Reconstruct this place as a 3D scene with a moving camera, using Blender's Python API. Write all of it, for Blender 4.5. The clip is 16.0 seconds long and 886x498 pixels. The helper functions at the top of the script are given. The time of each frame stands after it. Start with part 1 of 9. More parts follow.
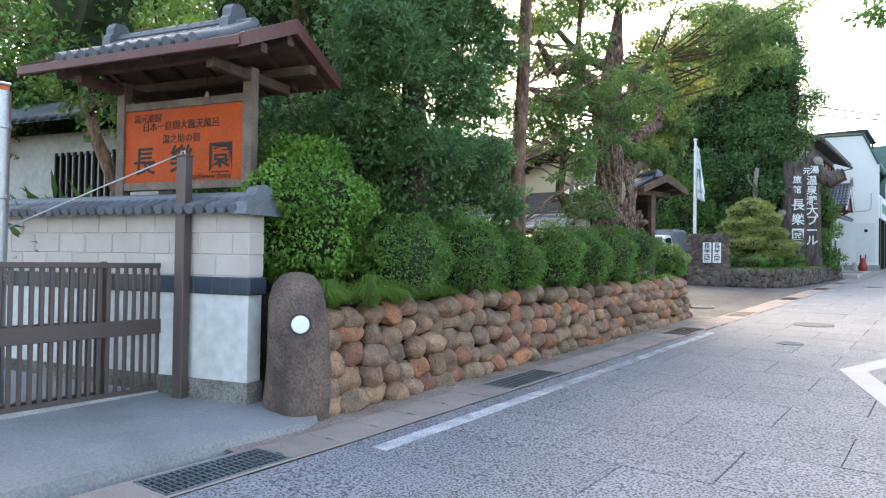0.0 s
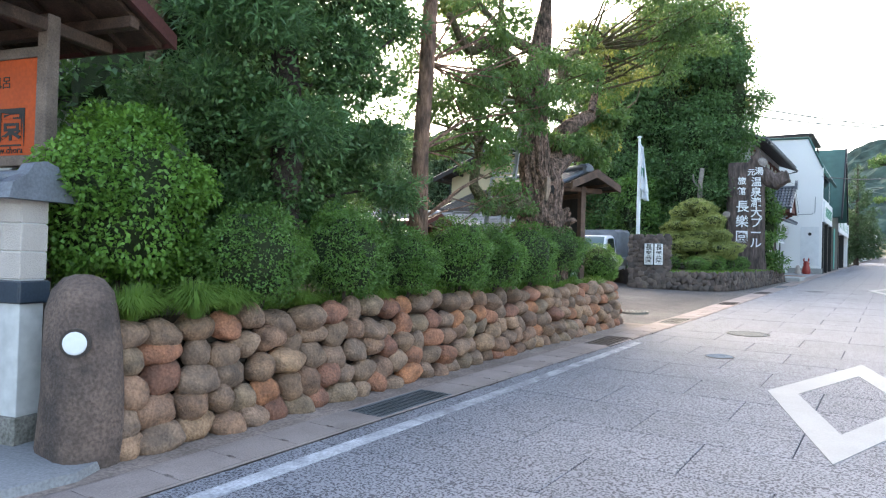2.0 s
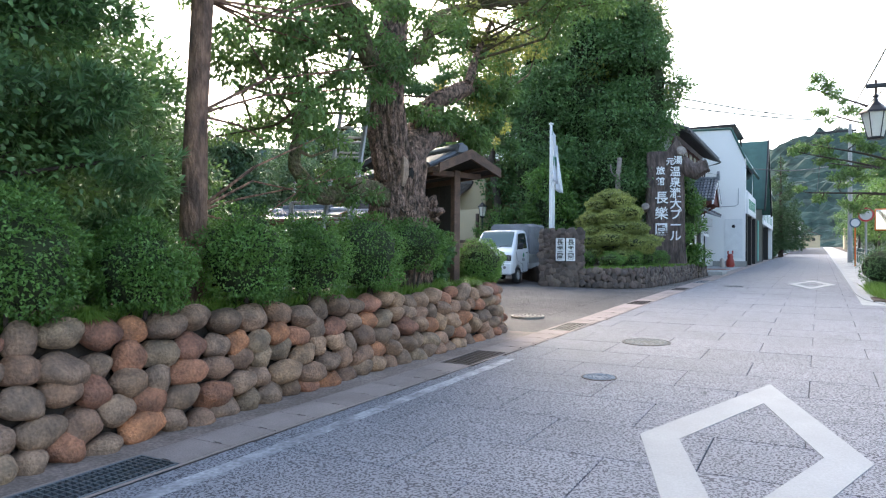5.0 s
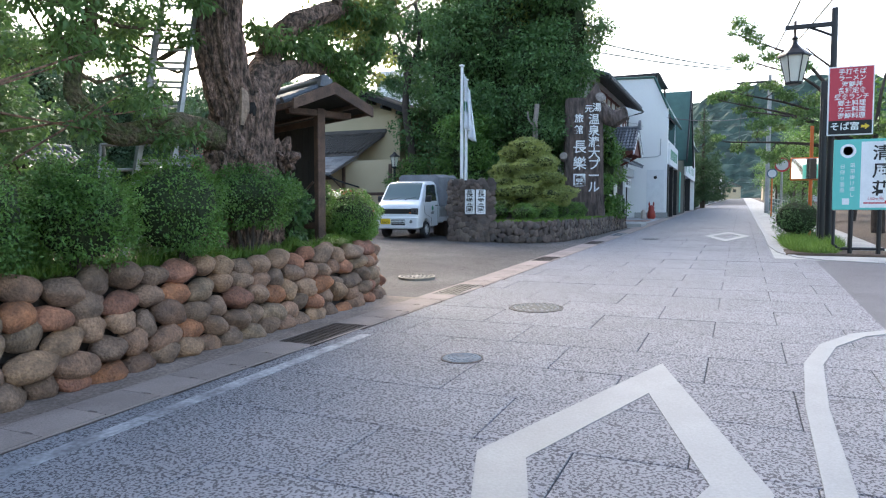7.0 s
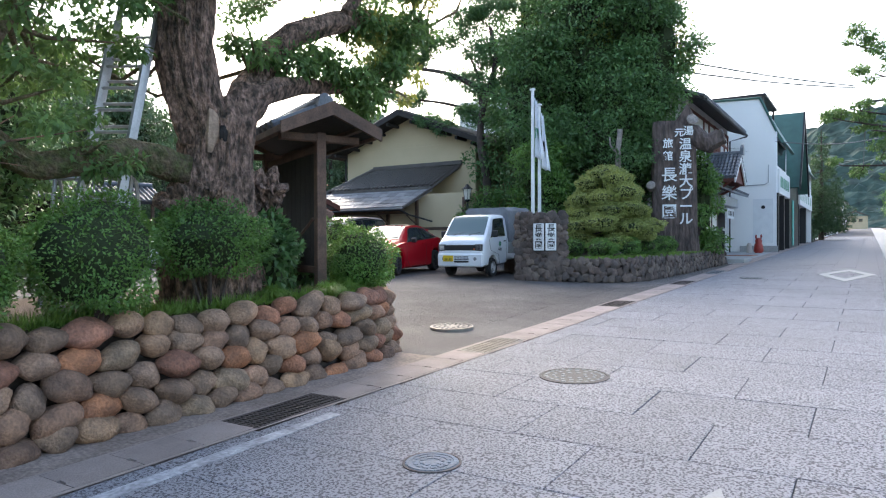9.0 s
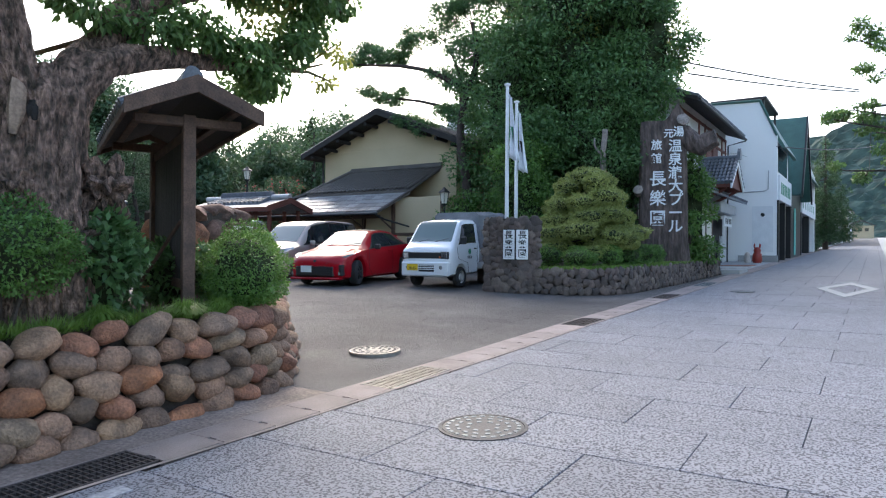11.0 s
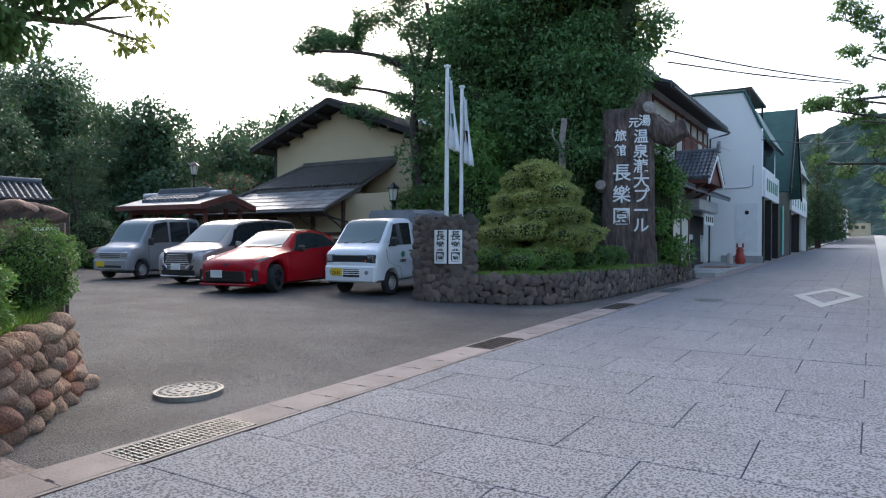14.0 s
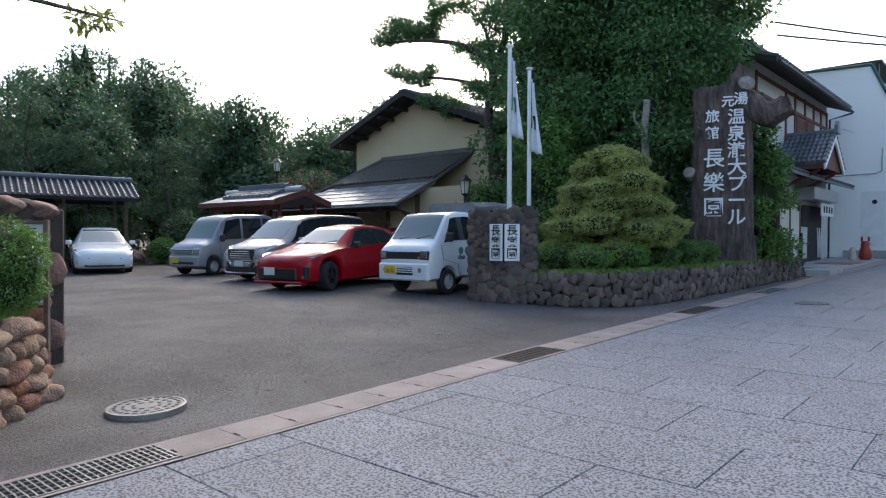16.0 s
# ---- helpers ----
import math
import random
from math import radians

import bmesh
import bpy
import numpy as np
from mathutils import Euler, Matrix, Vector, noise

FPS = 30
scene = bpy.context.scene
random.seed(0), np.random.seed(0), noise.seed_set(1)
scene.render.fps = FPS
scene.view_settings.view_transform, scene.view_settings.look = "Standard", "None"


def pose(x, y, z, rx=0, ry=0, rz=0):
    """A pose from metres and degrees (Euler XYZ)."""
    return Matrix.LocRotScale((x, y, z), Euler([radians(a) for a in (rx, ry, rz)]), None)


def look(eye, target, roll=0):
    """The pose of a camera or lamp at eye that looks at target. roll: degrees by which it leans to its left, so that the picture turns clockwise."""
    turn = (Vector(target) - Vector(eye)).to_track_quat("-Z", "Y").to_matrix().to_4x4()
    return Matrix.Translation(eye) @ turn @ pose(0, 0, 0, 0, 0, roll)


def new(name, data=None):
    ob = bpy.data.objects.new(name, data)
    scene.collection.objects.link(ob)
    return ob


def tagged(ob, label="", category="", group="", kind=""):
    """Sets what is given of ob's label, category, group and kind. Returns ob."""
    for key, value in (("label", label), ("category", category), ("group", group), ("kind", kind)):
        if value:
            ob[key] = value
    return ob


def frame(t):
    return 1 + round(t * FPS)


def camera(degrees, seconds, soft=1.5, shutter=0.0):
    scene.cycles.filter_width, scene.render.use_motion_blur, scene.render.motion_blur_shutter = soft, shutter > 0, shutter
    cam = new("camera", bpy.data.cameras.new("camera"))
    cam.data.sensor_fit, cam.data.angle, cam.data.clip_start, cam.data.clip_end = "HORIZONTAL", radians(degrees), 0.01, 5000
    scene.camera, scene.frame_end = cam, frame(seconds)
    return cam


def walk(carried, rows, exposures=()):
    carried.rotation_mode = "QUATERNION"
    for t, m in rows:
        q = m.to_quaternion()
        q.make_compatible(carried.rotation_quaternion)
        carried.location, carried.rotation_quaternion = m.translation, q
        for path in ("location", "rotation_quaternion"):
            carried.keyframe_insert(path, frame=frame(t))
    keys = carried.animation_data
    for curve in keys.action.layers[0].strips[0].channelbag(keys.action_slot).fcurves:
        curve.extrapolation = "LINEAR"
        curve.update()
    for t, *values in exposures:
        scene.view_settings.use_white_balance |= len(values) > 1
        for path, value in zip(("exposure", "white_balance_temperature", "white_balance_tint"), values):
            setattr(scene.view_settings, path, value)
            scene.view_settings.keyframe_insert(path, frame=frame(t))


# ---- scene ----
cam = camera(66.4, 16.0, soft=1.2)
METRES, EYE, TILT, LEAN, TURN = 14.35, 1.55, 0.0, 0.0, 37.3
ROWS = [
    (0.0, 0.0, 0.0, 0.0, -0.02, 0.98, -0.89),
    (0.5, 0.0136, 0.0185, 0.0004, -1.16, 0.51, -1.17),
    (1.0, 0.0322, 0.0398, -0.0, -2.75, 0.57, -0.45),
    (1.5, 0.0515, 0.0625, 0.0014, -2.44, 0.57, -1.6),
    (2.0, 0.0661, 0.0897, 0.004, -3.45, 0.85, -1.63),
    (2.5, 0.088, 0.1107, 0.0042, -4.63, 1.31, -1.62),
    (3.0, 0.1045, 0.1363, 0.0044, -6.05, 1.17, -1.67),
    (3.5, 0.1243, 0.1599, 0.0056, -8.57, 1.32, -1.03),
    (4.0, 0.1454, 0.1856, 0.0063, -8.16, 1.51, -0.69),
    (6.5, 0.2507, 0.312, 0.0078, -9.94, -1.99, 0.55),
    (7.0, 0.2737, 0.3353, 0.0084, -13.59, -3.1, -0.08),
    (7.5, 0.2986, 0.3589, 0.0092, -10.49, -3.32, -0.16),
    (8.0, 0.321, 0.387, 0.0111, -8.52, -2.51, 0.15),
    (8.5, 0.3457, 0.4115, 0.0133, -5.82, -1.56, 0.52),
    (9.0, 0.3654, 0.4404, 0.0153, -5.12, -0.32, 0.19),
    (9.5, 0.3884, 0.4659, 0.0158, -5.32, 0.12, 0.38),
    (10.0, 0.4087, 0.4929, 0.0167, -5.45, -0.08, -0.1),
    (12.5, 0.5106, 0.6111, 0.0227, -4.0, 0.82, -0.31),
    (13.0, 0.5327, 0.6326, 0.024, -4.53, 0.83, -0.11),
    (13.5, 0.5549, 0.6522, 0.0251, -4.42, -0.06, -0.65),
    (14.0, 0.573, 0.6748, 0.0279, -4.88, -0.07, -0.35),
    (14.5, 0.5952, 0.6943, 0.0293, -3.0, 0.31, -0.03),
    (15.0, 0.612, 0.7114, 0.0301, -2.02, 0.32, -0.23),
    (15.5, 0.6333, 0.7336, 0.0303, -1.98, 0.59, 0.02),
    (16.0, 0.6495, 0.7548, 0.0298, 4.14, -0.55, -0.13),
]
walk(cam, [(t, pose(0, 0, EYE, TILT, LEAN, TURN) @ pose(METRES * x, METRES * y, METRES * z, 90 + pitch, roll, yaw)) for t, x, y, z, yaw, pitch, roll in ROWS],
     exposures=[(0.0, 2.60, 7600, 10), (4.0, 2.42, 7050, 10), (7.0, 2.10, 6850, 10), (9.5, 2.10, 6750, 10), (12.5, 1.56, 6480, 10), (16.0, 1.46, 6520, 10)])

# world, sun
world = bpy.data.worlds.new("sky")
scene.world = world
world.use_nodes = True
_nt = world.node_tree
_sky = _nt.nodes.new("ShaderNodeTexSky")
_sky.sky_type = "NISHITA"
_sky.sun_disc = False
_sky.sun_elevation, _sky.sun_rotation = radians(36), radians(-38)
_sky.air_density, _sky.dust_density, _sky.ozone_density = 1.0, 2.5, 1.2
_nt.links.new(_sky.outputs[0], _nt.nodes["Background"].inputs[0])
_nt.nodes["Background"].inputs[1].default_value = 0.15
sun_data = bpy.data.lights.new("sun", "SUN")
sun_data.energy, sun_data.angle, sun_data.color = 0.6, radians(50), (1.0, 0.93, 0.82)
sun = new("sun", sun_data)
sun.matrix_world = look((-60, 78, 71), (0, 0, 0))


# materials
def mat(name, col, rough=0.7, metal=0.0, var=0.25, scale=1.5, fine=40.0, bump=0.15, col2=None, rand=0.0, spec=0.5,
        island=0.0, coat=0.0, stretch=1.0, deep=0.02):
    """Paint or stone with large blotches, fine grain and relief. rand: brightness change from piece to piece."""
    m = bpy.data.materials.new(name)
    m.use_nodes = True
    nt = m.node_tree
    p = nt.nodes["Principled BSDF"]
    N, L = nt.nodes.new, nt.links.new
    geo = N("ShaderNodeNewGeometry")
    n1 = N("ShaderNodeTexNoise")
    n1.inputs["Scale"].default_value, n1.inputs["Detail"].default_value = scale, 5
    n2 = N("ShaderNodeTexNoise")
    n2.inputs["Scale"].default_value, n2.inputs["Detail"].default_value = fine, 4
    way = geo.outputs["Position"]
    if stretch != 1.0:
        mp = N("ShaderNodeMapping")
        mp.inputs["Scale"].default_value = (1, 1, stretch)
        L(way, mp.inputs["Vector"])
        way = mp.outputs["Vector"]
    L(way, n1.inputs["Vector"])
    L(way, n2.inputs["Vector"])
    c2 = col2 or tuple(c * 0.6 for c in col)
    ramp = N("ShaderNodeValToRGB")
    ramp.color_ramp.elements[0].position, ramp.color_ramp.elements[1].position = 0.35, 0.68
    ramp.color_ramp.elements[0].color, ramp.color_ramp.elements[1].color = (*c2, 1), (*col, 1)
    L(n1.outputs["Fac"], ramp.inputs["Fac"])
    mix = N("ShaderNodeMix")
    mix.data_type = "RGBA"
    mix.inputs[0].default_value = min(1.0, var * 2)
    mix.inputs["A"].default_value = (*col, 1)
    L(ramp.outputs["Color"], mix.inputs["B"])
    hsv = N("ShaderNodeHueSaturation")
    L(mix.outputs["Result"], hsv.inputs["Color"])
    mr = N("ShaderNodeMapRange")
    mr.inputs["From Min"].default_value, mr.inputs["From Max"].default_value = 0.3, 0.7
    mr.inputs["To Min"].default_value, mr.inputs["To Max"].default_value = 1 - var * 0.6, 1 + var * 0.6
    L(n2.outputs["Fac"], mr.inputs["Value"])
    val = mr.outputs["Result"]
    for amount, node, sock in ((rand, "ShaderNodeObjectInfo", "Random"), (island, "ShaderNodeNewGeometry", "Random Per Island")):
        if amount:
            oi = N(node)
            m2 = N("ShaderNodeMapRange")
            m2.inputs["To Min"].default_value, m2.inputs["To Max"].default_value = 1 - amount, 1 + amount
            L(oi.outputs[sock], m2.inputs["Value"])
            mu = N("ShaderNodeMath")
            mu.operation = "MULTIPLY"
            L(val, mu.inputs[0])
            L(m2.outputs["Result"], mu.inputs[1])
            val = mu.outputs[0]
    L(val, hsv.inputs["Value"])
    L(hsv.outputs["Color"], p.inputs["Base Color"])
    p.inputs["Roughness"].default_value, p.inputs["Metallic"].default_value = rough, metal
    p.inputs["Specular IOR Level"].default_value = spec
    p.inputs["Coat Weight"].default_value = coat
    p.inputs["Coat Roughness"].default_value = 0.04
    if bump:
        b = N("ShaderNodeBump")
        b.inputs["Strength"].default_value, b.inputs["Distance"].default_value = min(bump, 1.0), deep
        L(n2.outputs["Fac"], b.inputs["Height"])
        L(b.outputs["Normal"], p.inputs["Normal"])
    return m


def leaf_mat(name, col, col2, trans=0.28, rough=0.45):
    """Leaves: colour from leaf to leaf and from clump to clump, light passing through."""
    m = bpy.data.materials.new(name)
    m.use_nodes = True
    nt = m.node_tree
    p = nt.nodes["Principled BSDF"]
    N, L = nt.nodes.new, nt.links.new
    geo = N("ShaderNodeNewGeometry")
    n1 = N("ShaderNodeTexNoise")
    n1.inputs["Scale"].default_value = 1.3
    L(geo.outputs["Position"], n1.inputs["Vector"])
    add = N("ShaderNodeMath")
    add.operation = "MULTIPLY_ADD"
    add.inputs[1].default_value = 0.5
    L(geo.outputs["Random Per Island"], add.inputs[0])
    mr = N("ShaderNodeMapRange")
    mr.inputs["From Min"].default_value, mr.inputs["From Max"].default_value = 0.3, 0.7
    mr.inputs["To Min"].default_value, mr.inputs["To Max"].default_value = 0.0, 0.5
    L(n1.outputs["Fac"], mr.inputs["Value"])
    L(mr.outputs["Result"], add.inputs[2])
    mix = N("ShaderNodeMix")
    mix.data_type = "RGBA"
    mix.inputs["A"].default_value, mix.inputs["B"].default_value = (*col2, 1), (*col, 1)
    L(add.outputs[0], mix.inputs[0])
    L(mix.outputs["Result"], p.inputs["Base Color"])
    p.inputs["Roughness"].default_value = rough
    p.inputs["Specular IOR Level"].default_value = 0.4
    tr = N("ShaderNodeBsdfTranslucent")
    hs = N("ShaderNodeHueSaturation")
    hs.inputs["Value"].default_value, hs.inputs["Saturation"].default_value, hs.inputs["Hue"].default_value = 1.4, 1.0, 0.485
    L(mix.outputs["Result"], hs.inputs["Color"])
    L(hs.outputs["Color"], tr.inputs["Color"])
    ms = N("ShaderNodeMixShader")
    ms.inputs[0].default_value = trans
    L(p.outputs[0], ms.inputs[1])
    L(tr.outputs[0], ms.inputs[2])
    L(ms.outputs[0], nt.nodes["Material Output"].inputs["Surface"])
    return m


def speckle_mat(name, base, dots, scale=55.0, cover=0.47, rand=0.06, var=0.16, broad=0.9, soft=0.012, bump=0.08, col2=None):
    """Slab with dark mottles on a pale ground."""
    m = mat(name, base, 0.8, var=var, scale=broad, fine=120, bump=bump, rand=rand, col2=col2)
    nt = m.node_tree
    p = nt.nodes["Principled BSDF"]
    N, L = nt.nodes.new, nt.links.new
    hsv = next(n for n in nt.nodes if n.type == "HUE_SAT")
    geo = N("ShaderNodeNewGeometry")
    nz = N("ShaderNodeTexNoise")
    nz.inputs["Scale"].default_value, nz.inputs["Detail"].default_value = scale, 1.5
    L(geo.outputs["Position"], nz.inputs["Vector"])
    rp = N("ShaderNodeValToRGB")
    rp.color_ramp.elements[0].position, rp.color_ramp.elements[1].position = cover - soft, cover + soft
    rp.color_ramp.elements[0].color, rp.color_ramp.elements[1].color = (*dots, 1), (1, 1, 1, 1)
    L(nz.outputs["Fac"], rp.inputs["Fac"])
    mu = N("ShaderNodeMix")
    mu.data_type, mu.blend_type = "RGBA", "MULTIPLY"
    mu.inputs[0].default_value = 1.0
    L(hsv.outputs["Color"], mu.inputs["A"])
    L(rp.outputs["Color"], mu.inputs["B"])
    L(mu.outputs["Result"], p.inputs["Base Color"])
    return m


def glass_mat(name, tint=(0.02, 0.025, 0.03), rough=0.05):
    m = bpy.data.materials.new(name)
    m.use_nodes = True
    p = m.node_tree.nodes["Principled BSDF"]
    p.inputs["Base Color"].default_value = (*tint, 1)
    p.inputs["Roughness"].default_value = rough
    p.inputs["Specular IOR Level"].default_value = 0.6
    p.inputs["Coat Weight"].default_value = 0.35
    return m


M_ROAD = speckle_mat("speckled_paving", (0.240, 0.246, 0.272), (0.27, 0.27, 0.29))
M_JOINT = mat("dark_joint", (0.10, 0.10, 0.105), 0.95, var=0.3)
M_ASPH = mat("asphalt", (0.13, 0.13, 0.145), 0.9, var=0.3, scale=0.8, fine=150, bump=0.3)
M_GRAVEL = speckle_mat("packed_gravel", (0.148, 0.136, 0.131), (0.30, 0.29, 0.28), 75.0, 0.48, 0.0, 0.9, 0.75, 0.04, 0.6, (0.070, 0.063, 0.062))
M_PEBBLE = mat("loose_pebble", (0.17, 0.155, 0.148), 0.9, var=0.3, bump=0.1, island=0.75)
M_EARTH = mat("earth", (0.10, 0.07, 0.05), 0.98, var=0.4, scale=3, fine=60, bump=0.6)
M_GUTTER = mat("pinkish_concrete", (0.305, 0.25, 0.228), 0.85, var=0.3, scale=2.5, fine=90, bump=0.25, rand=0.10)
M_LEDGE = mat("dirty_ledge_concrete", (0.275, 0.218, 0.188), 0.9, var=0.6, scale=2.2, fine=35, bump=0.4, col2=(0.165, 0.128, 0.108))
M_FOOTING = mat("stained_footing", (0.22, 0.208, 0.185), 0.9, var=0.7, scale=2.6, fine=40, bump=0.25, col2=(0.085, 0.082, 0.066))
M_CONC = mat("concrete", (0.40, 0.40, 0.39), 0.85, var=0.35, scale=1.8, fine=70, bump=0.25)
M_APRON = mat("smooth_concrete", (0.27, 0.27, 0.275), 0.7, var=0.35, scale=1.2, fine=50, bump=0.12)
M_LINE = mat("road_paint", (0.275, 0.286, 0.292), 0.6, var=0.15, scale=2.5, fine=60, bump=0.1)
M_WORN = mat("worn_road_paint", (0.52, 0.53, 0.56), 0.7, var=0.5, scale=5.0, fine=45, bump=0.1, col2=(0.30, 0.31, 0.34))
M_WORN2 = mat("faded_road_paint", (0.40, 0.41, 0.44), 0.7, var=0.6, scale=3.5, fine=30, bump=0.1, col2=(0.17, 0.175, 0.195))
M_GRATE = mat("galvanised_steel", (0.17, 0.20, 0.22), 0.5, 0.7, var=0.3, fine=60, bump=0.1)
M_GRATE_D = mat("rusty_steel", (0.09, 0.075, 0.07), 0.7, 0.5, var=0.3, fine=60, bump=0.1)
M_IRON = mat("cast_iron", (0.075, 0.075, 0.078), 0.7, 0.15, var=0.35, scale=5, fine=60, bump=0.2)
M_STEELPALE = mat("pale_worn_steel", (0.24, 0.225, 0.20), 0.5, 0.5, var=0.35, scale=5, fine=60, bump=0.2)
M_MANPALE = mat("worn_iron_lid", (0.15, 0.145, 0.135), 0.55, 0.3, var=0.4, scale=9, fine=60, bump=0.3)
M_BLUE = mat("blue_paint", (0.06, 0.12, 0.19), 0.6, var=0.4, scale=8, fine=60)
STONE_COLS = [(0.371, 0.207, 0.128), (0.334, 0.184, 0.115), (0.436, 0.186, 0.104), (0.324, 0.197, 0.127), (0.400, 0.235, 0.143), (0.459, 0.189, 0.089), (0.300, 0.180, 0.118),
              (0.269, 0.172, 0.116), (0.438, 0.260, 0.150), (0.356, 0.155, 0.096), (0.316, 0.195, 0.130), (0.343, 0.216, 0.141), (0.280, 0.158, 0.102), (0.311, 0.206, 0.129)]
M_STONES = [mat("river_stone_%d" % i, c, 0.85, var=0.5, scale=7, fine=45, bump=0.9, rand=0.25, deep=0.025, col2=tuple(0.45 * v + 0.012 for v in c)) for i, c in enumerate(STONE_COLS)]
M_DSTONES = [mat("dark_stone_%d" % i, c, 0.9, var=0.45, scale=6, fine=50, bump=0.5, rand=0.25)
             for i, c in enumerate([(0.125, 0.094, 0.080), (0.14, 0.102, 0.086), (0.10, 0.080, 0.071), (0.17, 0.13, 0.108)])]
M_MORTAR = mat("dark_mortar", (0.065, 0.050, 0.042), 0.95, var=0.4, scale=5, fine=60, bump=0.4)
M_MONO = mat("weathered_monolith", (0.18, 0.122, 0.096), 0.9, var=0.6, scale=3.2, fine=40, bump=1.0, col2=(0.075, 0.055, 0.047))
M_REDROCK = mat("reddish_rock", (0.24, 0.13, 0.10), 0.85, var=0.5, scale=3, fine=30, bump=0.6, col2=(0.11, 0.07, 0.055))
M_PORC = mat("white_disc", (0.8, 0.8, 0.8), 0.35, var=0.05, bump=0.0)
M_PLASTER = mat("white_plaster", (0.58, 0.58, 0.57), 0.85, var=0.22, scale=1.3, fine=9, bump=0.06, col2=(0.42, 0.42, 0.40))
M_BLOCK = mat("cream_block", (0.54, 0.475, 0.43), 0.9, var=0.15, scale=3, fine=110, bump=0.5, rand=0.05)
M_BAND = mat("dark_blue_tile", (0.035, 0.05, 0.07), 0.3, var=0.25, scale=6, fine=60, bump=0.05, rand=0.15)
M_KAWARA = mat("grey_roof_tile", (0.125, 0.138, 0.16), 0.5, var=0.35, scale=4, fine=50, bump=0.15, rand=0.2, island=0.25)
M_KAWARA_B = mat("brown_roof_tile", (0.10, 0.085, 0.075), 0.5, var=0.35, scale=3, fine=50, bump=0.15, island=0.3)
M_SHEETROOF = mat("weathered_metal_roof", (0.34, 0.33, 0.33), 0.36, 0.2, var=0.35, scale=2, fine=40, bump=0.1, rand=0.3)
M_MAROON = mat("maroon_fascia", (0.13, 0.045, 0.04), 0.5, var=0.3, scale=4, fine=40, bump=0.1)
M_WOOD = mat("dark_timber", (0.13, 0.075, 0.05), 0.75, var=0.45, scale=6, fine=60, bump=0.3, col2=(0.06, 0.036, 0.026), rand=0.15)
M_WOODP = mat("weathered_post", (0.20, 0.145, 0.115), 0.8, var=0.45, scale=6, fine=70, bump=0.3, rand=0.1)
# Near-black for real dark boards, and for shade painted under roofs and in hollows.
M_WOODD = mat("blackened_boards_and_shade", (0.022, 0.018, 0.016), 0.8, var=0.45, scale=4, fine=60, bump=0.3, rand=0.25)
M_ORANGE = mat("orange_lacquer_board", (0.47, 0.068, 0.009), 0.55, spec=0.2, var=0.22, scale=4, fine=30, bump=0.05)
M_INK = mat("black_ink", (0.012, 0.011, 0.011), 0.7, var=0.1, bump=0)
M_WHITE = mat("white_paint", (0.78, 0.79, 0.79), 0.6, var=0.1, scale=3, fine=40, bump=0.05)
M_GATE = mat("brown_aluminium", (0.115, 0.085, 0.08), 0.45, 0.35, var=0.12, fine=80, bump=0.03)
M_GALV = mat("grey_metal", (0.45, 0.46, 0.48), 0.4, 0.7, var=0.2, scale=5, fine=60, bump=0.05)
M_BARK = mat("camphor_bark", (0.34, 0.215, 0.165), 0.95, var=1.0, scale=15.0, fine=34, bump=1.0, col2=(0.055, 0.04, 0.028), stretch=0.5, deep=0.09)
M_BARKMOSS = mat("mossy_bark", (0.15, 0.105, 0.07), 0.95, var=0.7, scale=9, fine=26, bump=1.0, col2=(0.07, 0.085, 0.025), deep=0.06)
M_BARKP = mat("pine_bark", (0.29, 0.165, 0.11), 0.92, var=0.55, scale=8, fine=22, bump=1.0, col2=(0.09, 0.055, 0.04), deep=0.05, stretch=0.4)
M_BARKD = mat("dark_bark", (0.075, 0.055, 0.045), 0.92, var=0.5, scale=6, fine=30, bump=0.9)
M_DEAD = mat("bleached_wood", (0.32, 0.27, 0.24), 0.85, var=0.5, scale=7, fine=35, bump=0.7)
M_SCAR = mat("pale_bare_wood", (0.36, 0.25, 0.18), 0.8, var=0.4, scale=12, fine=40, bump=0.6)
# Besides leaf variety, the dark second tones paint shaded gaps between bright leaves.
L_BUSH = leaf_mat("bright_box_leaf", (0.180, 0.360, 0.058), (0.070, 0.175, 0.030))
L_AZALEA = leaf_mat("azalea_leaf", (0.150, 0.295, 0.060), (0.052, 0.128, 0.032))
L_DARK = leaf_mat("dark_evergreen_leaf", (0.135, 0.262, 0.083), (0.042, 0.098, 0.035))
L_PODO = leaf_mat("dark_needle_leaf", (0.128, 0.262, 0.098), (0.047, 0.108, 0.047))
L_CAMPHOR = leaf_mat("camphor_leaf", (0.155, 0.275, 0.078), (0.055, 0.120, 0.042), 0.36)
# Yellow-green paints sunlight falling on and through leaves.
L_YELLOW = leaf_mat("sunlit_leaf", (0.270, 0.285, 0.075), (0.120, 0.180, 0.050), 0.45)
L_TOPIARY = leaf_mat("topiary_leaf", (0.390, 0.430, 0.130), (0.170, 0.220, 0.070))
L_PINE = leaf_mat("pine_needle", (0.078, 0.148, 0.061), (0.035, 0.073, 0.035))
L_FAR = leaf_mat("far_wood_leaf", (0.092, 0.167, 0.075), (0.041, 0.086, 0.044))
L_GRASS = leaf_mat("grass_blade", (0.174, 0.290, 0.051), (0.080, 0.160, 0.029))
L_FLOWER = leaf_mat("red_blossom", (0.55, 0.10, 0.09), (0.35, 0.05, 0.05))
L_ORFLOWER = leaf_mat("orange_blossom", (0.75, 0.18, 0.04), (0.55, 0.10, 0.03))
# Near-black colour of the solid lumps that paint shade inside shrubs and crowns.
M_CORE = mat("crown_shade", (0.03, 0.045, 0.014), 1.0, var=0.4, scale=8, fine=40, bump=0.5)
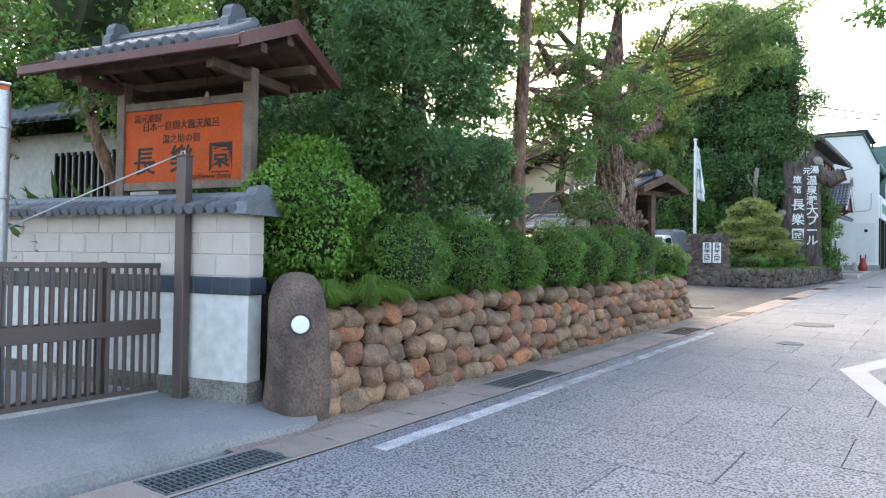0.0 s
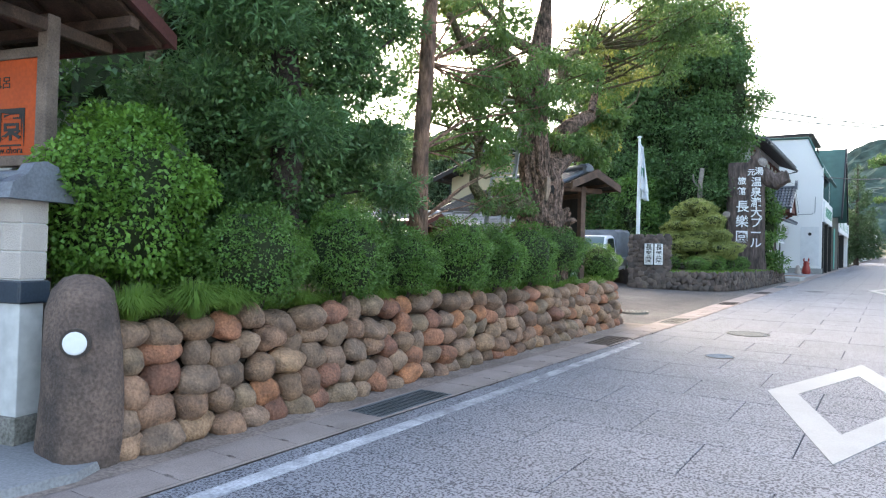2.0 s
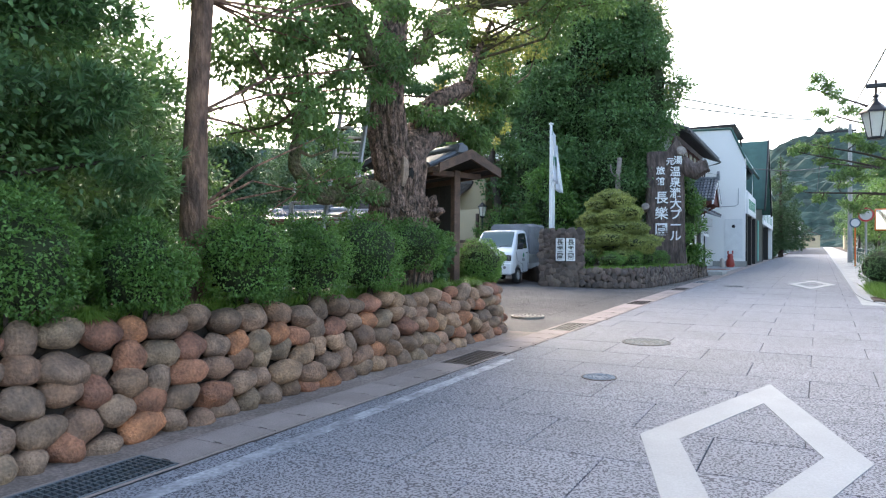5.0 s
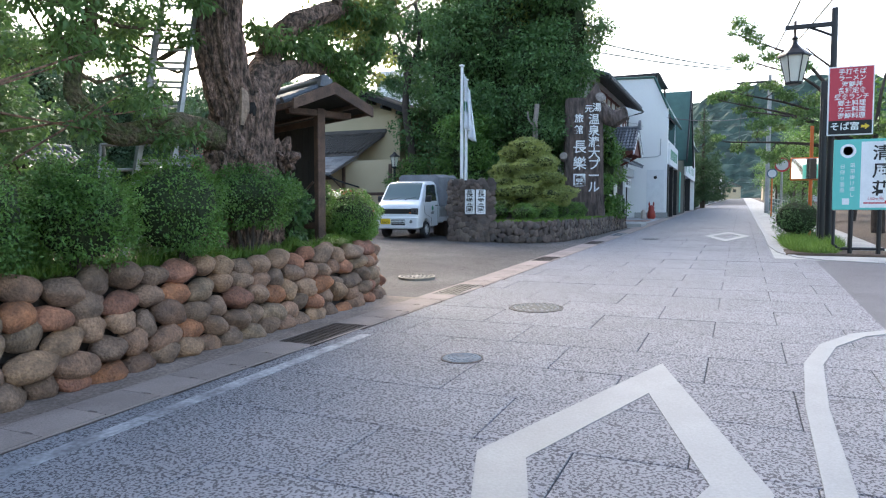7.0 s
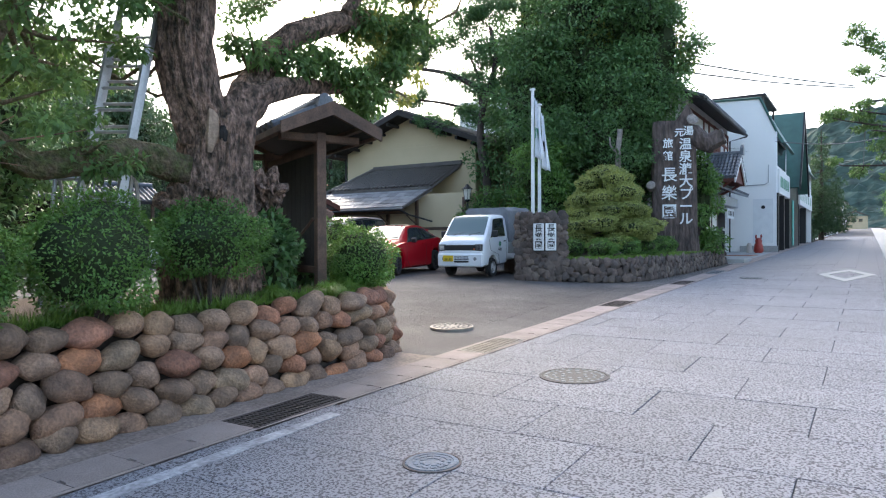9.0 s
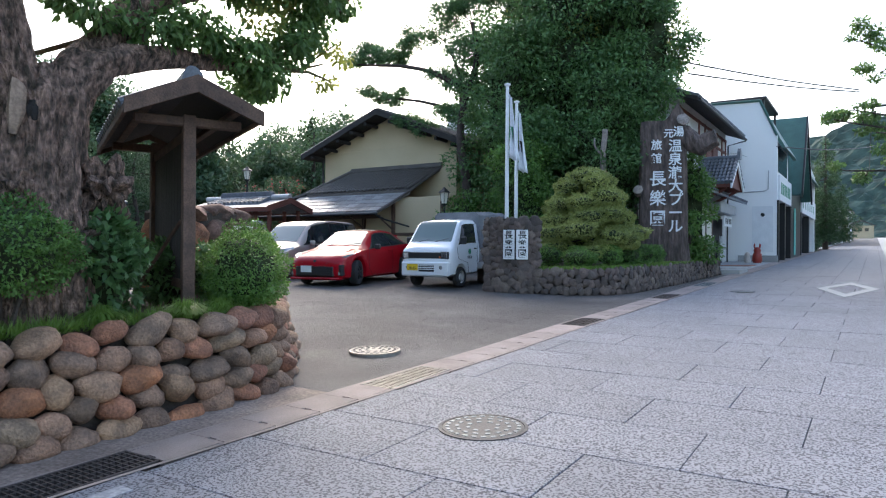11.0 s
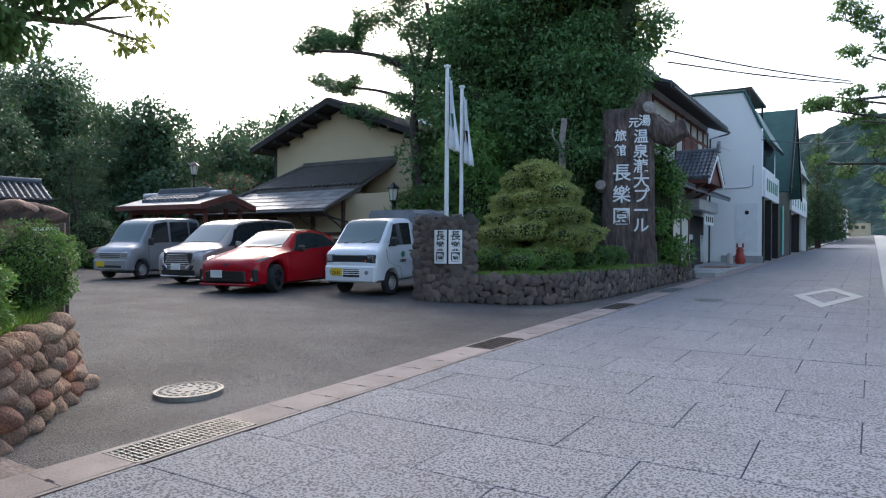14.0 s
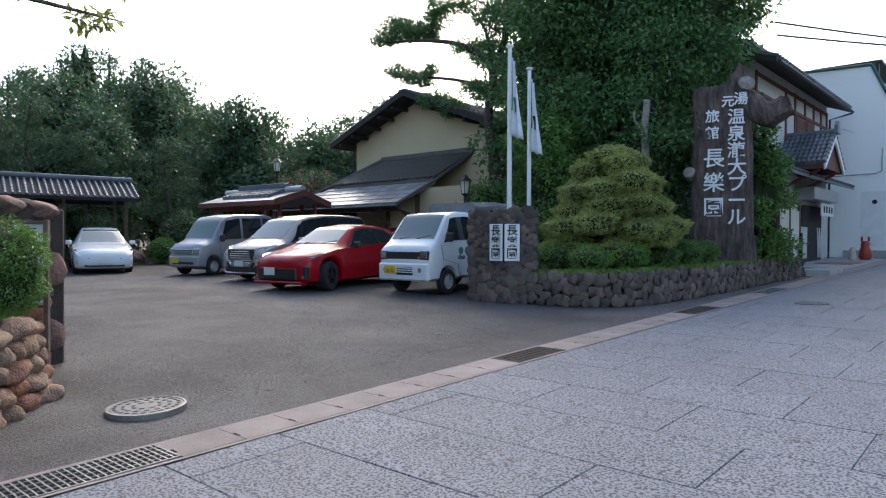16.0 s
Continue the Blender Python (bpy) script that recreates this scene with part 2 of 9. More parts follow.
# This green leans blue to put distance haze into the hill colour.
M_HILL = mat("wooded_hill", (0.055, 0.085, 0.068), 1.0, var=0.8, scale=0.05, fine=0.16, bump=0.0, col2=(0.04, 0.07, 0.055))
M_YWALL = mat("ochre_plaster", (0.52, 0.42, 0.27), 0.9, var=0.12, scale=0.8, fine=50, bump=0.15)
M_STUCCO = mat("white_stucco", (0.86, 0.855, 0.84), 0.85, var=0.1, scale=0.5, fine=30, bump=0.15, col2=(0.76, 0.755, 0.74))
M_REDWOOD = mat("red_brown_timber", (0.16, 0.05, 0.035), 0.7, var=0.3, scale=4, fine=50, bump=0.2)
M_GREENROOF = mat("green_sheet_metal", (0.05, 0.13, 0.11), 0.5, 0.2, var=0.25, scale=2, fine=30, bump=0.05)
M_BLACK = mat("black_metal", (0.02, 0.02, 0.022), 0.45, 0.3, var=0.2, bump=0.03)
M_TYRE = mat("tyre_rubber", (0.022, 0.022, 0.023), 0.85, var=0.2, bump=0.2)
M_RIM = mat("wheel_metal", (0.50, 0.50, 0.51), 0.4, 0.3, var=0.15, bump=0.0)
M_RIMD = mat("black_wheel_metal", (0.03, 0.03, 0.032), 0.35, 0.6, var=0.15, bump=0.0)
M_CARWHITE = mat("white_car_paint", (0.74, 0.76, 0.78), 0.4, var=0.04, bump=0.0, coat=1.0, spec=0.3)
M_CARRED = mat("red_car_paint", (0.33, 0.002, 0.010), 0.5, 0.0, var=0.05, bump=0.0, coat=0.45, spec=0.1)
M_CARBEIGE = mat("beige_silver_paint", (0.40, 0.355, 0.325), 0.38, 0.35, var=0.06, bump=0.0, coat=0.3)
M_CARGREY = mat("grey_silver_paint", (0.32, 0.335, 0.36), 0.4, 0.35, var=0.06, bump=0.0, coat=0.3)
M_TRIM = mat("black_plastic", (0.02, 0.02, 0.021), 0.55, var=0.15, bump=0.03)
M_CHROME = mat("chrome", (0.7, 0.7, 0.71), 0.15, 0.95, var=0.05, bump=0.0)
M_HEADL = mat("headlamp_lens", (0.42, 0.44, 0.47), 0.1, 0.5, var=0.2, scale=20, bump=0.0, coat=0.8)
M_PLATEY = mat("yellow_plate", (0.75, 0.5, 0.03), 0.5, var=0.05, bump=0.0)
M_PLATEW = mat("white_plate", (0.72, 0.75, 0.73), 0.5, var=0.05, bump=0.0)
M_TARP = mat("grey_tarpaulin", (0.19, 0.20, 0.22), 0.7, var=0.3, scale=3, fine=30, bump=0.2)
M_SIGNRED = mat("red_sign_sheet", (0.5, 0.025, 0.05), 0.45, var=0.06, bump=0.0)
M_TEAL = mat("teal_sign_sheet", (0.10, 0.50, 0.44), 0.45, var=0.05, bump=0.0)
M_ORPOST = mat("orange_pole", (0.62, 0.13, 0.02), 0.5, var=0.15, bump=0.02)
M_CLOTH = mat("white_flag_cloth", (0.75, 0.77, 0.8), 0.85, var=0.15, scale=6, bump=0.05)
M_GREENLOGO = mat("green_print", (0.05, 0.25, 0.14), 0.7, var=0.1, bump=0.0)
M_STUMP = mat("carved_stump_concrete", (0.15, 0.108, 0.092), 0.9, var=0.6, scale=7, fine=16, bump=1.0, col2=(0.055, 0.041, 0.036), stretch=0.25, deep=0.08)
M_LAMPGLASS = mat("frosted_lamp_glass", (0.62, 0.60, 0.52), 0.3, var=0.1, bump=0.0)
M_GLASS = glass_mat("dark_glass")
M_WSHIELD = glass_mat("windscreen_glass", (0.075, 0.12, 0.115), 0.06)
M_MIRROR = mat("mirror", (0.75, 0.76, 0.78), 0.04, 1.0, var=0.02, bump=0.0)
M_REDCLAY = mat("red_glaze", (0.35, 0.035, 0.025), 0.35, var=0.3, scale=8, bump=0.1)
M_BRICK = mat("red_brick_paving", (0.36, 0.17, 0.12), 0.85, var=0.3, scale=5, fine=60, bump=0.2)


# mesh helpers
class MB:
    """Vertices and faces gathered for one mesh."""

    def __init__(self):
        self.v, self.f = [], []

    def add(self, verts, faces, m=None):
        n = len(self.v)
        self.v.extend([tuple(m @ Vector(p)) for p in verts] if m else [tuple(p) for p in verts])
        self.f.extend([tuple(i + n for i in f) for f in faces])
        return self

    def box(self, x0, y0, z0, x1, y1, z1, b=0.0, m=None):
        """A box with chamfered edges."""
        b = min(b, (x1 - x0) * 0.45, (y1 - y0) * 0.45, (z1 - z0) * 0.45)
        if b <= 0:
            vs = [(x, y, z) for z in (z0, z1) for y in (y0, y1) for x in (x0, x1)]
            return self.add(vs, [(0, 2, 3, 1), (4, 5, 7, 6), (0, 1, 5, 4), (2, 6, 7, 3), (0, 4, 6, 2), (1, 3, 7, 5)], m)
        vs, ix = [], {}
        for sx in (0, 1):
            for sy in (0, 1):
                for sz in (0, 1):
                    for ax in range(3):
                        p = [(x0, x1)[sx], (y0, y1)[sy], (z0, z1)[sz]]
                        for k, s in enumerate((sx, sy, sz)):
                            if k != ax:
                                p[k] += b if s == 0 else -b
                        ix[sx, sy, sz, ax] = len(vs)
                        vs.append(p)
        fs = []
        for ax in range(3):
            o = [k for k in range(3) if k != ax]
            for s in (0, 1):
                q = []
                for a, c in ((0, 0), (1, 0), (1, 1), (0, 1)):
                    k = [0, 0, 0]
                    k[ax], k[o[0]], k[o[1]] = s, a, c
                    q.append(ix[k[0], k[1], k[2], ax])
                if (s == 0) == (ax != 1):
                    q = q[::-1]
                fs.append(q)
            for a in (0, 1):
                for c in (0, 1):
                    k0, k1 = [0, 0, 0], [0, 0, 0]
                    k0[o[0]] = k1[o[0]] = a
                    k0[o[1]] = k1[o[1]] = c
                    k1[ax] = 1
                    q = [ix[(*k0, o[0])], ix[(*k1, o[0])], ix[(*k1, o[1])], ix[(*k0, o[1])]]
                    fs.append(q if (a == c) == (ax != 1) else q[::-1])
        for sx in (0, 1):
            for sy in (0, 1):
                for sz in (0, 1):
                    q = [ix[sx, sy, sz, a] for a in range(3)]
                    fs.append(q if (sx + sy + sz) % 2 else q[::-1])
        return self.add(vs, fs, m)

    def tube(self, pts, radii, n=10, caps=True, m=None, wob=0.0):
        """A tube along points, with a radius for each."""
        pts = [Vector(p) for p in pts]
        if not isinstance(radii, (list, tuple)):
            radii = [radii] * len(pts)
        vs, fs = [], []
        side = None
        for i, p in enumerate(pts):
            d = (pts[min(i + 1, len(pts) - 1)] - pts[max(i - 1, 0)]).normalized()
            if side is None:
                side = d.orthogonal().normalized()
            side = (side - d * side.dot(d)).normalized()
            up = d.cross(side)
            for k in range(n):
                a = 2 * math.pi * k / n
                o = side * math.cos(a) + up * math.sin(a)
                r = radii[i]
                if wob:
                    r *= 1 + wob * noise.noise((p + o * 0.6) * 2.2) + wob * 0.6 * noise.noise((p + o * 0.7) * 5.5)
                vs.append(p + o * r)
        for i in range(len(pts) - 1):
            for k in range(n):
                a, b = i * n + k, i * n + (k + 1) % n
                fs.append((a, b, b + n, a + n))
        if caps:
            fs.append(tuple(range(n))[::-1])
            fs.append(tuple(range((len(pts) - 1) * n, len(pts) * n)))
        return self.add(vs, fs, m)

    def prism(self, pts, h0, h1, m=None):
        """A polygon in x, y raised from h0 to h1 along z."""
        n = len(pts)
        vs = [(x, y, h0) for x, y in pts] + [(x, y, h1) for x, y in pts]
        fs = [tuple(range(n))[::-1], tuple(range(n, 2 * n))]
        fs += [(i, (i + 1) % n, n + (i + 1) % n, n + i) for i in range(n)]
        return self.add(vs, fs, m)

    def lathe(self, prof, n=20, m=None):
        """A profile of (radius, z) turned round z."""
        vs = [(r * math.cos(2 * math.pi * k / n), r * math.sin(2 * math.pi * k / n), z) for r, z in prof for k in range(n)]
        fs = []
        for i in range(len(prof) - 1):
            for k in range(n):
                a, b = i * n + k, i * n + (k + 1) % n
                fs.append((a, b, b + n, a + n))
        fs.append(tuple(range(n))[::-1])
        fs.append(tuple(range((len(prof) - 1) * n, len(prof) * n)))
        return self.add(vs, fs, m)

    def loft(self, rings, caps=True, m=None, closed=True):
        """Rings of equal length joined one to the next."""
        n = len(rings[0])
        vs = [p for r in rings for p in r]
        fs = []
        for i in range(len(rings) - 1):
            for k in range(n if closed else n - 1):
                a, b = i * n + k, i * n + (k + 1) % n
                fs.append((a, b, b + n, a + n))
        if caps:
            fs.append(tuple(range(n))[::-1])
            fs.append(tuple(range((len(rings) - 1) * n, len(rings) * n)))
        return self.add(vs, fs, m)

    def blob(self, c, r, seed=0, rough=0.15, freq=1.5, sub=2, m=None):
        """A rounded lump with an uneven surface."""
        bm = bmesh.new()
        bmesh.ops.create_icosphere(bm, subdivisions=sub, radius=1)
        vs = []
        for v in bm.verts:
            k = 1 + rough * noise.noise(v.co * freq + Vector((seed * 3.1, seed * 1.7, seed * 0.9)))
            vs.append((c[0] + v.co.x * r[0] * k, c[1] + v.co.y * r[1] * k, c[2] + v.co.z * r[2] * k))
        fs = [tuple(v.index for v in f.verts) for f in bm.faces]
        bm.free()
        return self.add(vs, fs, m)

    def mesh(self, name, smooth=False):
        me = bpy.data.meshes.new(name)
        me.from_pydata(self.v, [], self.f)
        bm = bmesh.new()
        bm.from_mesh(me)
        bmesh.ops.recalc_face_normals(bm, faces=bm.faces)
        bm.to_mesh(me)
        bm.free()
        if smooth:
            me.shade_smooth()
            me.set_sharp_from_angle(angle=radians(42))
        return me


def part(name, mb, material, parent=None, label="", smooth=False, m=None):
    """One mesh object, under a thing or a part."""
    me = mb.mesh(name, smooth) if isinstance(mb, MB) else mb
    if material and not me.materials:
        me.materials.append(material)
    ob = new(name, me)
    if parent:
        ob.parent = parent
    if m:
        ob.matrix_basis = m
    return tagged(ob, label)


def thing(name, label, category, m=None, group="", kind=""):
    ob = new(name)
    ob.empty_display_size = 0.2
    if m:
        ob.matrix_basis = m
    return tagged(ob, label, category, group, kind)


def setting(name, mb, material, label, category, smooth=False, m=None):
    return tagged(part(name, mb, material, smooth=smooth, m=m), label, category, kind="structure")


PROFILE_Y = (-80, 0, 4, 8, 20, 30, 60, 300, 900)
PROFILE_Z = (-1.3, 0, 0.06, 0.17, 0.59, 0.87, 1.65, 7.5, 7.5)


def gz(x, y):
    """Height of the ground: the street climbs, the yard beside it rises a little away from it."""
    z = float(np.interp(y, PROFILE_Y, PROFILE_Z))
    d = min(-4.5 - x, 22)
    return z + 0.028 * min(d, 7.2) + 0.008 * max(d - 7.2, 0) if x < -4.5 else z


def tilt(y):
    return math.degrees(math.atan((gz(0, y + 0.3) - gz(0, y - 0.3)) / 0.6))


def on_ground(x, y, dz=0.0, rz=0.0):
    return pose(x, y, gz(x, y) + dz, 0, 0, rz)


def flat_patch(mb, pts, dz, thick=0.0):
    """A thin sheet that lies on the ground along a polygon."""
    n = len(pts)
    top = [(x, y, gz(x, y) + dz) for x, y in pts]
    bot = [(x, y, gz(x, y) + dz - 0.02) for x, y in pts]
    mb.add(top + bot, [tuple(range(n))] + [(i, n + i, n + (i + 1) % n, (i + 1) % n) for i in range(n)])
    return mb


def text_mesh(body, size, depth=0.002, bold=0.0, align="CENTER"):
    cu = bpy.data.curves.new("text", "FONT")
    cu.body, cu.size, cu.extrude, cu.offset = body, size, depth, bold
    cu.align_x, cu.align_y, cu.resolution_u = align, "CENTER", 2
    tmp = new("text", cu)
    bpy.context.view_layer.update()
    me = bpy.data.meshes.new_from_object(tmp.evaluated_get(bpy.context.evaluated_depsgraph_get()))
    bpy.data.objects.remove(tmp)
    bpy.data.curves.remove(cu)
    me.materials.clear()
    return me


def upright_text(parent, chars, size, step, x, z, y, material, name="lettering", m=None, bold=0.0):
    """Characters one below the other on a face that looks along -y of the parent. Returns nothing."""
    for i, ch in enumerate(chars):
        me = text_mesh(ch, size, 0.003, bold)
        part(name, me, material, parent, m=(m or Matrix()) @ pose(x, y, z - i * step, 90, 0, 0))


# foliage
RNG = np.random.default_rng(7)


def unit(a):
    return a / np.maximum(np.linalg.norm(a, axis=1, keepdims=True), 1e-6)


def leaf_mesh(name, pos, axis, nrm, length, width, material):
    """Leaves as folded four-cornered blades."""
    n = len(pos)
    axis = unit(axis)
    side = unit(np.cross(axis, nrm))
    nrm = np.cross(side, axis)
    L, W = np.broadcast_to(length, n)[:, None], np.broadcast_to(width, n)[:, None]
    v = np.empty((n, 4, 3))
    v[:, 0] = pos
    v[:, 1] = pos + axis * L * 0.5 - side * W * 0.5 + nrm * W * 0.18
    v[:, 2] = pos + axis * L - nrm * L * 0.08
    v[:, 3] = pos + axis * L * 0.5 + side * W * 0.5 + nrm * W * 0.18
    me = bpy.data.meshes.new(name)
    me.vertices.add(4 * n)
    me.vertices.foreach_set("co", v.astype(np.float32).ravel())
    me.loops.add(4 * n)
    me.loops.foreach_set("vertex_index", np.arange(4 * n, dtype=np.int32))
    me.polygons.add(n)
    me.polygons.foreach_set("loop_start", np.arange(0, 4 * n, 4, dtype=np.int32))
    me.update(calc_edges=True)
    me.materials.append(material)
    return me


def in_clumps(clumps, n, shell=0.55):
    """Points spread over the outer parts of uneven lumps (x, y, z, rx, ry, rz); gives the points and their outward ways."""
    c = np.array(clumps, float)
    w = (c[:, 3] * c[:, 4] + c[:, 4] * c[:, 5] + c[:, 3] * c[:, 5])
    k = RNG.choice(len(c), n, p=w / w.sum())
    d = unit(RNG.normal(size=(n, 3)))
    r = shell + (1 - shell) * RNG.random(n) ** 0.6
    ph = k * 1.7
    bump = 1 + 0.13 * np.sin(d[:, 0] * 5 + ph) * np.sin(d[:, 1] * 5 + ph * 2) + 0.10 * np.sin(d[:, 2] * 7 + ph)
    p = c[k, :3] + d * c[k, 3:6] * (r * bump)[:, None]
    return p, d


def crown(parent, clumps, n, length, width, material, shell=0.55, droop=0.2, spread=0.9, name="crown", label=""):
    p, d = in_clumps(clumps, n, shell)
    axis = d + RNG.normal(size=d.shape) * spread - np.array([0, 0, droop])
    nrm = d * 0.6 + np.array([0, 0, 0.7]) + RNG.normal(size=d.shape) * 0.5
    me = leaf_mesh(name, p, axis, nrm, length * RNG.uniform(0.7, 1.25, n), width * RNG.uniform(0.8, 1.2, n), material)
    return part(name, me, None, parent, label)


def tufts(parent, clumps, n, per, length, width, material, shell=0.6, up=0.4, name="crown", label=""):
    """Whorls of narrow leaves."""
    p, d = in_clumps(clumps, n, shell)
    p, d = np.repeat(p, per, 0), np.repeat(d, per, 0)
    axis = d * 0.7 + np.array([0, 0, up]) + RNG.normal(size=d.shape) * 0.75
    me = leaf_mesh(name, p, axis, RNG.normal(size=d.shape) + np.array([0, 0, 1.0]), length * RNG.uniform(0.7, 1.2, n * per), width, material)
    return part(name, me, None, parent, label)


def blades(pos, length, width, lean=0.5):
    n = len(pos)
    axis = np.array([0, 0, 1.0]) + RNG.normal(size=(n, 3)) * np.array([lean, lean, 0.1])
    return pos, axis, RNG.normal(size=(n, 3)), length * RNG.uniform(0.6, 1.25, n), width


def scatter(clumps, k, spread, seed):
    """Smaller lumps on the surface of larger ones, for an uneven outline."""
    rng = np.random.default_rng(seed)
    out = []
    for x, y, z, rx, ry, rz in clumps:
        for _ in range(k):
            d = rng.normal(size=3)
            d /= np.linalg.norm(d)
            s = rng.uniform(0.28, 0.5)
            out.append((x + d[0] * rx * spread, y + d[1] * ry * spread, z + d[2] * rz * spread, rx * s, ry * s, rz * s * 0.8))
    return out


def limb(mb, pts, r0, r1, n=8, wob=0.12, seed=0):
    """A crooked tapering branch through the given points."""
    rng = np.random.default_rng(seed)
    way = [Vector(p) for p in pts]
    d = (way[-1] - way[0]).length
    for i in range(1, len(way) - 1):
        way[i] += Vector(rng.normal(size=3)) * d * 0.02
    way = [way[0] * 2 - way[1]] + way + [way[-1] * 2 - way[-2]]
    fine = []
    for i in range(1, len(way) - 2):
        p0, p1, p2, p3 = way[i - 1:i + 3]
        for s in (0, 0.2, 0.4, 0.6, 0.8):
            fine.append(0.5 * (2 * p1 + (p2 - p0) * s + (2 * p0 - 5 * p1 + 4 * p2 - p3) * s * s + (3 * p1 - p0 - 3 * p2 + p3) * s ** 3))
    fine.append(way[-2])
    rr = [r0 + (r1 - r0) * (i / (len(fine) - 1)) ** 0.8 for i in range(len(fine))]
    mb.tube(fine, rr, n, wob=wob)
    return fine


def twigs(mb, sources, clumps, r, seed=0, share=1.0):
    """Thin branches from the limbs out to the lumps of foliage."""
    rng = np.random.default_rng(seed)
    for c in clumps:
        if rng.random() > share:
            continue
        e = Vector(c[:3])
        s = min(sources, key=lambda q: (q - e).length + max(0, q.z - e.z) * 1.5)
        mid = s.lerp(e, 0.5) + Vector(rng.normal(size=3)) * 0.12 * (e - s).length
        mb.tube([s, mid, e, e + (e - mid) * 0.4], [r, r * 0.7, r * 0.45, r * 0.2], 5, caps=False)


# ground: one sheet to the horizon
def ground_sheet():
    xs = [-900, -300, -120, -60, -26.5, -20, -12, -8, -4.5, -4.46, 0, 4, 12, 40, 120, 400, 900]
    ys = [-900, -80, -30, 0, 4, 8, 14, 20, 25, 30, 40, 60, 100, 160, 300, 900]
    mb = MB()
    vs = [(x, y, gz(x, y) - 0.05) for y in ys for x in xs]
    n = len(xs)
    mb.add(vs, [(j * n + i, j * n + i + 1, (j + 1) * n + i + 1, (j + 1) * n + i) for j in range(len(ys) - 1) for i in range(n - 1)])
    return mb


ground = setting("ground", ground_sheet(), M_EARTH, "brown earth ground around street and yard", "ground")


def strip(x0, x1, ys, dz):
    mb = MB()
    xs = [x0 + (x1 - x0) * i / 6 for i in range(7)]
    vs = [(x, y, gz(x, y) + dz) for y in ys for x in xs]
    mb.add(vs, [(j * 7 + i, j * 7 + i + 1, (j + 1) * 7 + i + 1, (j + 1) * 7 + i) for j in range(len(ys) - 1) for i in range(6)])
    return mb


def gutter_x(y):
    """The drain's centre line, which draws in towards the street along the bank."""
    return float(np.interp(y, (4, 8, 10, 12, 14, 18, 24, 30), (-4.17, -4.14, -4.08, -4.01, -3.91, -3.80, -3.77, -3.74)))


def ribbon(a, b, ys, dz, n=2):
    """A sheet on the ground between two plan lines, given as functions of y."""
    fine = []
    for p, q in zip(ys, ys[1:]):
        k = max(1, int((q - p) / 1.0)) if p < 40 else 1
        fine += [p + (q - p) * i / k for i in range(k)]
    fine.append(ys[-1])
    vs = []
    for y in fine:
        for i in range(n):
            x = a(y) + (b(y) - a(y)) * i / (n - 1)
            vs.append((x, y, gz(x, y) + dz))
    return MB().add(vs, [(j * n + i, j * n + i + 1, (j + 1) * n + i + 1, (j + 1) * n + i) for j in range(len(fine) - 1) for i in range(n - 1)])


LONG = [-40, -20, -8, 0, 4, 8, 14, 20, 25, 30, 36, 45, 60, 90, 140, 220, 300]
setting("road_shoulder", strip(0.92, 1.68, [-40, -20, -8, 0, 4, 8, 14, 20, 22.6], -0.022), M_JOINT, "dark jointed bed at the street edge", "road")
road = setting("road", ribbon(lambda y: gutter_x(y) + 0.22, lambda y: 0.92, LONG, -0.022, 5), M_JOINT, "street bed with dark joints under pale paving slabs", "road")
side_asphalt = setting("side_road", strip(1.66, 14, [-40, -20, -8, 0, 4, 8, 14, 20, 22.6], -0.004), M_ASPH, "dark grey asphalt side road beside the paved street", "road")
verge = setting("verge", strip(0.92, 3.6, [22.6, 30, 40, 60, 100, 200, 300], -0.01), M_CONC, "pale concrete strip beside the street", "pavement")
yard = setting("yard", ribbon(lambda y: -26.4, lambda y: gutter_x(y) - 0.235, [4.5, 40], -0.006, 24), M_GRAVEL, "brown-grey packed gravel yard used for parking", "ground")
pavement = setting("pavement", strip(-9, -3.9, [36, 40, 46, 60, 90, 140, 220], 0.0), M_CONC, "grey concrete pavement before the shop fronts", "pavement")

# gate apron with a worn raised edge
mb = MB()
edge = [(-4.62, -6.0), (-4.62, 1.6), (-4.55, 3.2), (-4.50, 4.0), (-4.62, 4.22), (-5.3, 4.35), (-9.5, 3.3), (-9.5, -6.0)]
n = len(edge)
mb.add([(x, y, gz(x, y) + 0.07) for x, y in edge] + [(x + 0.03, y, gz(x, y) - 0.05) for x, y in edge],
       [tuple(range(n))] + [(i, n + i, n + (i + 1) % n, (i + 1) % n) for i in range(n)])
apron = setting("apron", mb, M_APRON, "smooth grey concrete driveway apron before the gate", "driveway")

# gutter: bed, covers and gratings
setting("gutter_bed", ribbon(lambda y: gutter_x(y) - 0.27, lambda y: gutter_x(y) + 0.27, LONG, -0.06), M_JOINT, "dark drain channel bed under the covers", "gutter")
GRATES = [(2.37, 3.38), (6.50, 7.68), (11.97, 13.02), (15.52, 16.60), (20.6, 21.6), (25.8, 27.0), (30.0, 31.5)]
ledge = setting("wall_ledge", ribbon(lambda y: -4.85, lambda y: gutter_x(y) - 0.24, [3.2, 15.1], 0.008, 4), M_LEDGE, "dirty concrete ledge between stone wall and drain", "ledge")
gutter = thing("gutter", "line of pinkish concrete drain covers along the street", "gutter", kind="structure")
cover = MB()
pts = [(-0.205, -0.246), (-0.01, -0.246), (0.0, -0.222), (0.085, -0.226), (0.095, -0.246), (0.205, -0.246), (0.205, 0.246), (0.07, 0.246), (0.05, 0.238), (0.01, 0.246), (-0.205, 0.246)]
cover.prism(pts, -0.06, 0.0)
cover_me = cover.mesh("cover")
cover_me.materials.append(M_GUTTER)
runs = [-5.0] + [v for g in GRATES for v in g] + [70.0]
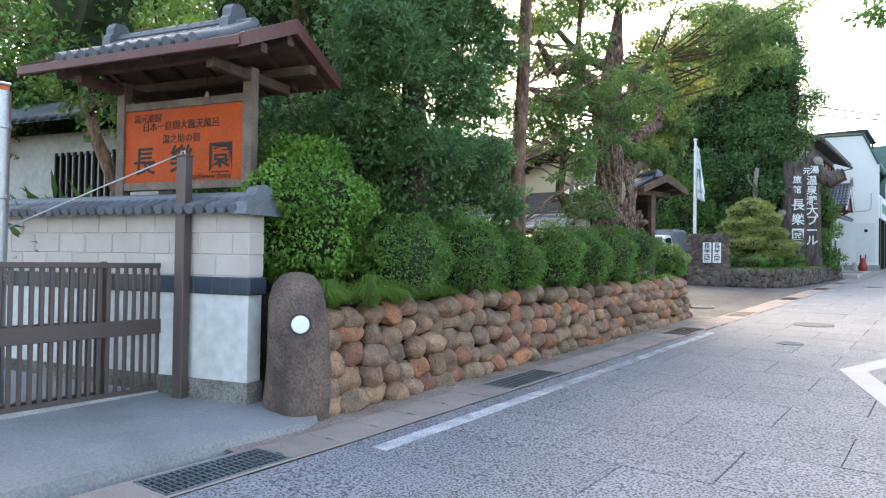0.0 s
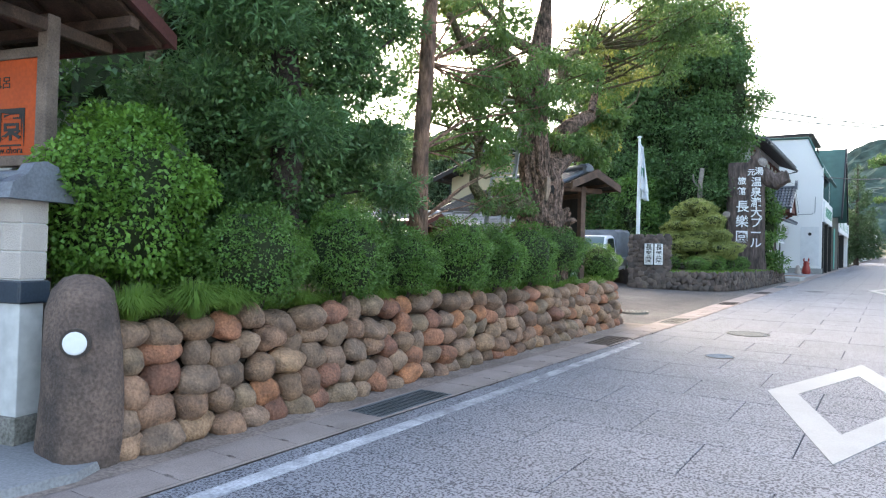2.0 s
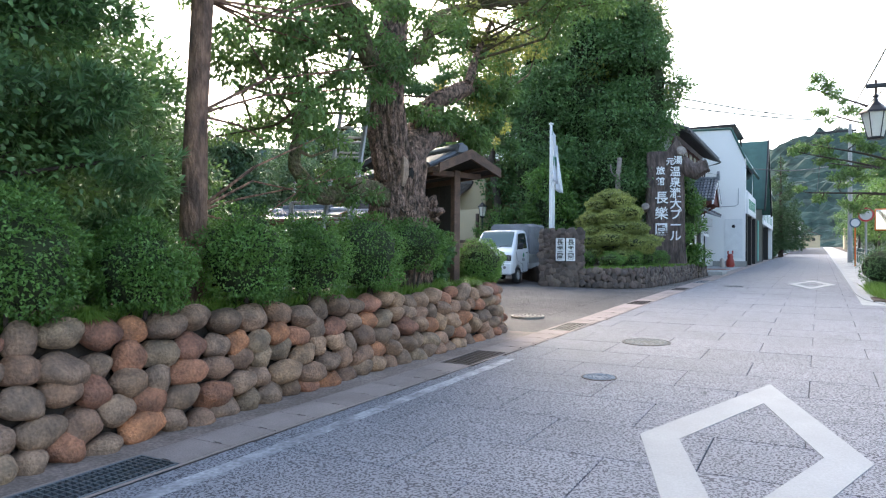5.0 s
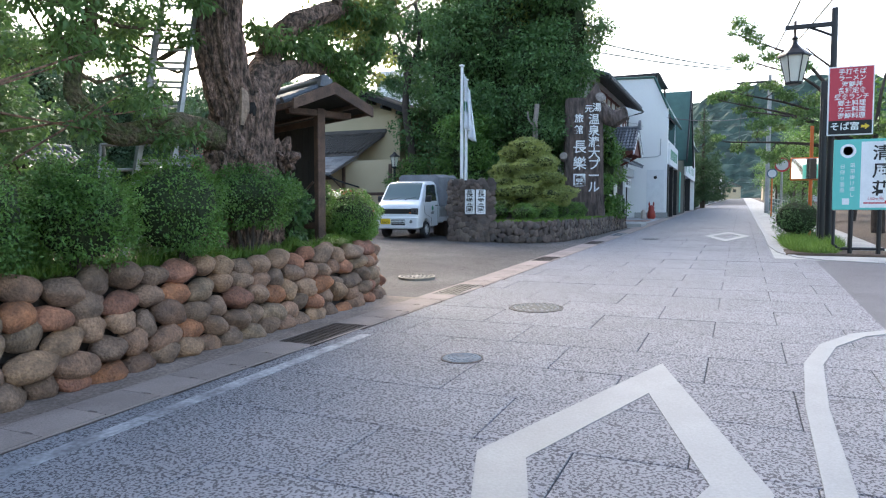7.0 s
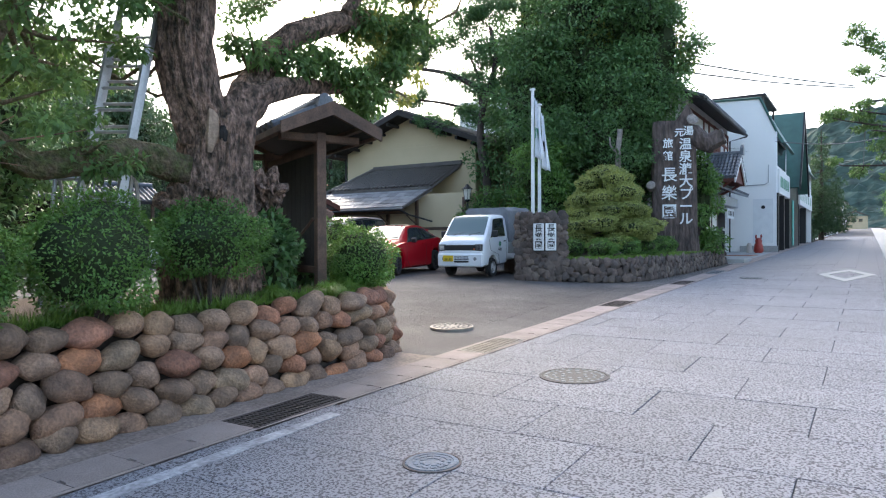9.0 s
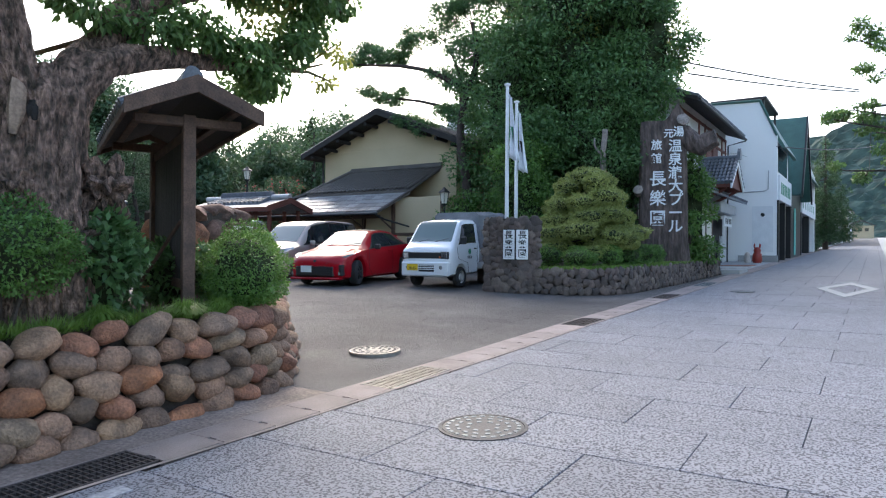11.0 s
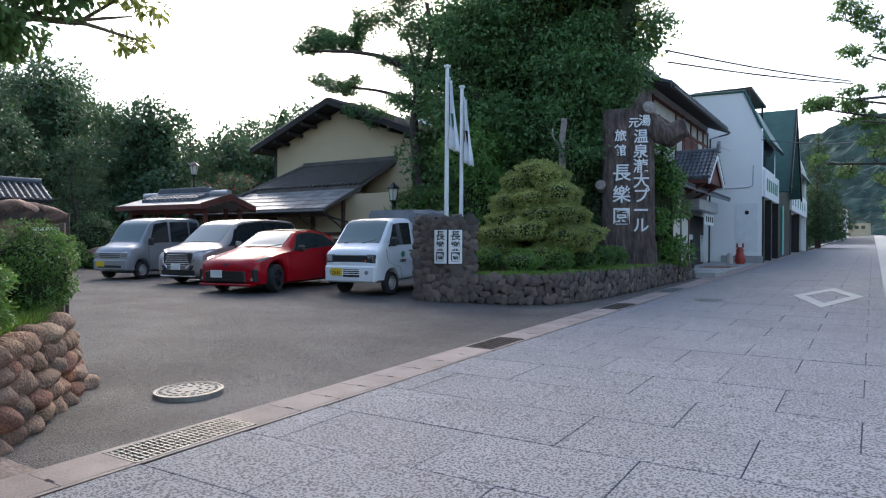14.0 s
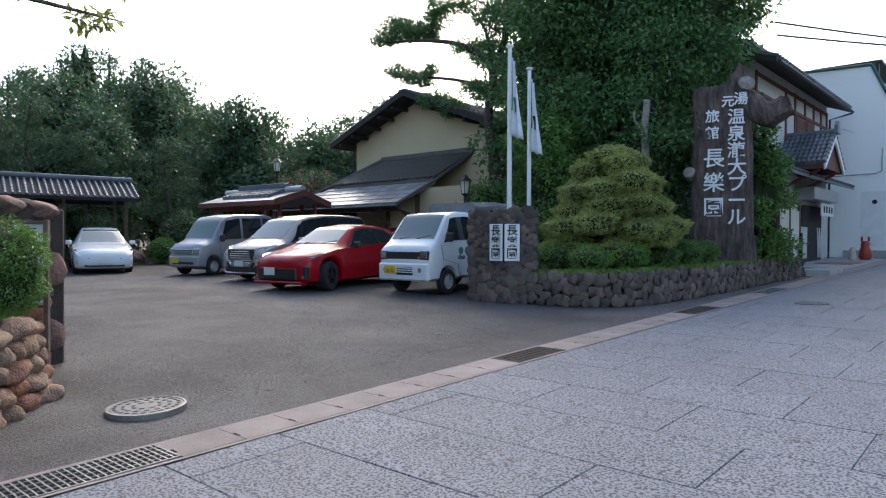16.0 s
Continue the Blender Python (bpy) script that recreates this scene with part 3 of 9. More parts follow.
for a, b in zip(runs[::2], runs[1::2]):
    k = round((b - a) / 0.5)
    for i in range(k):
        y, s = a + (b - a) * (i + 0.5) / k, (b - a) / k / 0.497
        part("cover", cover_me, None, gutter, m=pose(gutter_x(y), y, gz(-4.14, y) + 0.008, tilt(y), 0, RNG.normal() * 0.3) @ Matrix.Diagonal((1, s, 1, 1)))
part("kerb_strip", ribbon(lambda y: gutter_x(y) + 0.208, lambda y: gutter_x(y) + 0.25, LONG, 0.006), M_GUTTER, gutter)
part("inner_kerb_strip", ribbon(lambda y: gutter_x(y) - 0.25, lambda y: gutter_x(y) - 0.208, LONG, 0.006), M_GUTTER, gutter)


def grating(y0, y1, material, label, x0=-0.205, x1=0.205):
    t = thing("drain_grating", label, "drain grating", m=pose(gutter_x((y0 + y1) / 2), (y0 + y1) / 2, gz(-4.1, (y0 + y1) / 2), tilt((y0 + y1) / 2)), group="drain gratings")
    h = (y1 - y0) / 2
    fr = MB()
    for a, b, c, d in ((x0, -h, x0 + 0.02, h), (x1 - 0.02, -h, x1, h), (x0, -h, x1, -h + 0.02), (x0, h - 0.02, x1, h)):
        fr.box(a, b, -0.03, c, d, 0.012, 0.003)
    part("frame", fr, material, t)
    me = MB().box(x0 + 0.02, -0.006, -0.02, x1 - 0.02, 0.006, 0.010).mesh("bar")
    me.materials.append(material)
    k = int((y1 - y0) / 0.045)
    for i in range(1, k):
        part("bar", me, None, t, m=pose(0, -h + i * 2 * h / k, 0))
    for i in range(1, 5):
        xx = x0 + (x1 - x0) * i / 5
        part("cross_rod", MB().box(xx - 0.005, -h, -0.012, xx + 0.005, h, 0.011), material, t)


for i, (a, b) in enumerate(GRATES):
    old = i in (2, 4, 5)
    grating(a, b, M_GRATE_D if old else (M_STEELPALE if i == 3 else M_GRATE),
            "brown rusted steel drain grating in the gutter" if old else "pale worn steel drain grating at yard entrance" if i == 3 else "blue-grey galvanised steel drain grating in the gutter")


# markings
def painted(name, quads, label, dz=0.006, material=M_LINE):
    mb = MB()
    for q in quads:
        fine = [(q[0][0] + (q[1][0] - q[0][0]) * s, q[0][1] + (q[1][1] - q[0][1]) * s, q[3][0] + (q[2][0] - q[3][0]) * s, q[3][1] + (q[2][1] - q[3][1]) * s)
                for s in (0, 0.2, 0.4, 0.6, 0.8, 1)]
        for a, b in zip(fine, fine[1:]):
            flat_patch(mb, [(a[0], a[1]), (b[0], b[1]), (b[2], b[3]), (a[2], a[3])], dz)
    return setting(name, mb, material, label, "road marking")


def diamond(name, l, t, r, b, w):
    c = ((l[0] + r[0]) / 2, (t[1] + b[1]) / 2)
    out = [l, t, r, b]
    inn = [(c[0] + (p[0] - c[0]) * w, c[1] + (p[1] - c[1]) * w) for p in out]
    painted(name, [(out[i], out[(i + 1) % 4], inn[(i + 1) % 4], inn[i]) for i in range(4)], "white painted diamond outline on the road")


diamond("diamond_marking_1", (-1.21, 9.95), (-0.40, 12.45), (0.40, 9.95), (-0.40, 7.45), 0.62)
diamond("diamond_marking_2", (-0.92, 30.6), (-0.18, 33.3), (0.51, 30.9), (-0.18, 28.0), 0.62)
painted("edge_line_1", [((-3.70, 3.97), (-3.68, 6.6), (-3.53, 6.6), (-3.55, 3.97))], "worn white line along the gutter", material=M_WORN)
painted("edge_line_4", [((-3.68, 6.6), (-3.58, 12.6), (-3.45, 12.6), (-3.54, 6.6))], "faded remains of a white line along the gutter", material=M_WORN2)
curve = [(0.62, 7.0), (0.63, 10.0), (0.66, 11.6), (0.75, 12.9), (0.95, 13.75), (1.30, 14.4), (1.9, 14.95), (2.9, 15.35), (5.0, 15.7)]


def offset_line(c, w):
    out = []
    for i, p in enumerate(c):
        a, b = Vector(c[max(i - 1, 0)]), Vector(c[min(i + 1, len(c) - 1)])
        d = (b - a).normalized()
        out.append((p[0] + d.y * w, p[1] - d.x * w))
    return out


o = offset_line(curve, 0.15)
painted("edge_line_2", [(curve[i], curve[i + 1], o[i + 1], o[i]) for i in range(len(curve) - 1)], "white edge line curving into the side road", dz=0.009)
curve = [(5.0, 21.9), (3.0, 22.2), (1.9, 22.6), (1.35, 23.3), (1.05, 24.5), (0.93, 26.5), (0.93, 60), (0.95, 300)]
o = offset_line(curve, 0.14)
painted("edge_line_3", [(curve[i], curve[i + 1], o[i + 1], o[i]) for i in range(len(curve) - 1)], "long white edge line on the street", dz=0.009)


def manhole(x, y, r, rimmat, midmat, label, raised=0.0):
    t = thing("manhole_cover", label, "manhole cover", m=pose(x, y, gz(x, y) + 0.004 + raised, tilt(y)), group="manhole covers")
    part("rim", MB().lathe([(r, -0.05), (r, 0.004), (r * 0.93, 0.006), (r * 0.92, -0.002)], 36), rimmat, t, smooth=False)
    part("lid", MB().lathe([(r * 0.91, -0.05), (r * 0.91, 0.002), (r * 0.90, 0.004)], 36), midmat, t)
    for q, cnt in ((0.80, 24), (0.58, 14), (0.34, 8)):
        me = MB().box(-0.016, -0.022, 0, 0.016, 0.022, 0.006, 0.003).mesh("boss")
        me.materials.append(M_IRON if raised else midmat if midmat is M_BLUE else M_GRATE)
        for k in range(cnt):
            a = 360 * k / cnt
            part("boss", me, None, t, m=pose(r * q * math.cos(radians(a)), r * q * math.sin(radians(a)), 0.003, 0, 0, a))
    return t


manhole(-2.14, 12.0, 0.20, M_IRON, M_BLUE, "small round manhole cover with worn blue paint")
manhole(-2.24, 14.85, 0.36, M_IRON, M_IRON, "dark iron manhole cover flush with the paving")
manhole(-5.04, 17.0, 0.33, M_STEELPALE, M_MANPALE, "pale ornamental iron manhole cover in the gravel", raised=0.03)
manhole(-2.42, 28.6, 0.30, M_IRON, M_IRON, "dark iron manhole cover flush with the paving")


# entrance: gate, plastered wall with tile cap, roofed board, monolith
ENTR = math.degrees(math.atan2(0.24, 0.97))          # the wall and the board run this way
WALL_M = pose(-5.36, 4.0, 0, 0, 0, ENTR)            # local x runs along the wall, its corner at 0, front towards -y


def entrance_wall():
    w = setting("wall_entrance", MB().box(-4.4, 0.0, 0.0, -0.0, 0.20, 1.99, 0.006), M_PLASTER, "white plaster garden wall with block courses and tile cap", "wall", m=WALL_M)
    part("footing", MB().box(-4.42, -0.025, -0.05, 0.02, 0.22, 0.36, 0.008), M_FOOTING, w, "stained grey concrete footing")
    part("coping_band", MB().box(-4.42, -0.02, 1.19, 0.02, 0.22, 1.36, 0.004), M_JOINT, w)
    tile = MB().box(0.004, -0.03, 1.196, 0.216, -0.005, 1.354, 0.006).mesh("band_tile")
    tile.materials.append(M_BAND)
    for i in range(20):
        part("band_tile", tile, None, w, m=pose(-0.22 * (i + 1) + 0.02, 0, 0))
    end = MB().box(0.01, -0.026, 1.196, 0.034, 0.224, 1.354, 0.006).mesh("end_tile")
    end.materials.append(M_BAND)
    part("band_tile", end, None, w)
    blk = MB().box(0.004, -0.012, 0.003, 0.394, 0.212, 0.207, 0.008).mesh("block")
    blk.materials.append(M_BLOCK)
    for r in range(3):
        for i in range(12):
            x = -0.4 * (i + 1) + (0.2 if r % 2 else 0.0)
            if x + 0.394 < 0.02:
                part("block", blk, None, w, m=pose(x + 0.012, 0, 1.365 + 0.209 * r))
    hb = MB().box(-0.19, -0.012, 1.577, 0.008, 0.212, 1.781, 0.008).mesh("half_block")
    hb.materials.append(M_BLOCK)
    part("block", hb, None, w)
    # tile cap
    c = part("tile_cap", MB().prism([(-0.14, 1.99), (0.34, 1.99), (0.12, 2.12), (0.08, 2.12)], -4.4, 0.02, m=Matrix(((0, 0, 1, 0), (1, 0, 0, 0), (0, 1, 0, 0), (0, 0, 0, 1)))), M_KAWARA, w, "grey roof tiles")
    t = MB()
    t.tube([(0, -0.19, 2.005), (0, -0.05, 2.05), (0, 0.08, 2.11)], [0.05, 0.05, 0.045], 10)
    t = t.mesh("cap_tile", True)
    t.materials.append(M_KAWARA)
    for i in range(33):
        part("cap_tile", t, None, c, m=pose(-0.06 - 0.131 * i, 0, 0))
    part("ridge_roll", MB().tube([(-4.4, 0.1, 2.13), (-0.02, 0.1, 2.13)], 0.06, 12), M_KAWARA, c, smooth=True)
    e = MB()
    e.prism([(-0.19, 1.955), (0.39, 1.955), (0.36, 2.06), (0.24, 2.14), (0.20, 2.22), (0.10, 2.25), (0.0, 2.22), (-0.05, 2.14), (-0.16, 2.07)], -0.03, 0.10,
            m=Matrix(((0, 0, 1, 0), (1, 0, 0, 0), (0, 1, 0, 0), (0, 0, 0, 1))))
    part("end_ornament", e, M_KAWARA, c, "scalloped grey end tile")


entrance_wall()

board = thing("roofed_signboard", "orange lettered signboard under a small tiled timber roof", "signboard", m=pose(-5.95, 4.42, 0, 0, 0, ENTR))
for x, h in ((0.0, 3.55), (-1.82, 3.55)):
    part("post", MB().box(x - 0.06, -0.06, 0.2, x + 0.06, 0.06, h, 0.008), M_WOODP, board, "weathered brown post")
part("board", MB().box(-1.76, -0.03, 2.38, -0.06, 0.02, 3.20, 0.004), M_ORANGE, board, "orange lacquered board")
part("upper_rail", MB().box(-1.76, -0.045, 3.20, -0.06, 0.045, 3.29, 0.006), M_WOODP, board)
part("lower_rail", MB().box(-1.76, -0.045, 2.29, -0.06, 0.045, 2.38, 0.006), M_WOODP, board)


def flat_text(parent, body, size, x, z, y, material, bold=0.0):
    part("lettering", text_mesh(body, size, 0.002, bold), material, parent, m=pose(x, y, z, 90, 0, 0))


flat_text(board, "湯元旅館", 0.105, -1.42, 3.10, -0.033, M_INK)
flat_text(board, "日本一庭園大露天風呂", 0.112, -0.94, 3.00, -0.033, M_INK)
flat_text(board, "湯之助の宿", 0.11, -0.92, 2.85, -0.033, M_INK)
for ch, x, s in (("長", -1.46, 0.34), ("樂", -0.91, 0.34), ("園", -0.36, 0.36)):
    flat_text(board, ch, s, x, 2.60, -0.033, M_INK, 0.004)
flat_text(board, "http://www.chora", 0.085, -0.52, 2.425, -0.033, M_INK)

# its roof: two slopes, ridge along the board
RIDGE, EAVE, HALF, R0, R1 = 3.91, 3.52, 0.84, -2.46, 0.56
roof = part("roof", MB().loft([[(R0, -HALF, EAVE), (R0, 0, RIDGE), (R0, HALF, EAVE), (R0, HALF, EAVE + 0.05), (R0, 0, RIDGE + 0.06), (R0, -HALF, EAVE + 0.05)],
                               [(R1, -HALF, EAVE), (R1, 0, RIDGE), (R1, HALF, EAVE), (R1, HALF, EAVE + 0.05), (R1, 0, RIDGE + 0.06), (R1, -HALF, EAVE + 0.05)]]), M_WOOD, board, "dark timber roof deck")
for s in (-1, 1):
    part("eave_fascia", MB().box(R0, s * HALF - 0.02, EAVE - 0.03, R1, s * HALF + 0.02, EAVE + 0.06, 0.006), M_MAROON, board, "maroon metal-edged fascia")
    for xe in (R0, R1):
        b = MB()
        b.loft([[(xe - 0.02, s * HALF, EAVE - 0.05), (xe + 0.02, s * HALF, EAVE - 0.05), (xe + 0.02, s * HALF, EAVE + 0.08), (xe - 0.02, s * HALF, EAVE + 0.08)],
                [(xe - 0.02, 0, RIDGE - 0.06), (xe + 0.02, 0, RIDGE - 0.06), (xe + 0.02, 0, RIDGE + 0.09), (xe - 0.02, 0, RIDGE + 0.09)]])
        part("barge_board", b, M_MAROON, board, "maroon barge board")
for x in (-2.3, -1.82, -1.36, -0.91, -0.46, 0.0, 0.42):
    for s in (-1, 1):
        r = MB().tube([(x, s * 0.05, RIDGE - 0.06), (x, s * (HALF - 0.04), EAVE - 0.02)], 0.032, 4)
        part("rafter", r, M_WOOD, board)
for y, z in ((0, RIDGE - 0.12), (-0.42, EAVE + 0.08), (0.42, EAVE + 0.08)):
    part("purlin", MB().box(R0 + 0.1, y - 0.05, z - 0.06, R1 - 0.06, y + 0.05, z + 0.04, 0.006), M_WOOD, board)
for x in (0.0, -1.82):
    part("bracket_beam", MB().box(x - 0.05, -0.62, 3.40, x + 0.05, 0.62, 3.51, 0.01), M_WOOD, board)
part("lamp_cord", MB().tube([(-0.5, -0.1, 3.7), (-0.5, -0.1, 3.30)], 0.004, 5), M_BLACK, board)
part("bulb_socket", MB().lathe([(0.012, 0.06), (0.02, 0.04), (0.028, 0.0), (0.01, -0.01)], 10, m=pose(-0.5, -0.1, 3.26)), M_GALV, board)
rt = MB()
rt.tube([(0, -HALF - 0.02, EAVE + 0.085), (0, -0.4, EAVE + 0.27), (0, -0.03, RIDGE + 0.085)], 0.058, 10)
rt = rt.mesh("roof_tile", True)
rt.materials.append(M_KAWARA)
rb = MB()
rb.tube([(0, HALF + 0.02, EAVE + 0.085), (0, 0.03, RIDGE + 0.085)], 0.058, 8)
rb = rb.mesh("roof_tile", True)
rb.materials.append(M_KAWARA)
for i in range(12):
    part("roof_tile", rt, None, roof, m=pose(-1.80 + 0.165 * i, 0, 0))
    part("roof_tile", rb, None, roof, m=pose(-1.80 + 0.165 * i, 0, 0))
part("tile_bed", MB().loft([[(-1.92, -HALF, EAVE + 0.06), (-1.92, 0, RIDGE + 0.08), (-1.92, HALF, EAVE + 0.06), (-1.92, 0, RIDGE + 0.02)],
                            [(0.1, -HALF, EAVE + 0.06), (0.1, 0, RIDGE + 0.08), (0.1, HALF, EAVE + 0.06), (0.1, 0, RIDGE + 0.02)]]), M_KAWARA, roof)
for k, (w, z) in enumerate(((0.12, RIDGE + 0.075), (0.10, RIDGE + 0.115))):
    part("ridge_course", MB().box(-1.90, -w, z, -0.25, w, z + 0.035, 0.012), M_KAWARA, roof)
part("ridge_roll", MB().tube([(-1.92, 0, RIDGE + 0.175), (-0.25, 0, RIDGE + 0.175)], 0.045, 12), M_KAWARA, roof, smooth=True)
part("ridge_drum", MB().tube([(-0.25, 0, RIDGE + 0.12), (0.04, 0, RIDGE + 0.10)], [0.07, 0.075], 14), M_KAWARA, roof, smooth=True)
for i in range(9):
    part("ridge_band", MB().tube([(-1.75 + 0.18 * i, 0, RIDGE + 0.175), (-1.73 + 0.18 * i, 0, RIDGE + 0.175)], 0.052, 12), M_KAWARA, roof)
for x in (-1.95, -0.24):
    o = MB().prism([(-0.17, 0.0), (0.17, 0.0), (0.16, 0.1), (0.12, 0.14), (0.115, 0.21), (0.08, 0.265), (0.0, 0.285), (-0.08, 0.265), (-0.115, 0.21), (-0.12, 0.14), (-0.16, 0.1)], -0.06, 0.06,
                   m=Matrix(((0, 0, 1, x), (1, 0, 0, 0), (0, 1, 0, RIDGE + 0.06), (0, 0, 0, 1))))
    part("ridge_ornament", o, M_KAWARA, roof, "arched grey ridge-end tile")

# sliding gate
gate = thing("sliding_gate", "brown aluminium slatted sliding gate, closed", "gate", m=pose(-6.45, 3.83, 0.17, 0, 0, 1.5))


def gate_leaf(parent, x, y0, y1):
    for z, h in ((0.02, 0.05), (0.60, 0.15), (1.26, 0.05)):
        part("rail", MB().box(x - 0.025, y0, z, x + 0.025, y1, z + h, 0.005), M_GATE, parent)
    for y in (y0, y1 - 0.05):
        part("stile", MB().box(x - 0.027, y, 0.0, x + 0.027, y + 0.05, 1.32, 0.005), M_GATE, parent)
    me = MB().box(-0.012, -0.018, 0.05, 0.012, 0.018, 1.28, 0.003).mesh("slat")
    me.materials.append(M_GATE)
    k = int((y1 - y0) / 0.083)
    for i in range(1, k):
        part("slat", me, None, parent, m=pose(x, y0 + i * (y1 - y0) / k, 0))


gate_leaf(gate, 0.0, -3.0, -0.03)
gate2 = thing("sliding_gate", "brown aluminium slatted gate leaf behind the first", "gate", m=pose(-6.62, 3.3, 0.17, 0, 0, 1.5))
gate_leaf(gate2, 0.0, -3.4, -0.03)
rail = setting("gate_rail", MB().box(-0.04, -6, -0.02, 0.04, 0.1, 0.03, 0.004), M_CONC, "low concrete gate track", "gate track", m=pose(-6.45, 3.83, 0.17, 0, 0, 1.5))
gp = thing("gate_post", "tall square brown aluminium gate post", "gate post", m=pose(-6.06, 3.74, 0.15, 0, 0, ENTR))
part("shaft", MB().box(-0.06, -0.05, 0, 0.06, 0.05, 2.38, 0.006), M_GATE, gp)
part("cap", MB().box(-0.065, -0.055, 2.38, 0.065, 0.055, 2.40, 0.004), M_GATE, gp)
part("eye_bolt", MB().tube([(0, 0, 2.40), (0, 0, 2.44), (-0.05, 0, 2.43)], 0.008, 6), M_GALV, gp)
part("stay_cable", MB().tube([(-0.03, 0, 2.42), (-0.6, -0.45, 2.05), (-1.9, -1.35, 1.25)], 0.007, 6), M_GALV, gp, "steel stay cable with turnbuckle")
ep = thing("equipment_post", "pale grey metal post with orange lamp", "post", m=pose(-7.02, 2.47, 0.1))
part("shaft", MB().tube([(0, 0, 0), (0, 0, 2.95)], 0.075, 14), M_GALV, ep, smooth=True)
for z in (1.95, 2.6, 1.2):
    part("band", MB().lathe([(0.08, z), (0.086, z + 0.01), (0.086, z + 0.04), (0.08, z + 0.05)], 14), M_GALV, ep)
part("lamp", MB().box(-0.05, -0.05, 2.95, 0.05, 0.05, 3.0, 0.01), M_ORPOST, ep, "small orange lamp")
part("post_cap", MB().box(-0.06, -0.06, 3.0, 0.06, 0.06, 3.03, 0.01), M_GALV, ep)

# monolith with a round white disc
mono = thing("standing_stone", "dark weathered standing stone with a round white disc", "standing stone", m=pose(-4.93, 4.24, 0.06, 0, 0, -5))
rings = []
for z, w, d in ((-0.1, 0.33, 0.24), (0.1, 0.33, 0.24), (0.5, 0.32, 0.23), (0.85, 0.305, 0.22), (1.10, 0.285, 0.20), (1.24, 0.25, 0.17), (1.33, 0.17, 0.11), (1.36, 0.06, 0.05)):
    ring = []
    for k in range(22):
        a = 2 * math.pi * k / 22
        c, s = math.cos(a), math.sin(a)
        q = (abs(c) ** 3 + abs(s) ** 3) ** (-1 / 3)
        jit = 1 + 0.06 * noise.noise((c * 1.5, s * 1.5, z * 2.3))
        ring.append((w * c * q * jit + 0.02 * math.sin(z * 3), d * s * q * jit, z))
    rings.append(ring)
part("stone", MB().loft(rings), M_MONO, mono, smooth=True)
part("disc", MB().lathe([(0.080, -0.01), (0.080, 0.014), (0.070, 0.02), (0.0, 0.022)], 28, m=pose(0.268, -0.160, 0.90, 90, 0, 47)), M_PORC, mono, "round white porcelain disc")
part("disc_rim", MB().lathe([(0.10, -0.03), (0.10, 0.010), (0.084, 0.013)], 28, m=pose(0.268, -0.160, 0.90, 90, 0, 47)), M_MORTAR, mono)

# house behind the board
ho = thing("garden_house", "white-walled house with a grey tiled roof behind trees", "house", m=pose(-12.5, 6.2, 1.15, 0, 0, 14))
part("wall", MB().box(-5, 0, -1.0, 1.2, 4, 2.75, 0.02), M_PLASTER, ho)
part("roof", MB().loft([[(-5.8, -0.9, 2.75), (-5.8, 2, 3.9), (-5.8, 4.9, 2.75), (-5.8, 2, 3.7)], [(1.8, -0.9, 2.75), (1.8, 2, 3.9), (1.8, 4.9, 2.75), (1.8, 2, 3.7)]]), M_KAWARA, ho)
rl = MB().tube([(0, -0.92, 2.80), (0, 2, 3.96)], 0.05, 8).mesh("roof_tile", True)
rl.materials.append(M_KAWARA)
for i in range(29):
    part("roof_tile", rl, None, ho, m=pose(-5.7 + 0.262 * i, 0, 0))
part("window", MB().box(-1.4, -0.03, 1.3, 0.2, 0.02, 2.3, 0.01), M_GLASS, ho)
for i in range(10):
    part("lattice_bar", MB().box(-1.4 + 0.17 * i, -0.07, 1.25, -1.35 + 0.17 * i, -0.03, 2.35, 0.004), M_WOODD, ho)


# stone retaining walls
def along(path, step):
    """Points every step metres along a plan path, with the outward way to their right."""
    out, left = [], 0.0
    for a, b in zip(path, path[1:]):
        a, b = Vector(a), Vector(b)
        d = (b - a).length
        s = left
        while s < d:
            p = a.lerp(b, s / d)
            t = (b - a).normalized()
            out.append((p.x, p.y, t.y, -t.x))
            s += step
        left = s - d
    return out


def stone_meshes(mats, k, sub, seed, rough=0.34, freq=0.95):
    """Boulders worn round, each with its own dents."""
    out = []
    for i in range(k):
        mb = MB().blob((0, 0, 0), (1.0, 1.0, 1.0), seed + i, rough, freq, sub)
        at = Vector((i * 2.3, seed, 0.7))
        mb.v = [tuple(Vector(p) * (1 + 0.045 * noise.noise(Vector(p) * 3.5 + at))) for p in mb.v]
        me = mb.mesh("stone")
        me.shade_smooth()
        me.materials.append(mats[i % len(mats)])
        out.append(me)
    return out


def coursed(rows, length, height, rng):
    """Rough courses of oval cells, each seated in the dips of the one below: centre, half sizes and lean."""
    cells = []
    for r in range(rows):
        s = rng.uniform(-0.2, 0.0)
        while s < length:
            w = rng.uniform(0.24, 0.38) * (1.1 if r == rows - 1 else 1.0)
            h = height / rows
            cells.append((min(max(s + w / 2, 0.0), length), h * (r + 0.42) + rng.normal() * 0.022, w * 0.53, h * rng.uniform(0.58, 0.70), rng.normal() * 0.22))
            s += w * 0.95
    return cells


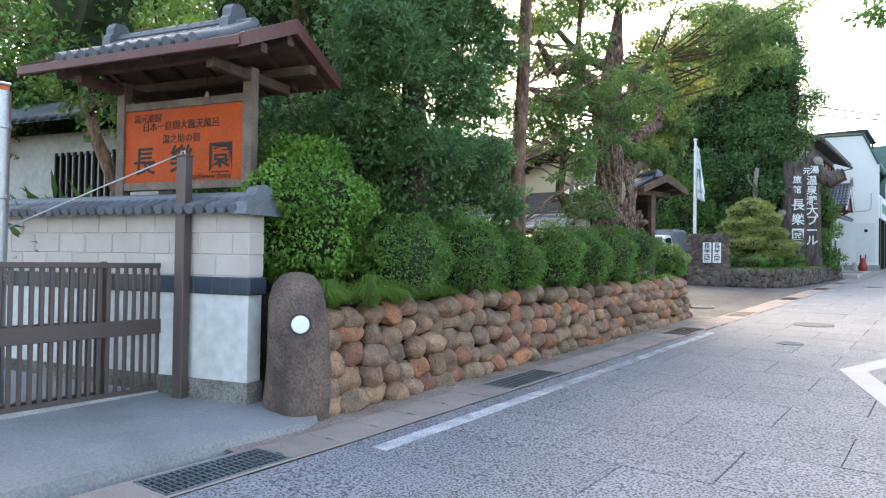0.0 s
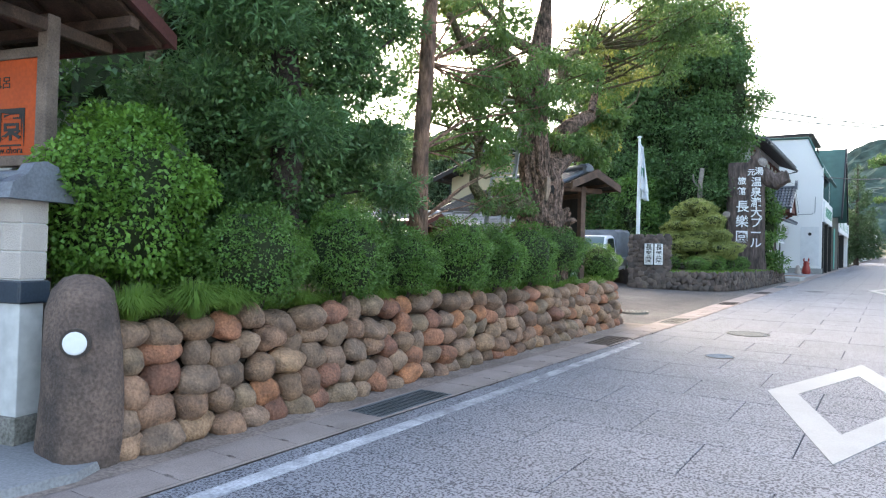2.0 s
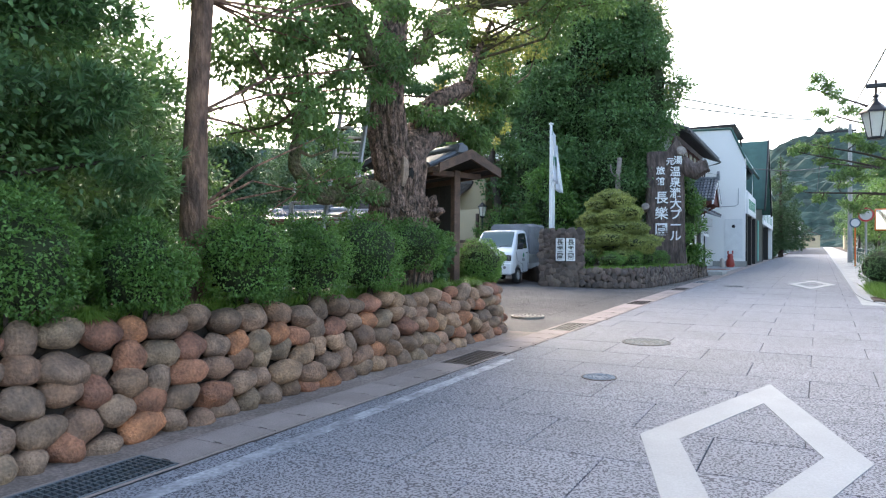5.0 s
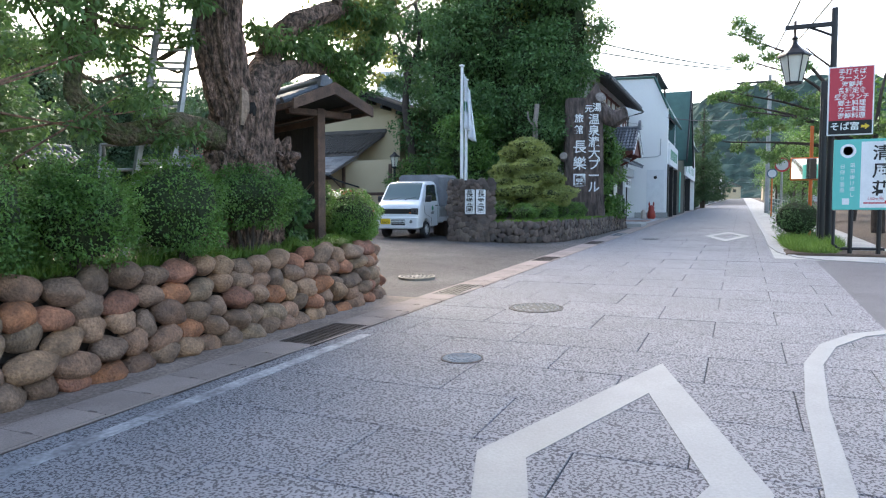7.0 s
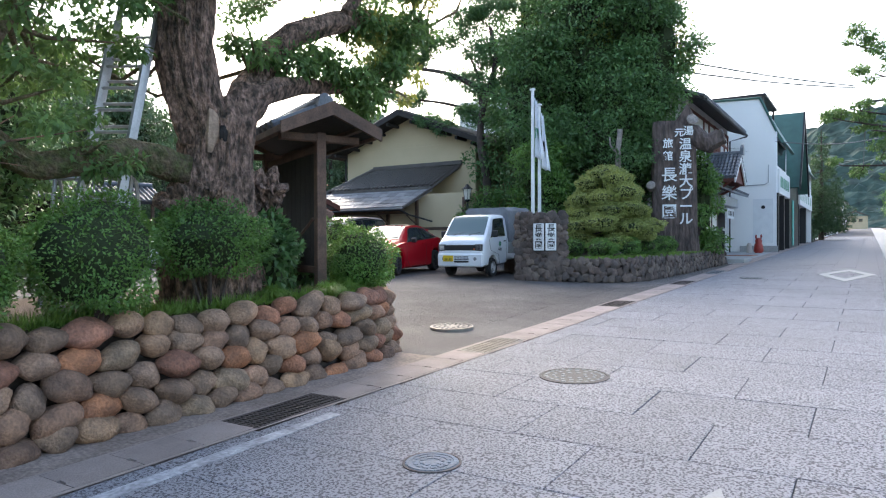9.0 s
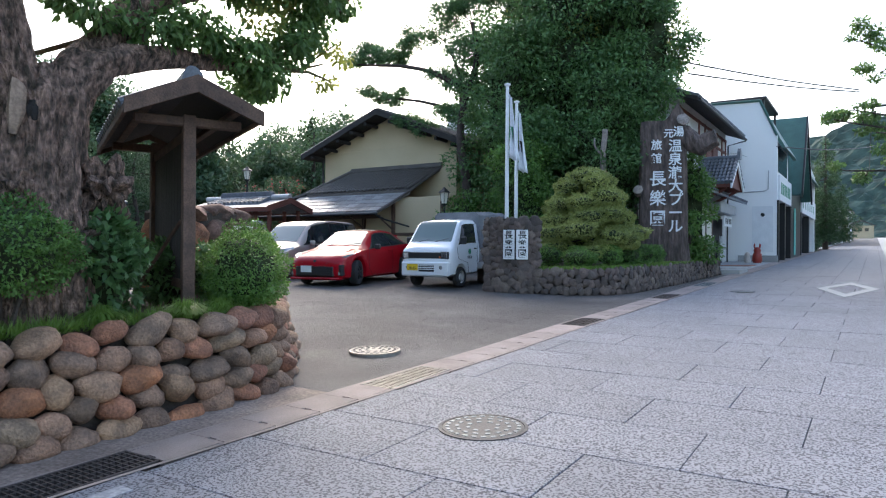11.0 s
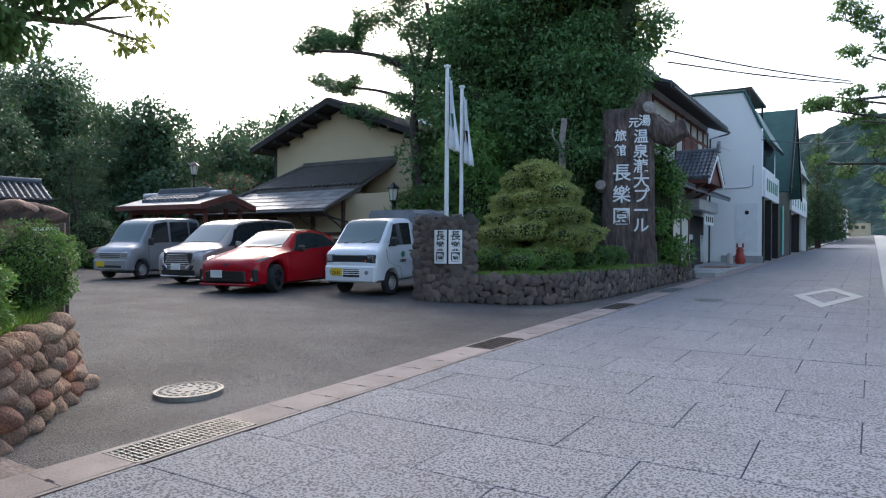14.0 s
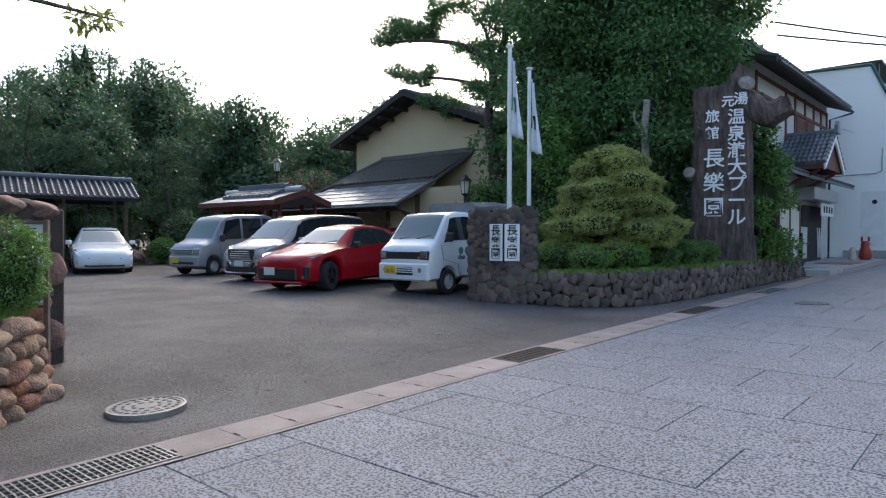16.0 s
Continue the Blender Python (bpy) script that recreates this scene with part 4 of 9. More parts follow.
def packed(n, length, height, rng, aspect=1.0):
    """Lays n uneven cells into a strip: centre, half sizes and lean of each."""
    p = np.stack([rng.uniform(0, length, n), rng.uniform(0, height, n) * aspect], 1)
    q = np.stack([rng.uniform(0, length, n * 60), rng.uniform(0, height, n * 60) * aspect], 1)
    order = np.argsort(q[:, 0])
    q = q[order]
    for step in range(7):
        near = np.empty(len(q), int)
        for lo in range(0, len(q), 2000):
            near[lo:lo + 2000] = ((q[lo:lo + 2000, None, :] - p[None]) ** 2).sum(2).argmin(1)
        if step < 6:
            for k in range(n):
                c = q[near == k]
                if len(c):
                    p[k] = p[k] * 0.35 + c.mean(0) * 0.65
    cells = []
    for k in range(n):
        c = q[near == k]
        if len(c) < 6:
            continue
        w, v = np.linalg.eigh(np.cov(c.T))
        m = c.mean(0)
        ra, rb = 2.08 * math.sqrt(w[1]), 2.08 * math.sqrt(w[0])
        cells.append((m[0], m[1] / aspect, ra * 0.7 + rb * 0.3, rb * 0.7 + ra * 0.3, math.atan2(v[1, 1], v[0, 1])))
    return cells


def stone_wall(name, path, foot, top, batter, count, mats, label, seed, sub=2, bulge=0.72, rows=0):
    rng = np.random.default_rng(seed)
    core = along(path, 0.25)
    mb = MB()
    pts, n = [], len(core)
    for x, y, ox, oy in core:
        zt = top(y)
        zf = foot(x, y)
        pts += [(x - ox * 0.07, y - oy * 0.07, zf - 0.1), (x - ox * (batter + 0.10), y - oy * (batter + 0.10), zt - 0.16), (x - ox * (batter + 0.5), y - oy * (batter + 0.5), zt - 0.05)]
    mb.add(pts, [(3 * i + k, 3 * i + k + 1, 3 * i + 4 + k, 3 * i + 3 + k) for i in range(n - 1) for k in range(2)])
    w = setting(name, mb, M_MORTAR, label, "stone wall")
    variants = stone_meshes(mats, 28, sub, seed) if rows else stone_meshes(mats, 28, 2, seed, 0.8, 1.5)
    spots = along(path, 0.02)
    length = 0.02 * (len(spots) - 1)
    h_mean = float(np.mean([top(y) - foot(x, y) for x, y, _, _ in core]))
    for s, f, ra, rb, lean in (coursed(rows, length, h_mean, rng) if rows else packed(count, length, h_mean, rng)):
        x, y, ox, oy = spots[min(int(s / 0.02), len(spots) - 1)]
        zf, zt = foot(x, y), top(y)
        k = (zt - zf) / h_mean
        g = -batter * f / h_mean + rng.normal() * 0.012
        dp = (ra + rb) * 0.5 * bulge * rng.uniform(0.85, 1.25)
        me = variants[rng.integers(len(variants))]
        m = Matrix.Translation((x + ox * g, y + oy * g, zf + f * k)) @ Matrix.Rotation(math.atan2(oy, ox), 4, "Z") @ Matrix.Rotation(lean, 4, "X") @ Matrix.Diagonal((dp, ra * 0.985, rb * 0.985 * k, 1))
        part("stone", me, None, w, m=m)
    return w


BANK = [(-4.72, 4.45), (-4.70, 9.0), (-4.66, 11.5), (-4.60, 14.3), (-4.66, 14.8), (-4.84, 15.22), (-5.15, 15.58), (-6.0, 16.40), (-6.3, 16.58), (-7.6, 16.66)]


def bank_top(y):
    return 1.10 + 0.012 * (y - 4)


stone_wall("wall_bank", BANK, lambda x, y: gz(x, y) - 0.03, bank_top, 0.16, 0, M_STONES, "retaining wall of rounded reddish-brown and grey river stones", 11, sub=3, bulge=0.95, rows=5)
PLOT = [(-6.75, 25.1), (-5.7, 25.35), (-5.05, 25.95), (-4.70, 26.8), (-4.42, 30.0), (-4.28, 35.9), (-5.0, 36.3), (-6.5, 36.4)]


def plot_top(y):
    return 1.40 + 0.013 * (y - 25)


stone_wall("wall_plot", PLOT, lambda x, y: gz(x, y) + 0.0, plot_top, 0.08, 300, M_DSTONES, "low dark wall of small mortared field stones", 23, bulge=0.4)

# planting beds
mb = MB()
bed = [(-5.08, 4.5), (-5.05, 9), (-4.96, 14.3), (-5.02, 14.8), (-5.18, 15.05), (-5.42, 15.32), (-6.15, 16.02), (-8.0, 16.25), (-8.3, 4.6)]
mb.add([(x, y, bank_top(y) - 0.04) for x, y in bed] + [(x, y, 0.0) for x, y in bed], [tuple(range(9))] + [(i, 9 + i, 9 + (i + 1) % 9, (i + 1) % 9) for i in range(9)])
setting("planting_bed", mb, M_EARTH, "dark earth planting bed behind the stone wall", "planting bed")
mb = MB()
bed2 = [(-6.7, 25.3), (-5.8, 25.55), (-5.25, 26.1), (-4.98, 27.0), (-4.8, 30), (-4.68, 35.8), (-9.0, 36.2), (-9.5, 27.5), (-7.7, 25.6)]
mb.add([(x, y, plot_top(y) - 0.03) for x, y in bed2] + [(x, y, 0.5) for x, y in bed2], [tuple(range(9))] + [(i, 9 + i, 9 + (i + 1) % 9, (i + 1) % 9) for i in range(9)])
setting("planting_plot", mb, M_EARTH, "dark earth planting plot behind the low wall", "planting bed")


# plants on the bank
def dome(x, y, z, r, h, label, group, mat_=L_AZALEA, n=5200, leaf=(0.036, 0.02), seed=1, stems=True, name="shrub", legs=0.05):
    """A clipped shrub: twiggy stems, a dark lump for its shaded inside and a close coat of leaves."""
    t = thing(name, label, "shrub", m=pose(x, y, z), group=group)
    zc = legs + (h - legs) * 0.5
    big = [(0, 0, zc, r, r, (h - legs) * 0.5)]
    lumps = big + scatter(big, 9, 0.72, seed)
    st = MB()
    rng = np.random.default_rng(seed)
    for k in range(6):
        a = rng.uniform(0, 6.28)
        e = (math.cos(a) * r * 0.5, math.sin(a) * r * 0.5, zc)
        st.tube([(math.cos(a) * r * 0.12, math.sin(a) * r * 0.12, -0.05), (e[0] * 0.6, e[1] * 0.6, zc * 0.5), e], [0.022, 0.016, 0.01], 5)
    part("stem", st, M_BARKD, t)
    part("inner_shade", MB().blob((0, 0, zc), (r * 0.78, r * 0.78, (h - legs) * 0.41), seed, 0.25, 2.0, 2), M_CORE, t)
    crown(t, lumps, n, leaf[0], leaf[1], mat_, shell=0.80, name="leaf_coat")
    return t


rb_ = dome(-5.72, 4.98, 1.10, 0.76, 1.74, "large round clipped shrub with glossy bright green leaves", "bank shrubs", L_BUSH, 24000, (0.05, 0.032), 3, name="round_shrub", legs=0.2)
for i, (x, y, r, h) in enumerate(((-5.0, 5.85, 0.50, 0.98), (-4.98, 7.05, 0.50, 1.04), (-4.95, 8.1, 0.44, 0.84), (-4.95, 9.28, 0.52, 1.04), (-4.95, 10.25, 0.50, 0.98),
                                  (-4.98, 11.35, 0.55, 1.06), (-5.0, 12.5, 0.55, 1.04), (-5.10, 14.92, 0.45, 0.80), (-6.70, 16.30, 0.46, 0.98))):
    dome(x, y, bank_top(y) - 0.04, r, h, "low clipped azalea shrub, loose and twiggy below" if h < 1.03 else "dense clipped azalea dome on the bank", "bank azaleas", L_AZALEA, 12500, (0.036, 0.019), 30 + i, legs=0.3 if i == 6 else 0.05)
for i, (x, y, r, h) in enumerate(((-5.35, 13.45, 0.42, 0.95), (-6.2, 14.9, 0.5, 0.7), (-5.9, 6.2, 0.7, 0.9), (-6.0, 8.6, 0.6, 0.7), (-6.1, 10.2, 0.6, 0.75))):
    dome(x, y, bank_top(y) - 0.04, r, h, "broad-leaved dark green shrub under the trees", "bank undergrowth", L_DARK, 2600, (0.10, 0.05), 60 + i, name="leafy_shrub")

g = thing("bank_grass", "fringe of grass and weeds along the wall top", "grass", kind="stuff")
path = along(BANK, 0.008)
pp = np.array([(x - ox * (0.22 + abs(RNG.normal()) * 0.16), y - oy * (0.22 + abs(RNG.normal()) * 0.16), bank_top(y) - 0.05) for x, y, ox, oy in path for _ in range(7)])
dens = np.array([noise.noise((p[0] * 1.5, p[1] * 1.5, 0.3)) for p in pp])
pp = pp[dens + RNG.random(len(pp)) * 0.9 > 0.25]
part("blade_mass", leaf_mesh("blade_mass", *blades(pp, 0.15, 0.010, 0.55), L_GRASS), None, g)
for i, (x, y, s) in enumerate(((-4.85, 4.55, 0.36), (-4.75, 5.05, 0.42), (-4.80, 5.45, 0.36), (-5.0, 4.75, 0.36), (-4.9, 6.4, 0.25), (-4.85, 14.0, 0.26), (-5.0, 14.5, 0.24), (-4.9, 7.6, 0.22), (-5.0, 13.3, 0.26))):
    gt = thing("grass_clump", "arching tuft of long green grass on the wall top", "grass", m=pose(x, y, bank_top(y) - 0.05), group="grass clumps")
    k = 420
    a = RNG.uniform(0, 6.28, k)
    out = np.stack([np.cos(a), np.sin(a), np.zeros(k)], 1)
    p0 = out * RNG.uniform(0, 0.07, (k, 1))
    ln = s * RNG.uniform(0.5, 0.9, k)
    ax1 = out * RNG.uniform(0.1, 0.6, (k, 1)) + np.array([0, 0, 1.0])
    ax1 = unit(ax1)
    m1 = leaf_mesh("blade_mass", p0, ax1, out, ln, 0.010, L_GRASS)
    part("blade_mass", m1, None, gt)
    p1 = p0 + ax1 * (ln * 0.8)[:, None]
    part("blade_fringe", leaf_mesh("blade_fringe", p1, out * 0.9 - np.array([0, 0, 0.35]) + RNG.normal(size=(k, 3)) * 0.15, out + np.array([0, 0, 1.0]), ln * 0.8, 0.009, L_GRASS), None, gt)


# old camphor tree
cam_t = thing("camphor_tree", "old gnarled camphor tree with a burled trunk and open crown", "tree", m=pose(-5.66, 13.12, 1.12))
tk = MB()
src = []


def gnarled(mb, pts, radii, n=30, seed=0):
    """A thick trunk with upright furrows and lumps."""
    fine, rr = [], []
    for i in range(len(pts) - 1):
        for s in range(16):
            fine.append(Vector(pts[i]).lerp(Vector(pts[i + 1]), s / 16))
            rr.append(radii[i] + (radii[i + 1] - radii[i]) * s / 16)
    fine.append(Vector(pts[-1]))
    rr.append(radii[-1])
    rings = []
    for p, r in zip(fine, rr):
        ring = []
        for k in range(n):
            a = 2 * math.pi * k / n
            c, s = math.cos(a), math.sin(a)
            q = Vector((c * 2.0, s * 2.0, p.z * 0.8 + seed))
            e = r * (1 + 0.24 * noise.noise(q) + 0.16 * noise.noise(Vector((c * 6, s * 6, p.z * 1.3 + seed))) + 0.09 * (0.5 - 2 * abs(noise.noise(Vector((c * 9 + 3, s * 9, p.z * 1.5))))) + 0.05 * (0.5 - 2 * abs(noise.noise(Vector((c * 20, s * 20 + 5, p.z * 3.5)))) + 0.05 * noise.noise(Vector((c * 34, s * 34, p.z * 9)))))
            ring.append((p.x + c * e, p.y + s * e, p.z))
        rings.append(ring)
    mb.loft(rings)


gnarled(tk, [(0.08, -0.08, -0.3), (0.08, -0.1, 0.2), (0.08, -0.12, 0.7), (0.10, -0.1, 1.15), (0.10, -0.07, 1.6), (0.10, -0.04, 1.95), (0.10, 0.0, 2.22)], [0.56, 0.47, 0.42, 0.40, 0.36, 0.37, 0.27], 110, 2)
part("trunk", tk, M_BARK, cam_t, smooth=True)
for k, (px, py, pz, r) in enumerate(((0.30, 0.42, 1.22, 0.2), (0.18, 0.24, 0.95, 0.22), (0.12, -0.46, 1.02, 0.25), (0.32, -0.32, 1.15, 0.16), (0.36, 0.1, 0.75, 0.18))):
    part("burl", MB().blob((px, py, pz), (r, r, r * 1.1), 40 + k, 0.9, 3.0, 4), M_BARK, cam_t, smooth=True)
part("scar", MB().tube([(0.34, -0.36, 1.60), (0.36, -0.35, 1.78), (0.35, -0.33, 1.98), (0.30, -0.32, 2.16)], [0.03, 0.065, 0.06, 0.02], 10, wob=0.5), M_SCAR, cam_t, "pale bare wood where a limb was cut", smooth=True)
# A solid dark lump paints the shade inside the trunk's hole.
part("hollow", MB().blob((0.41, -0.22, 1.80), (0.05, 0.07, 0.10), 3, 0.2, 2, 3), M_WOODD, cam_t, "near-black lump for the shade in a trunk hollow")
main = MB()
gnarled(main, [(0.10, -0.10, 1.7), (0.10, -0.36, 2.2), (0.10, -0.47, 2.7), (0.08, -0.42, 3.2), (0.02, -0.2, 3.9), (0.0, 0.0, 4.6), (0.05, 0.1, 5.6)], [0.30, 0.27, 0.26, 0.25, 0.22, 0.17, 0.08], 80, 7)
src += [Vector(p) for p in ((0.1, -0.45, 2.8), (0.05, -0.3, 3.6), (0.0, 0.0, 4.6), (0.05, 0.1, 5.6))]
part("main_limb", main, M_BARK, cam_t, smooth=True)
right = MB()
src += limb(right, [(0.12, -0.02, 1.85), (0.16, 0.28, 2.2), (0.16, 0.58, 2.68), (0.16, 0.98, 3.15), (0.30, 1.8, 3.6), (0.25, 2.6, 3.72), (0.26, 3.3, 3.85), (0.25, 3.7, 3.95)], 0.25, 0.05, 18, 0.35, 2)
src += limb(right, [(0.14, 0.15, 2.1), (0.16, 0.6, 2.36), (0.16, 1.15, 2.60), (0.16, 1.9, 2.76), (0.1, 2.5, 2.80)], 0.18, 0.05, 14, 0.35, 3)
src += limb(right, [(0.30, 1.8, 3.6), (0.2, 2.4, 4.3), (0.1, 3.2, 5.2)], 0.10, 0.04, 8, 0.2, 31)
part("spreading_limb", right, M_BARK, cam_t, smooth=True)
low = MB()
src += limb(low, [(0.06, -0.35, 1.40), (0.1, -0.95, 1.46), (0.12, -1.5, 1.40), (0.12, -2.0, 1.40), (0.1, -2.33, 1.47), (0.05, -2.42, 1.78), (0.0, -2.25, 2.1), (-0.1, -2.0, 2.6)], 0.17, 0.05, 12, 0.35, 4)
part("mossy_limb", low, M_BARKMOSS, cam_t, "moss-covered low limb", smooth=True)
upl = MB()
src += limb(upl, [(0.08, -0.42, 3.1), (0.05, -0.78, 3.55), (0.05, -1.3, 3.9), (0.0, -1.9, 4.0), (0.0, -2.7, 3.8), (0.1, -3.3, 4.1)], 0.17, 0.05, 12, 0.3, 5)
src += limb(upl, [(0.05, -0.3, 3.5), (0.1, 0.3, 4.0), (0.1, 0.95, 4.45), (0.1, 2.2, 5.15), (0.2, 3.2, 5.6)], 0.16, 0.05, 12, 0.3, 6)
src += limb(upl, [(0.0, -0.05, 4.4), (-0.9, 0.2, 5.0), (-1.8, 0.4, 6.0)], 0.13, 0.05, 8, 0.2, 7)
src += limb(upl, [(0.0, -0.9, 3.65), (-0.1, -1.2, 4.5), (0.1, -1.7, 5.3)], 0.10, 0.04, 8, 0.2, 8)
part("upper_limb", upl, M_BARKMOSS, cam_t, smooth=True)
hi = [(0.5, 0.6, 6.2, 1.2, 1.2, 0.7), (1.4, 1.3, 6.2, 1.1, 1.1, 0.7), (1.6, 2.3, 5.2, 0.9, 0.9, 0.6), (2.0, 2.6, 5.0, 0.8, 0.8, 0.5),
      (-0.3, -1.0, 5.8, 1.1, 1.1, 0.7), (0.3, -2.4, 5.7, 0.9, 0.9, 0.6), (-1.6, 0.5, 6.2, 1.2, 1.1, 0.7), (0.9, 3.3, 5.7, 0.9, 0.9, 0.6), (1.0, 1.0, 7.3, 1.4, 1.4, 0.7),
      (-0.6, -0.4, 7.4, 1.5, 1.5, 0.7), (2.6, 1.8, 5.6, 0.8, 0.8, 0.5), (-2.0, 2.4, 4.6, 0.9, 0.9, 0.6), (0.0, 2.7, 4.5, 0.9, 0.9, 0.6), (1.9, 2.5, 4.9, 0.9, 0.9, 0.6), (-0.9, 2.6, 5.6, 1.0, 1.0, 0.7),
      (-2.9, -0.8, 4.9, 1.0, 0.9, 0.7), (-2.35, -0.8, 3.7, 0.9, 0.9, 0.6), (-2.6, -0.6, 2.7, 0.9, 0.9, 0.6), (-1.1, -0.8, 4.3, 0.8, 0.8, 0.5), (-1.7, -0.6, 2.9, 0.7, 0.7, 0.5), (-0.5, -1.4, 3.3, 0.6, 0.6, 0.4)]
lo_ = [(0.35, -2.5, 2.7, 0.55, 0.55, 0.35), (0.3, -2.0, 1.9, 0.5, 0.5, 0.3), (0.5, -2.9, 2.2, 0.5, 0.5, 0.3), (0.1, -1.4, 2.5, 0.4, 0.4, 0.3), (0.45, -1.6, 1.5, 0.4, 0.4, 0.28), (0.3, -2.9, 3.4, 0.6, 0.6, 0.4), (-0.1, -1.7, 3.6, 0.6, 0.6, 0.4),
       (0.6, -0.6, 3.3, 0.5, 0.5, 0.35), (0.5, -1.2, 2.9, 0.5, 0.5, 0.35), (0.2, -1.0, 3.9, 0.6, 0.6, 0.4), (0.7, -1.8, 3.4, 0.5, 0.5, 0.35), (0.6, 0.1, 4.3, 0.6, 0.6, 0.4), (0.9, -0.3, 3.8, 0.5, 0.5, 0.35),
       (-0.3, -2.4, 3.1, 0.6, 0.6, 0.4), (0.2, -3.2, 2.8, 0.6, 0.6, 0.4), (0.1, -2.2, 4.3, 0.7, 0.7, 0.45)]
fr = [(0.25, 0.3, 2.84, 0.28, 0.30, 0.2), (0.25, 0.85, 2.80, 0.3, 0.32, 0.2), (0.25, 1.26, 2.98, 0.32, 0.35, 0.22), (0.25, 1.6, 2.94, 0.32, 0.35, 0.22), (0.25, 2.05, 2.78, 0.34, 0.36, 0.22), (0.25, 2.4, 2.66, 0.3, 0.34, 0.22),
      (0.25, 2.7, 3.12, 0.36, 0.4, 0.25), (0.25, 2.95, 3.38, 0.36, 0.4, 0.25), (0.25, 2.2, 3.62, 0.4, 0.4, 0.22), (0.3, 2.95, 3.7, 0.4, 0.45, 0.25), (0.25, 3.45, 3.9, 0.35, 0.4, 0.25), (0.0, 2.3, 2.6, 0.35, 0.35, 0.2)]
sunny = [(0.2, 2.0, 3.5, 0.5, 0.6, 0.35), (0.2, 3.1, 4.6, 0.6, 0.7, 0.4), (0.2, 1.95, 4.7, 0.6, 0.7, 0.4), (0.2, 3.9, 4.3, 0.6, 0.7, 0.4), (0.0, 3.5, 3.1, 0.4, 0.5, 0.3), (0.1, 4.3, 5.1, 0.7, 0.8, 0.4), (-0.2, 2.9, 5.5, 0.7, 0.8, 0.4)]
sub_sun = scatter(sunny, 5, 0.8, 15)
sub_hi, sub_lo, sub_fr = scatter(hi, 6, 0.75, 5), scatter(lo_, 4, 0.8, 6), scatter(fr, 3, 0.8, 7)
tw = MB()
twigs(tw, src, hi + lo_ + fr + sunny + sub_sun[::2] + sub_hi[::2] + sub_fr[::2], 0.03, 8)
part("branchwork", tw, M_BARKMOSS, cam_t)
crown(cam_t, sub_hi, 30000, 0.09, 0.04, L_CAMPHOR, shell=0.2, droop=0.7, name="upper_crown")
# Sunlight on this side of the crown is put into the leaf colour.
crown(cam_t, sub_sun + sub_hi[30:48], 9000, 0.10, 0.045, L_YELLOW, shell=0.3, droop=0.7, name="sunlit_crown", label="sunny-side leaves with sunlight put into their yellow-green colour")
crown(cam_t, sub_lo, 11000, 0.09, 0.038, L_CAMPHOR, shell=0.2, droop=0.7, name="lower_crown")
crown(cam_t, sub_fr + fr, 6200, 0.105, 0.045, L_CAMPHOR, shell=0.1, droop=0.9, name="hanging_crown")

# ladder leaning on the camphor
LADDER_A, LADDER_B = Vector((-5.90, 11.75, 1.12)), Vector((-5.82, 12.45, 4.75))
lad = thing("ladder", "aluminium extension ladder leaning on the camphor tree", "ladder")
a, b, wv = LADDER_A, LADDER_B, Vector((0.16, 0.10, 0))
for off, mt in ((0.0, 0), (0.07, 1)):
    sh = Vector((off, -off * 1.2, 0))
    e = a.lerp(b, 0.72) if mt else b
    for s in (-1, 1):
        q = MB().tube([a + wv * s + sh, e + wv * s + sh], 0.032, 4)
        part("rail", q, M_GALV, lad)
    k = 12 if mt else 16
    for i in range(1, k):
        c = a.lerp(e, i / k) + sh
        part("rung", MB().tube([c - wv, c + wv], 0.016, 6), M_GALV, lad)
ft = thing("trestle", "low aluminium folding trestle among the shrubs", "trestle", m=pose(-6.4, 12.2, 1.12, 0, 0, 20))
for x in (-0.45, 0.45):
    for s in (-1, 1):
        part("leg", MB().tube([(x, 0.25 * s, 0), (x, 0.03 * s, 1.35)], 0.02, 6), M_GALV, ft)
for z in (0.35, 0.7, 1.05, 1.35):
    part("rung", MB().tube([(-0.45, -0.03 - 0.2 * (1.35 - z) / 1.35, z), (0.45, -0.03 - 0.2 * (1.35 - z) / 1.35, z)], 0.018, 6), M_GALV, ft)

# slender pine
pn = thing("pine_tree", "slender pine with reddish bark and sparse side branches", "tree", m=pose(-5.5, 9.1, 1.1))
tk = MB()
line = [(0, 0, -0.1), (0.02, 0.0, 1.0), (0.0, 0.02, 2.0), (0.05, 0.05, 3.2), (0.08, 0.08, 4.6), (0.12, 0.12, 6.5)]
tk.tube(line, [0.15, 0.13, 0.12, 0.11, 0.095, 0.07], 14, wob=0.2)
src = [Vector(p) for p in line]
part("trunk", tk, M_BARKP, pn, smooth=True)
cl = [(0.4, 1.2, 3.1, 0.5, 0.5, 0.3), (0.5, 1.8, 2.6, 0.45, 0.5, 0.3), (0.2, 0.9, 4.2, 0.6, 0.6, 0.35), (-0.6, 0.8, 3.8, 0.6, 0.6, 0.35), (0.5, 1.9, 3.7, 0.5, 0.5, 0.3), (0.2, 0.4, 6.2, 1.1, 1.1, 0.5), (-0.6, -0.6, 5.4, 0.8, 0.8, 0.4),
      (0.2, 1.6, 5.2, 0.8, 0.8, 0.4), (0.4, 0.9, 1.7, 0.4, 0.4, 0.25), (0.3, 1.8, 1.5, 0.5, 0.5, 0.3)]
sc = scatter(cl, 4, 0.8, 3)
tw = MB()
twigs(tw, src, cl + sc[::2], 0.018, 4)
part("branchwork", tw, M_BARKP, pn)
crown(pn, sc, 4800, 0.08, 0.032, L_CAMPHOR, shell=0.15, droop=0.5)

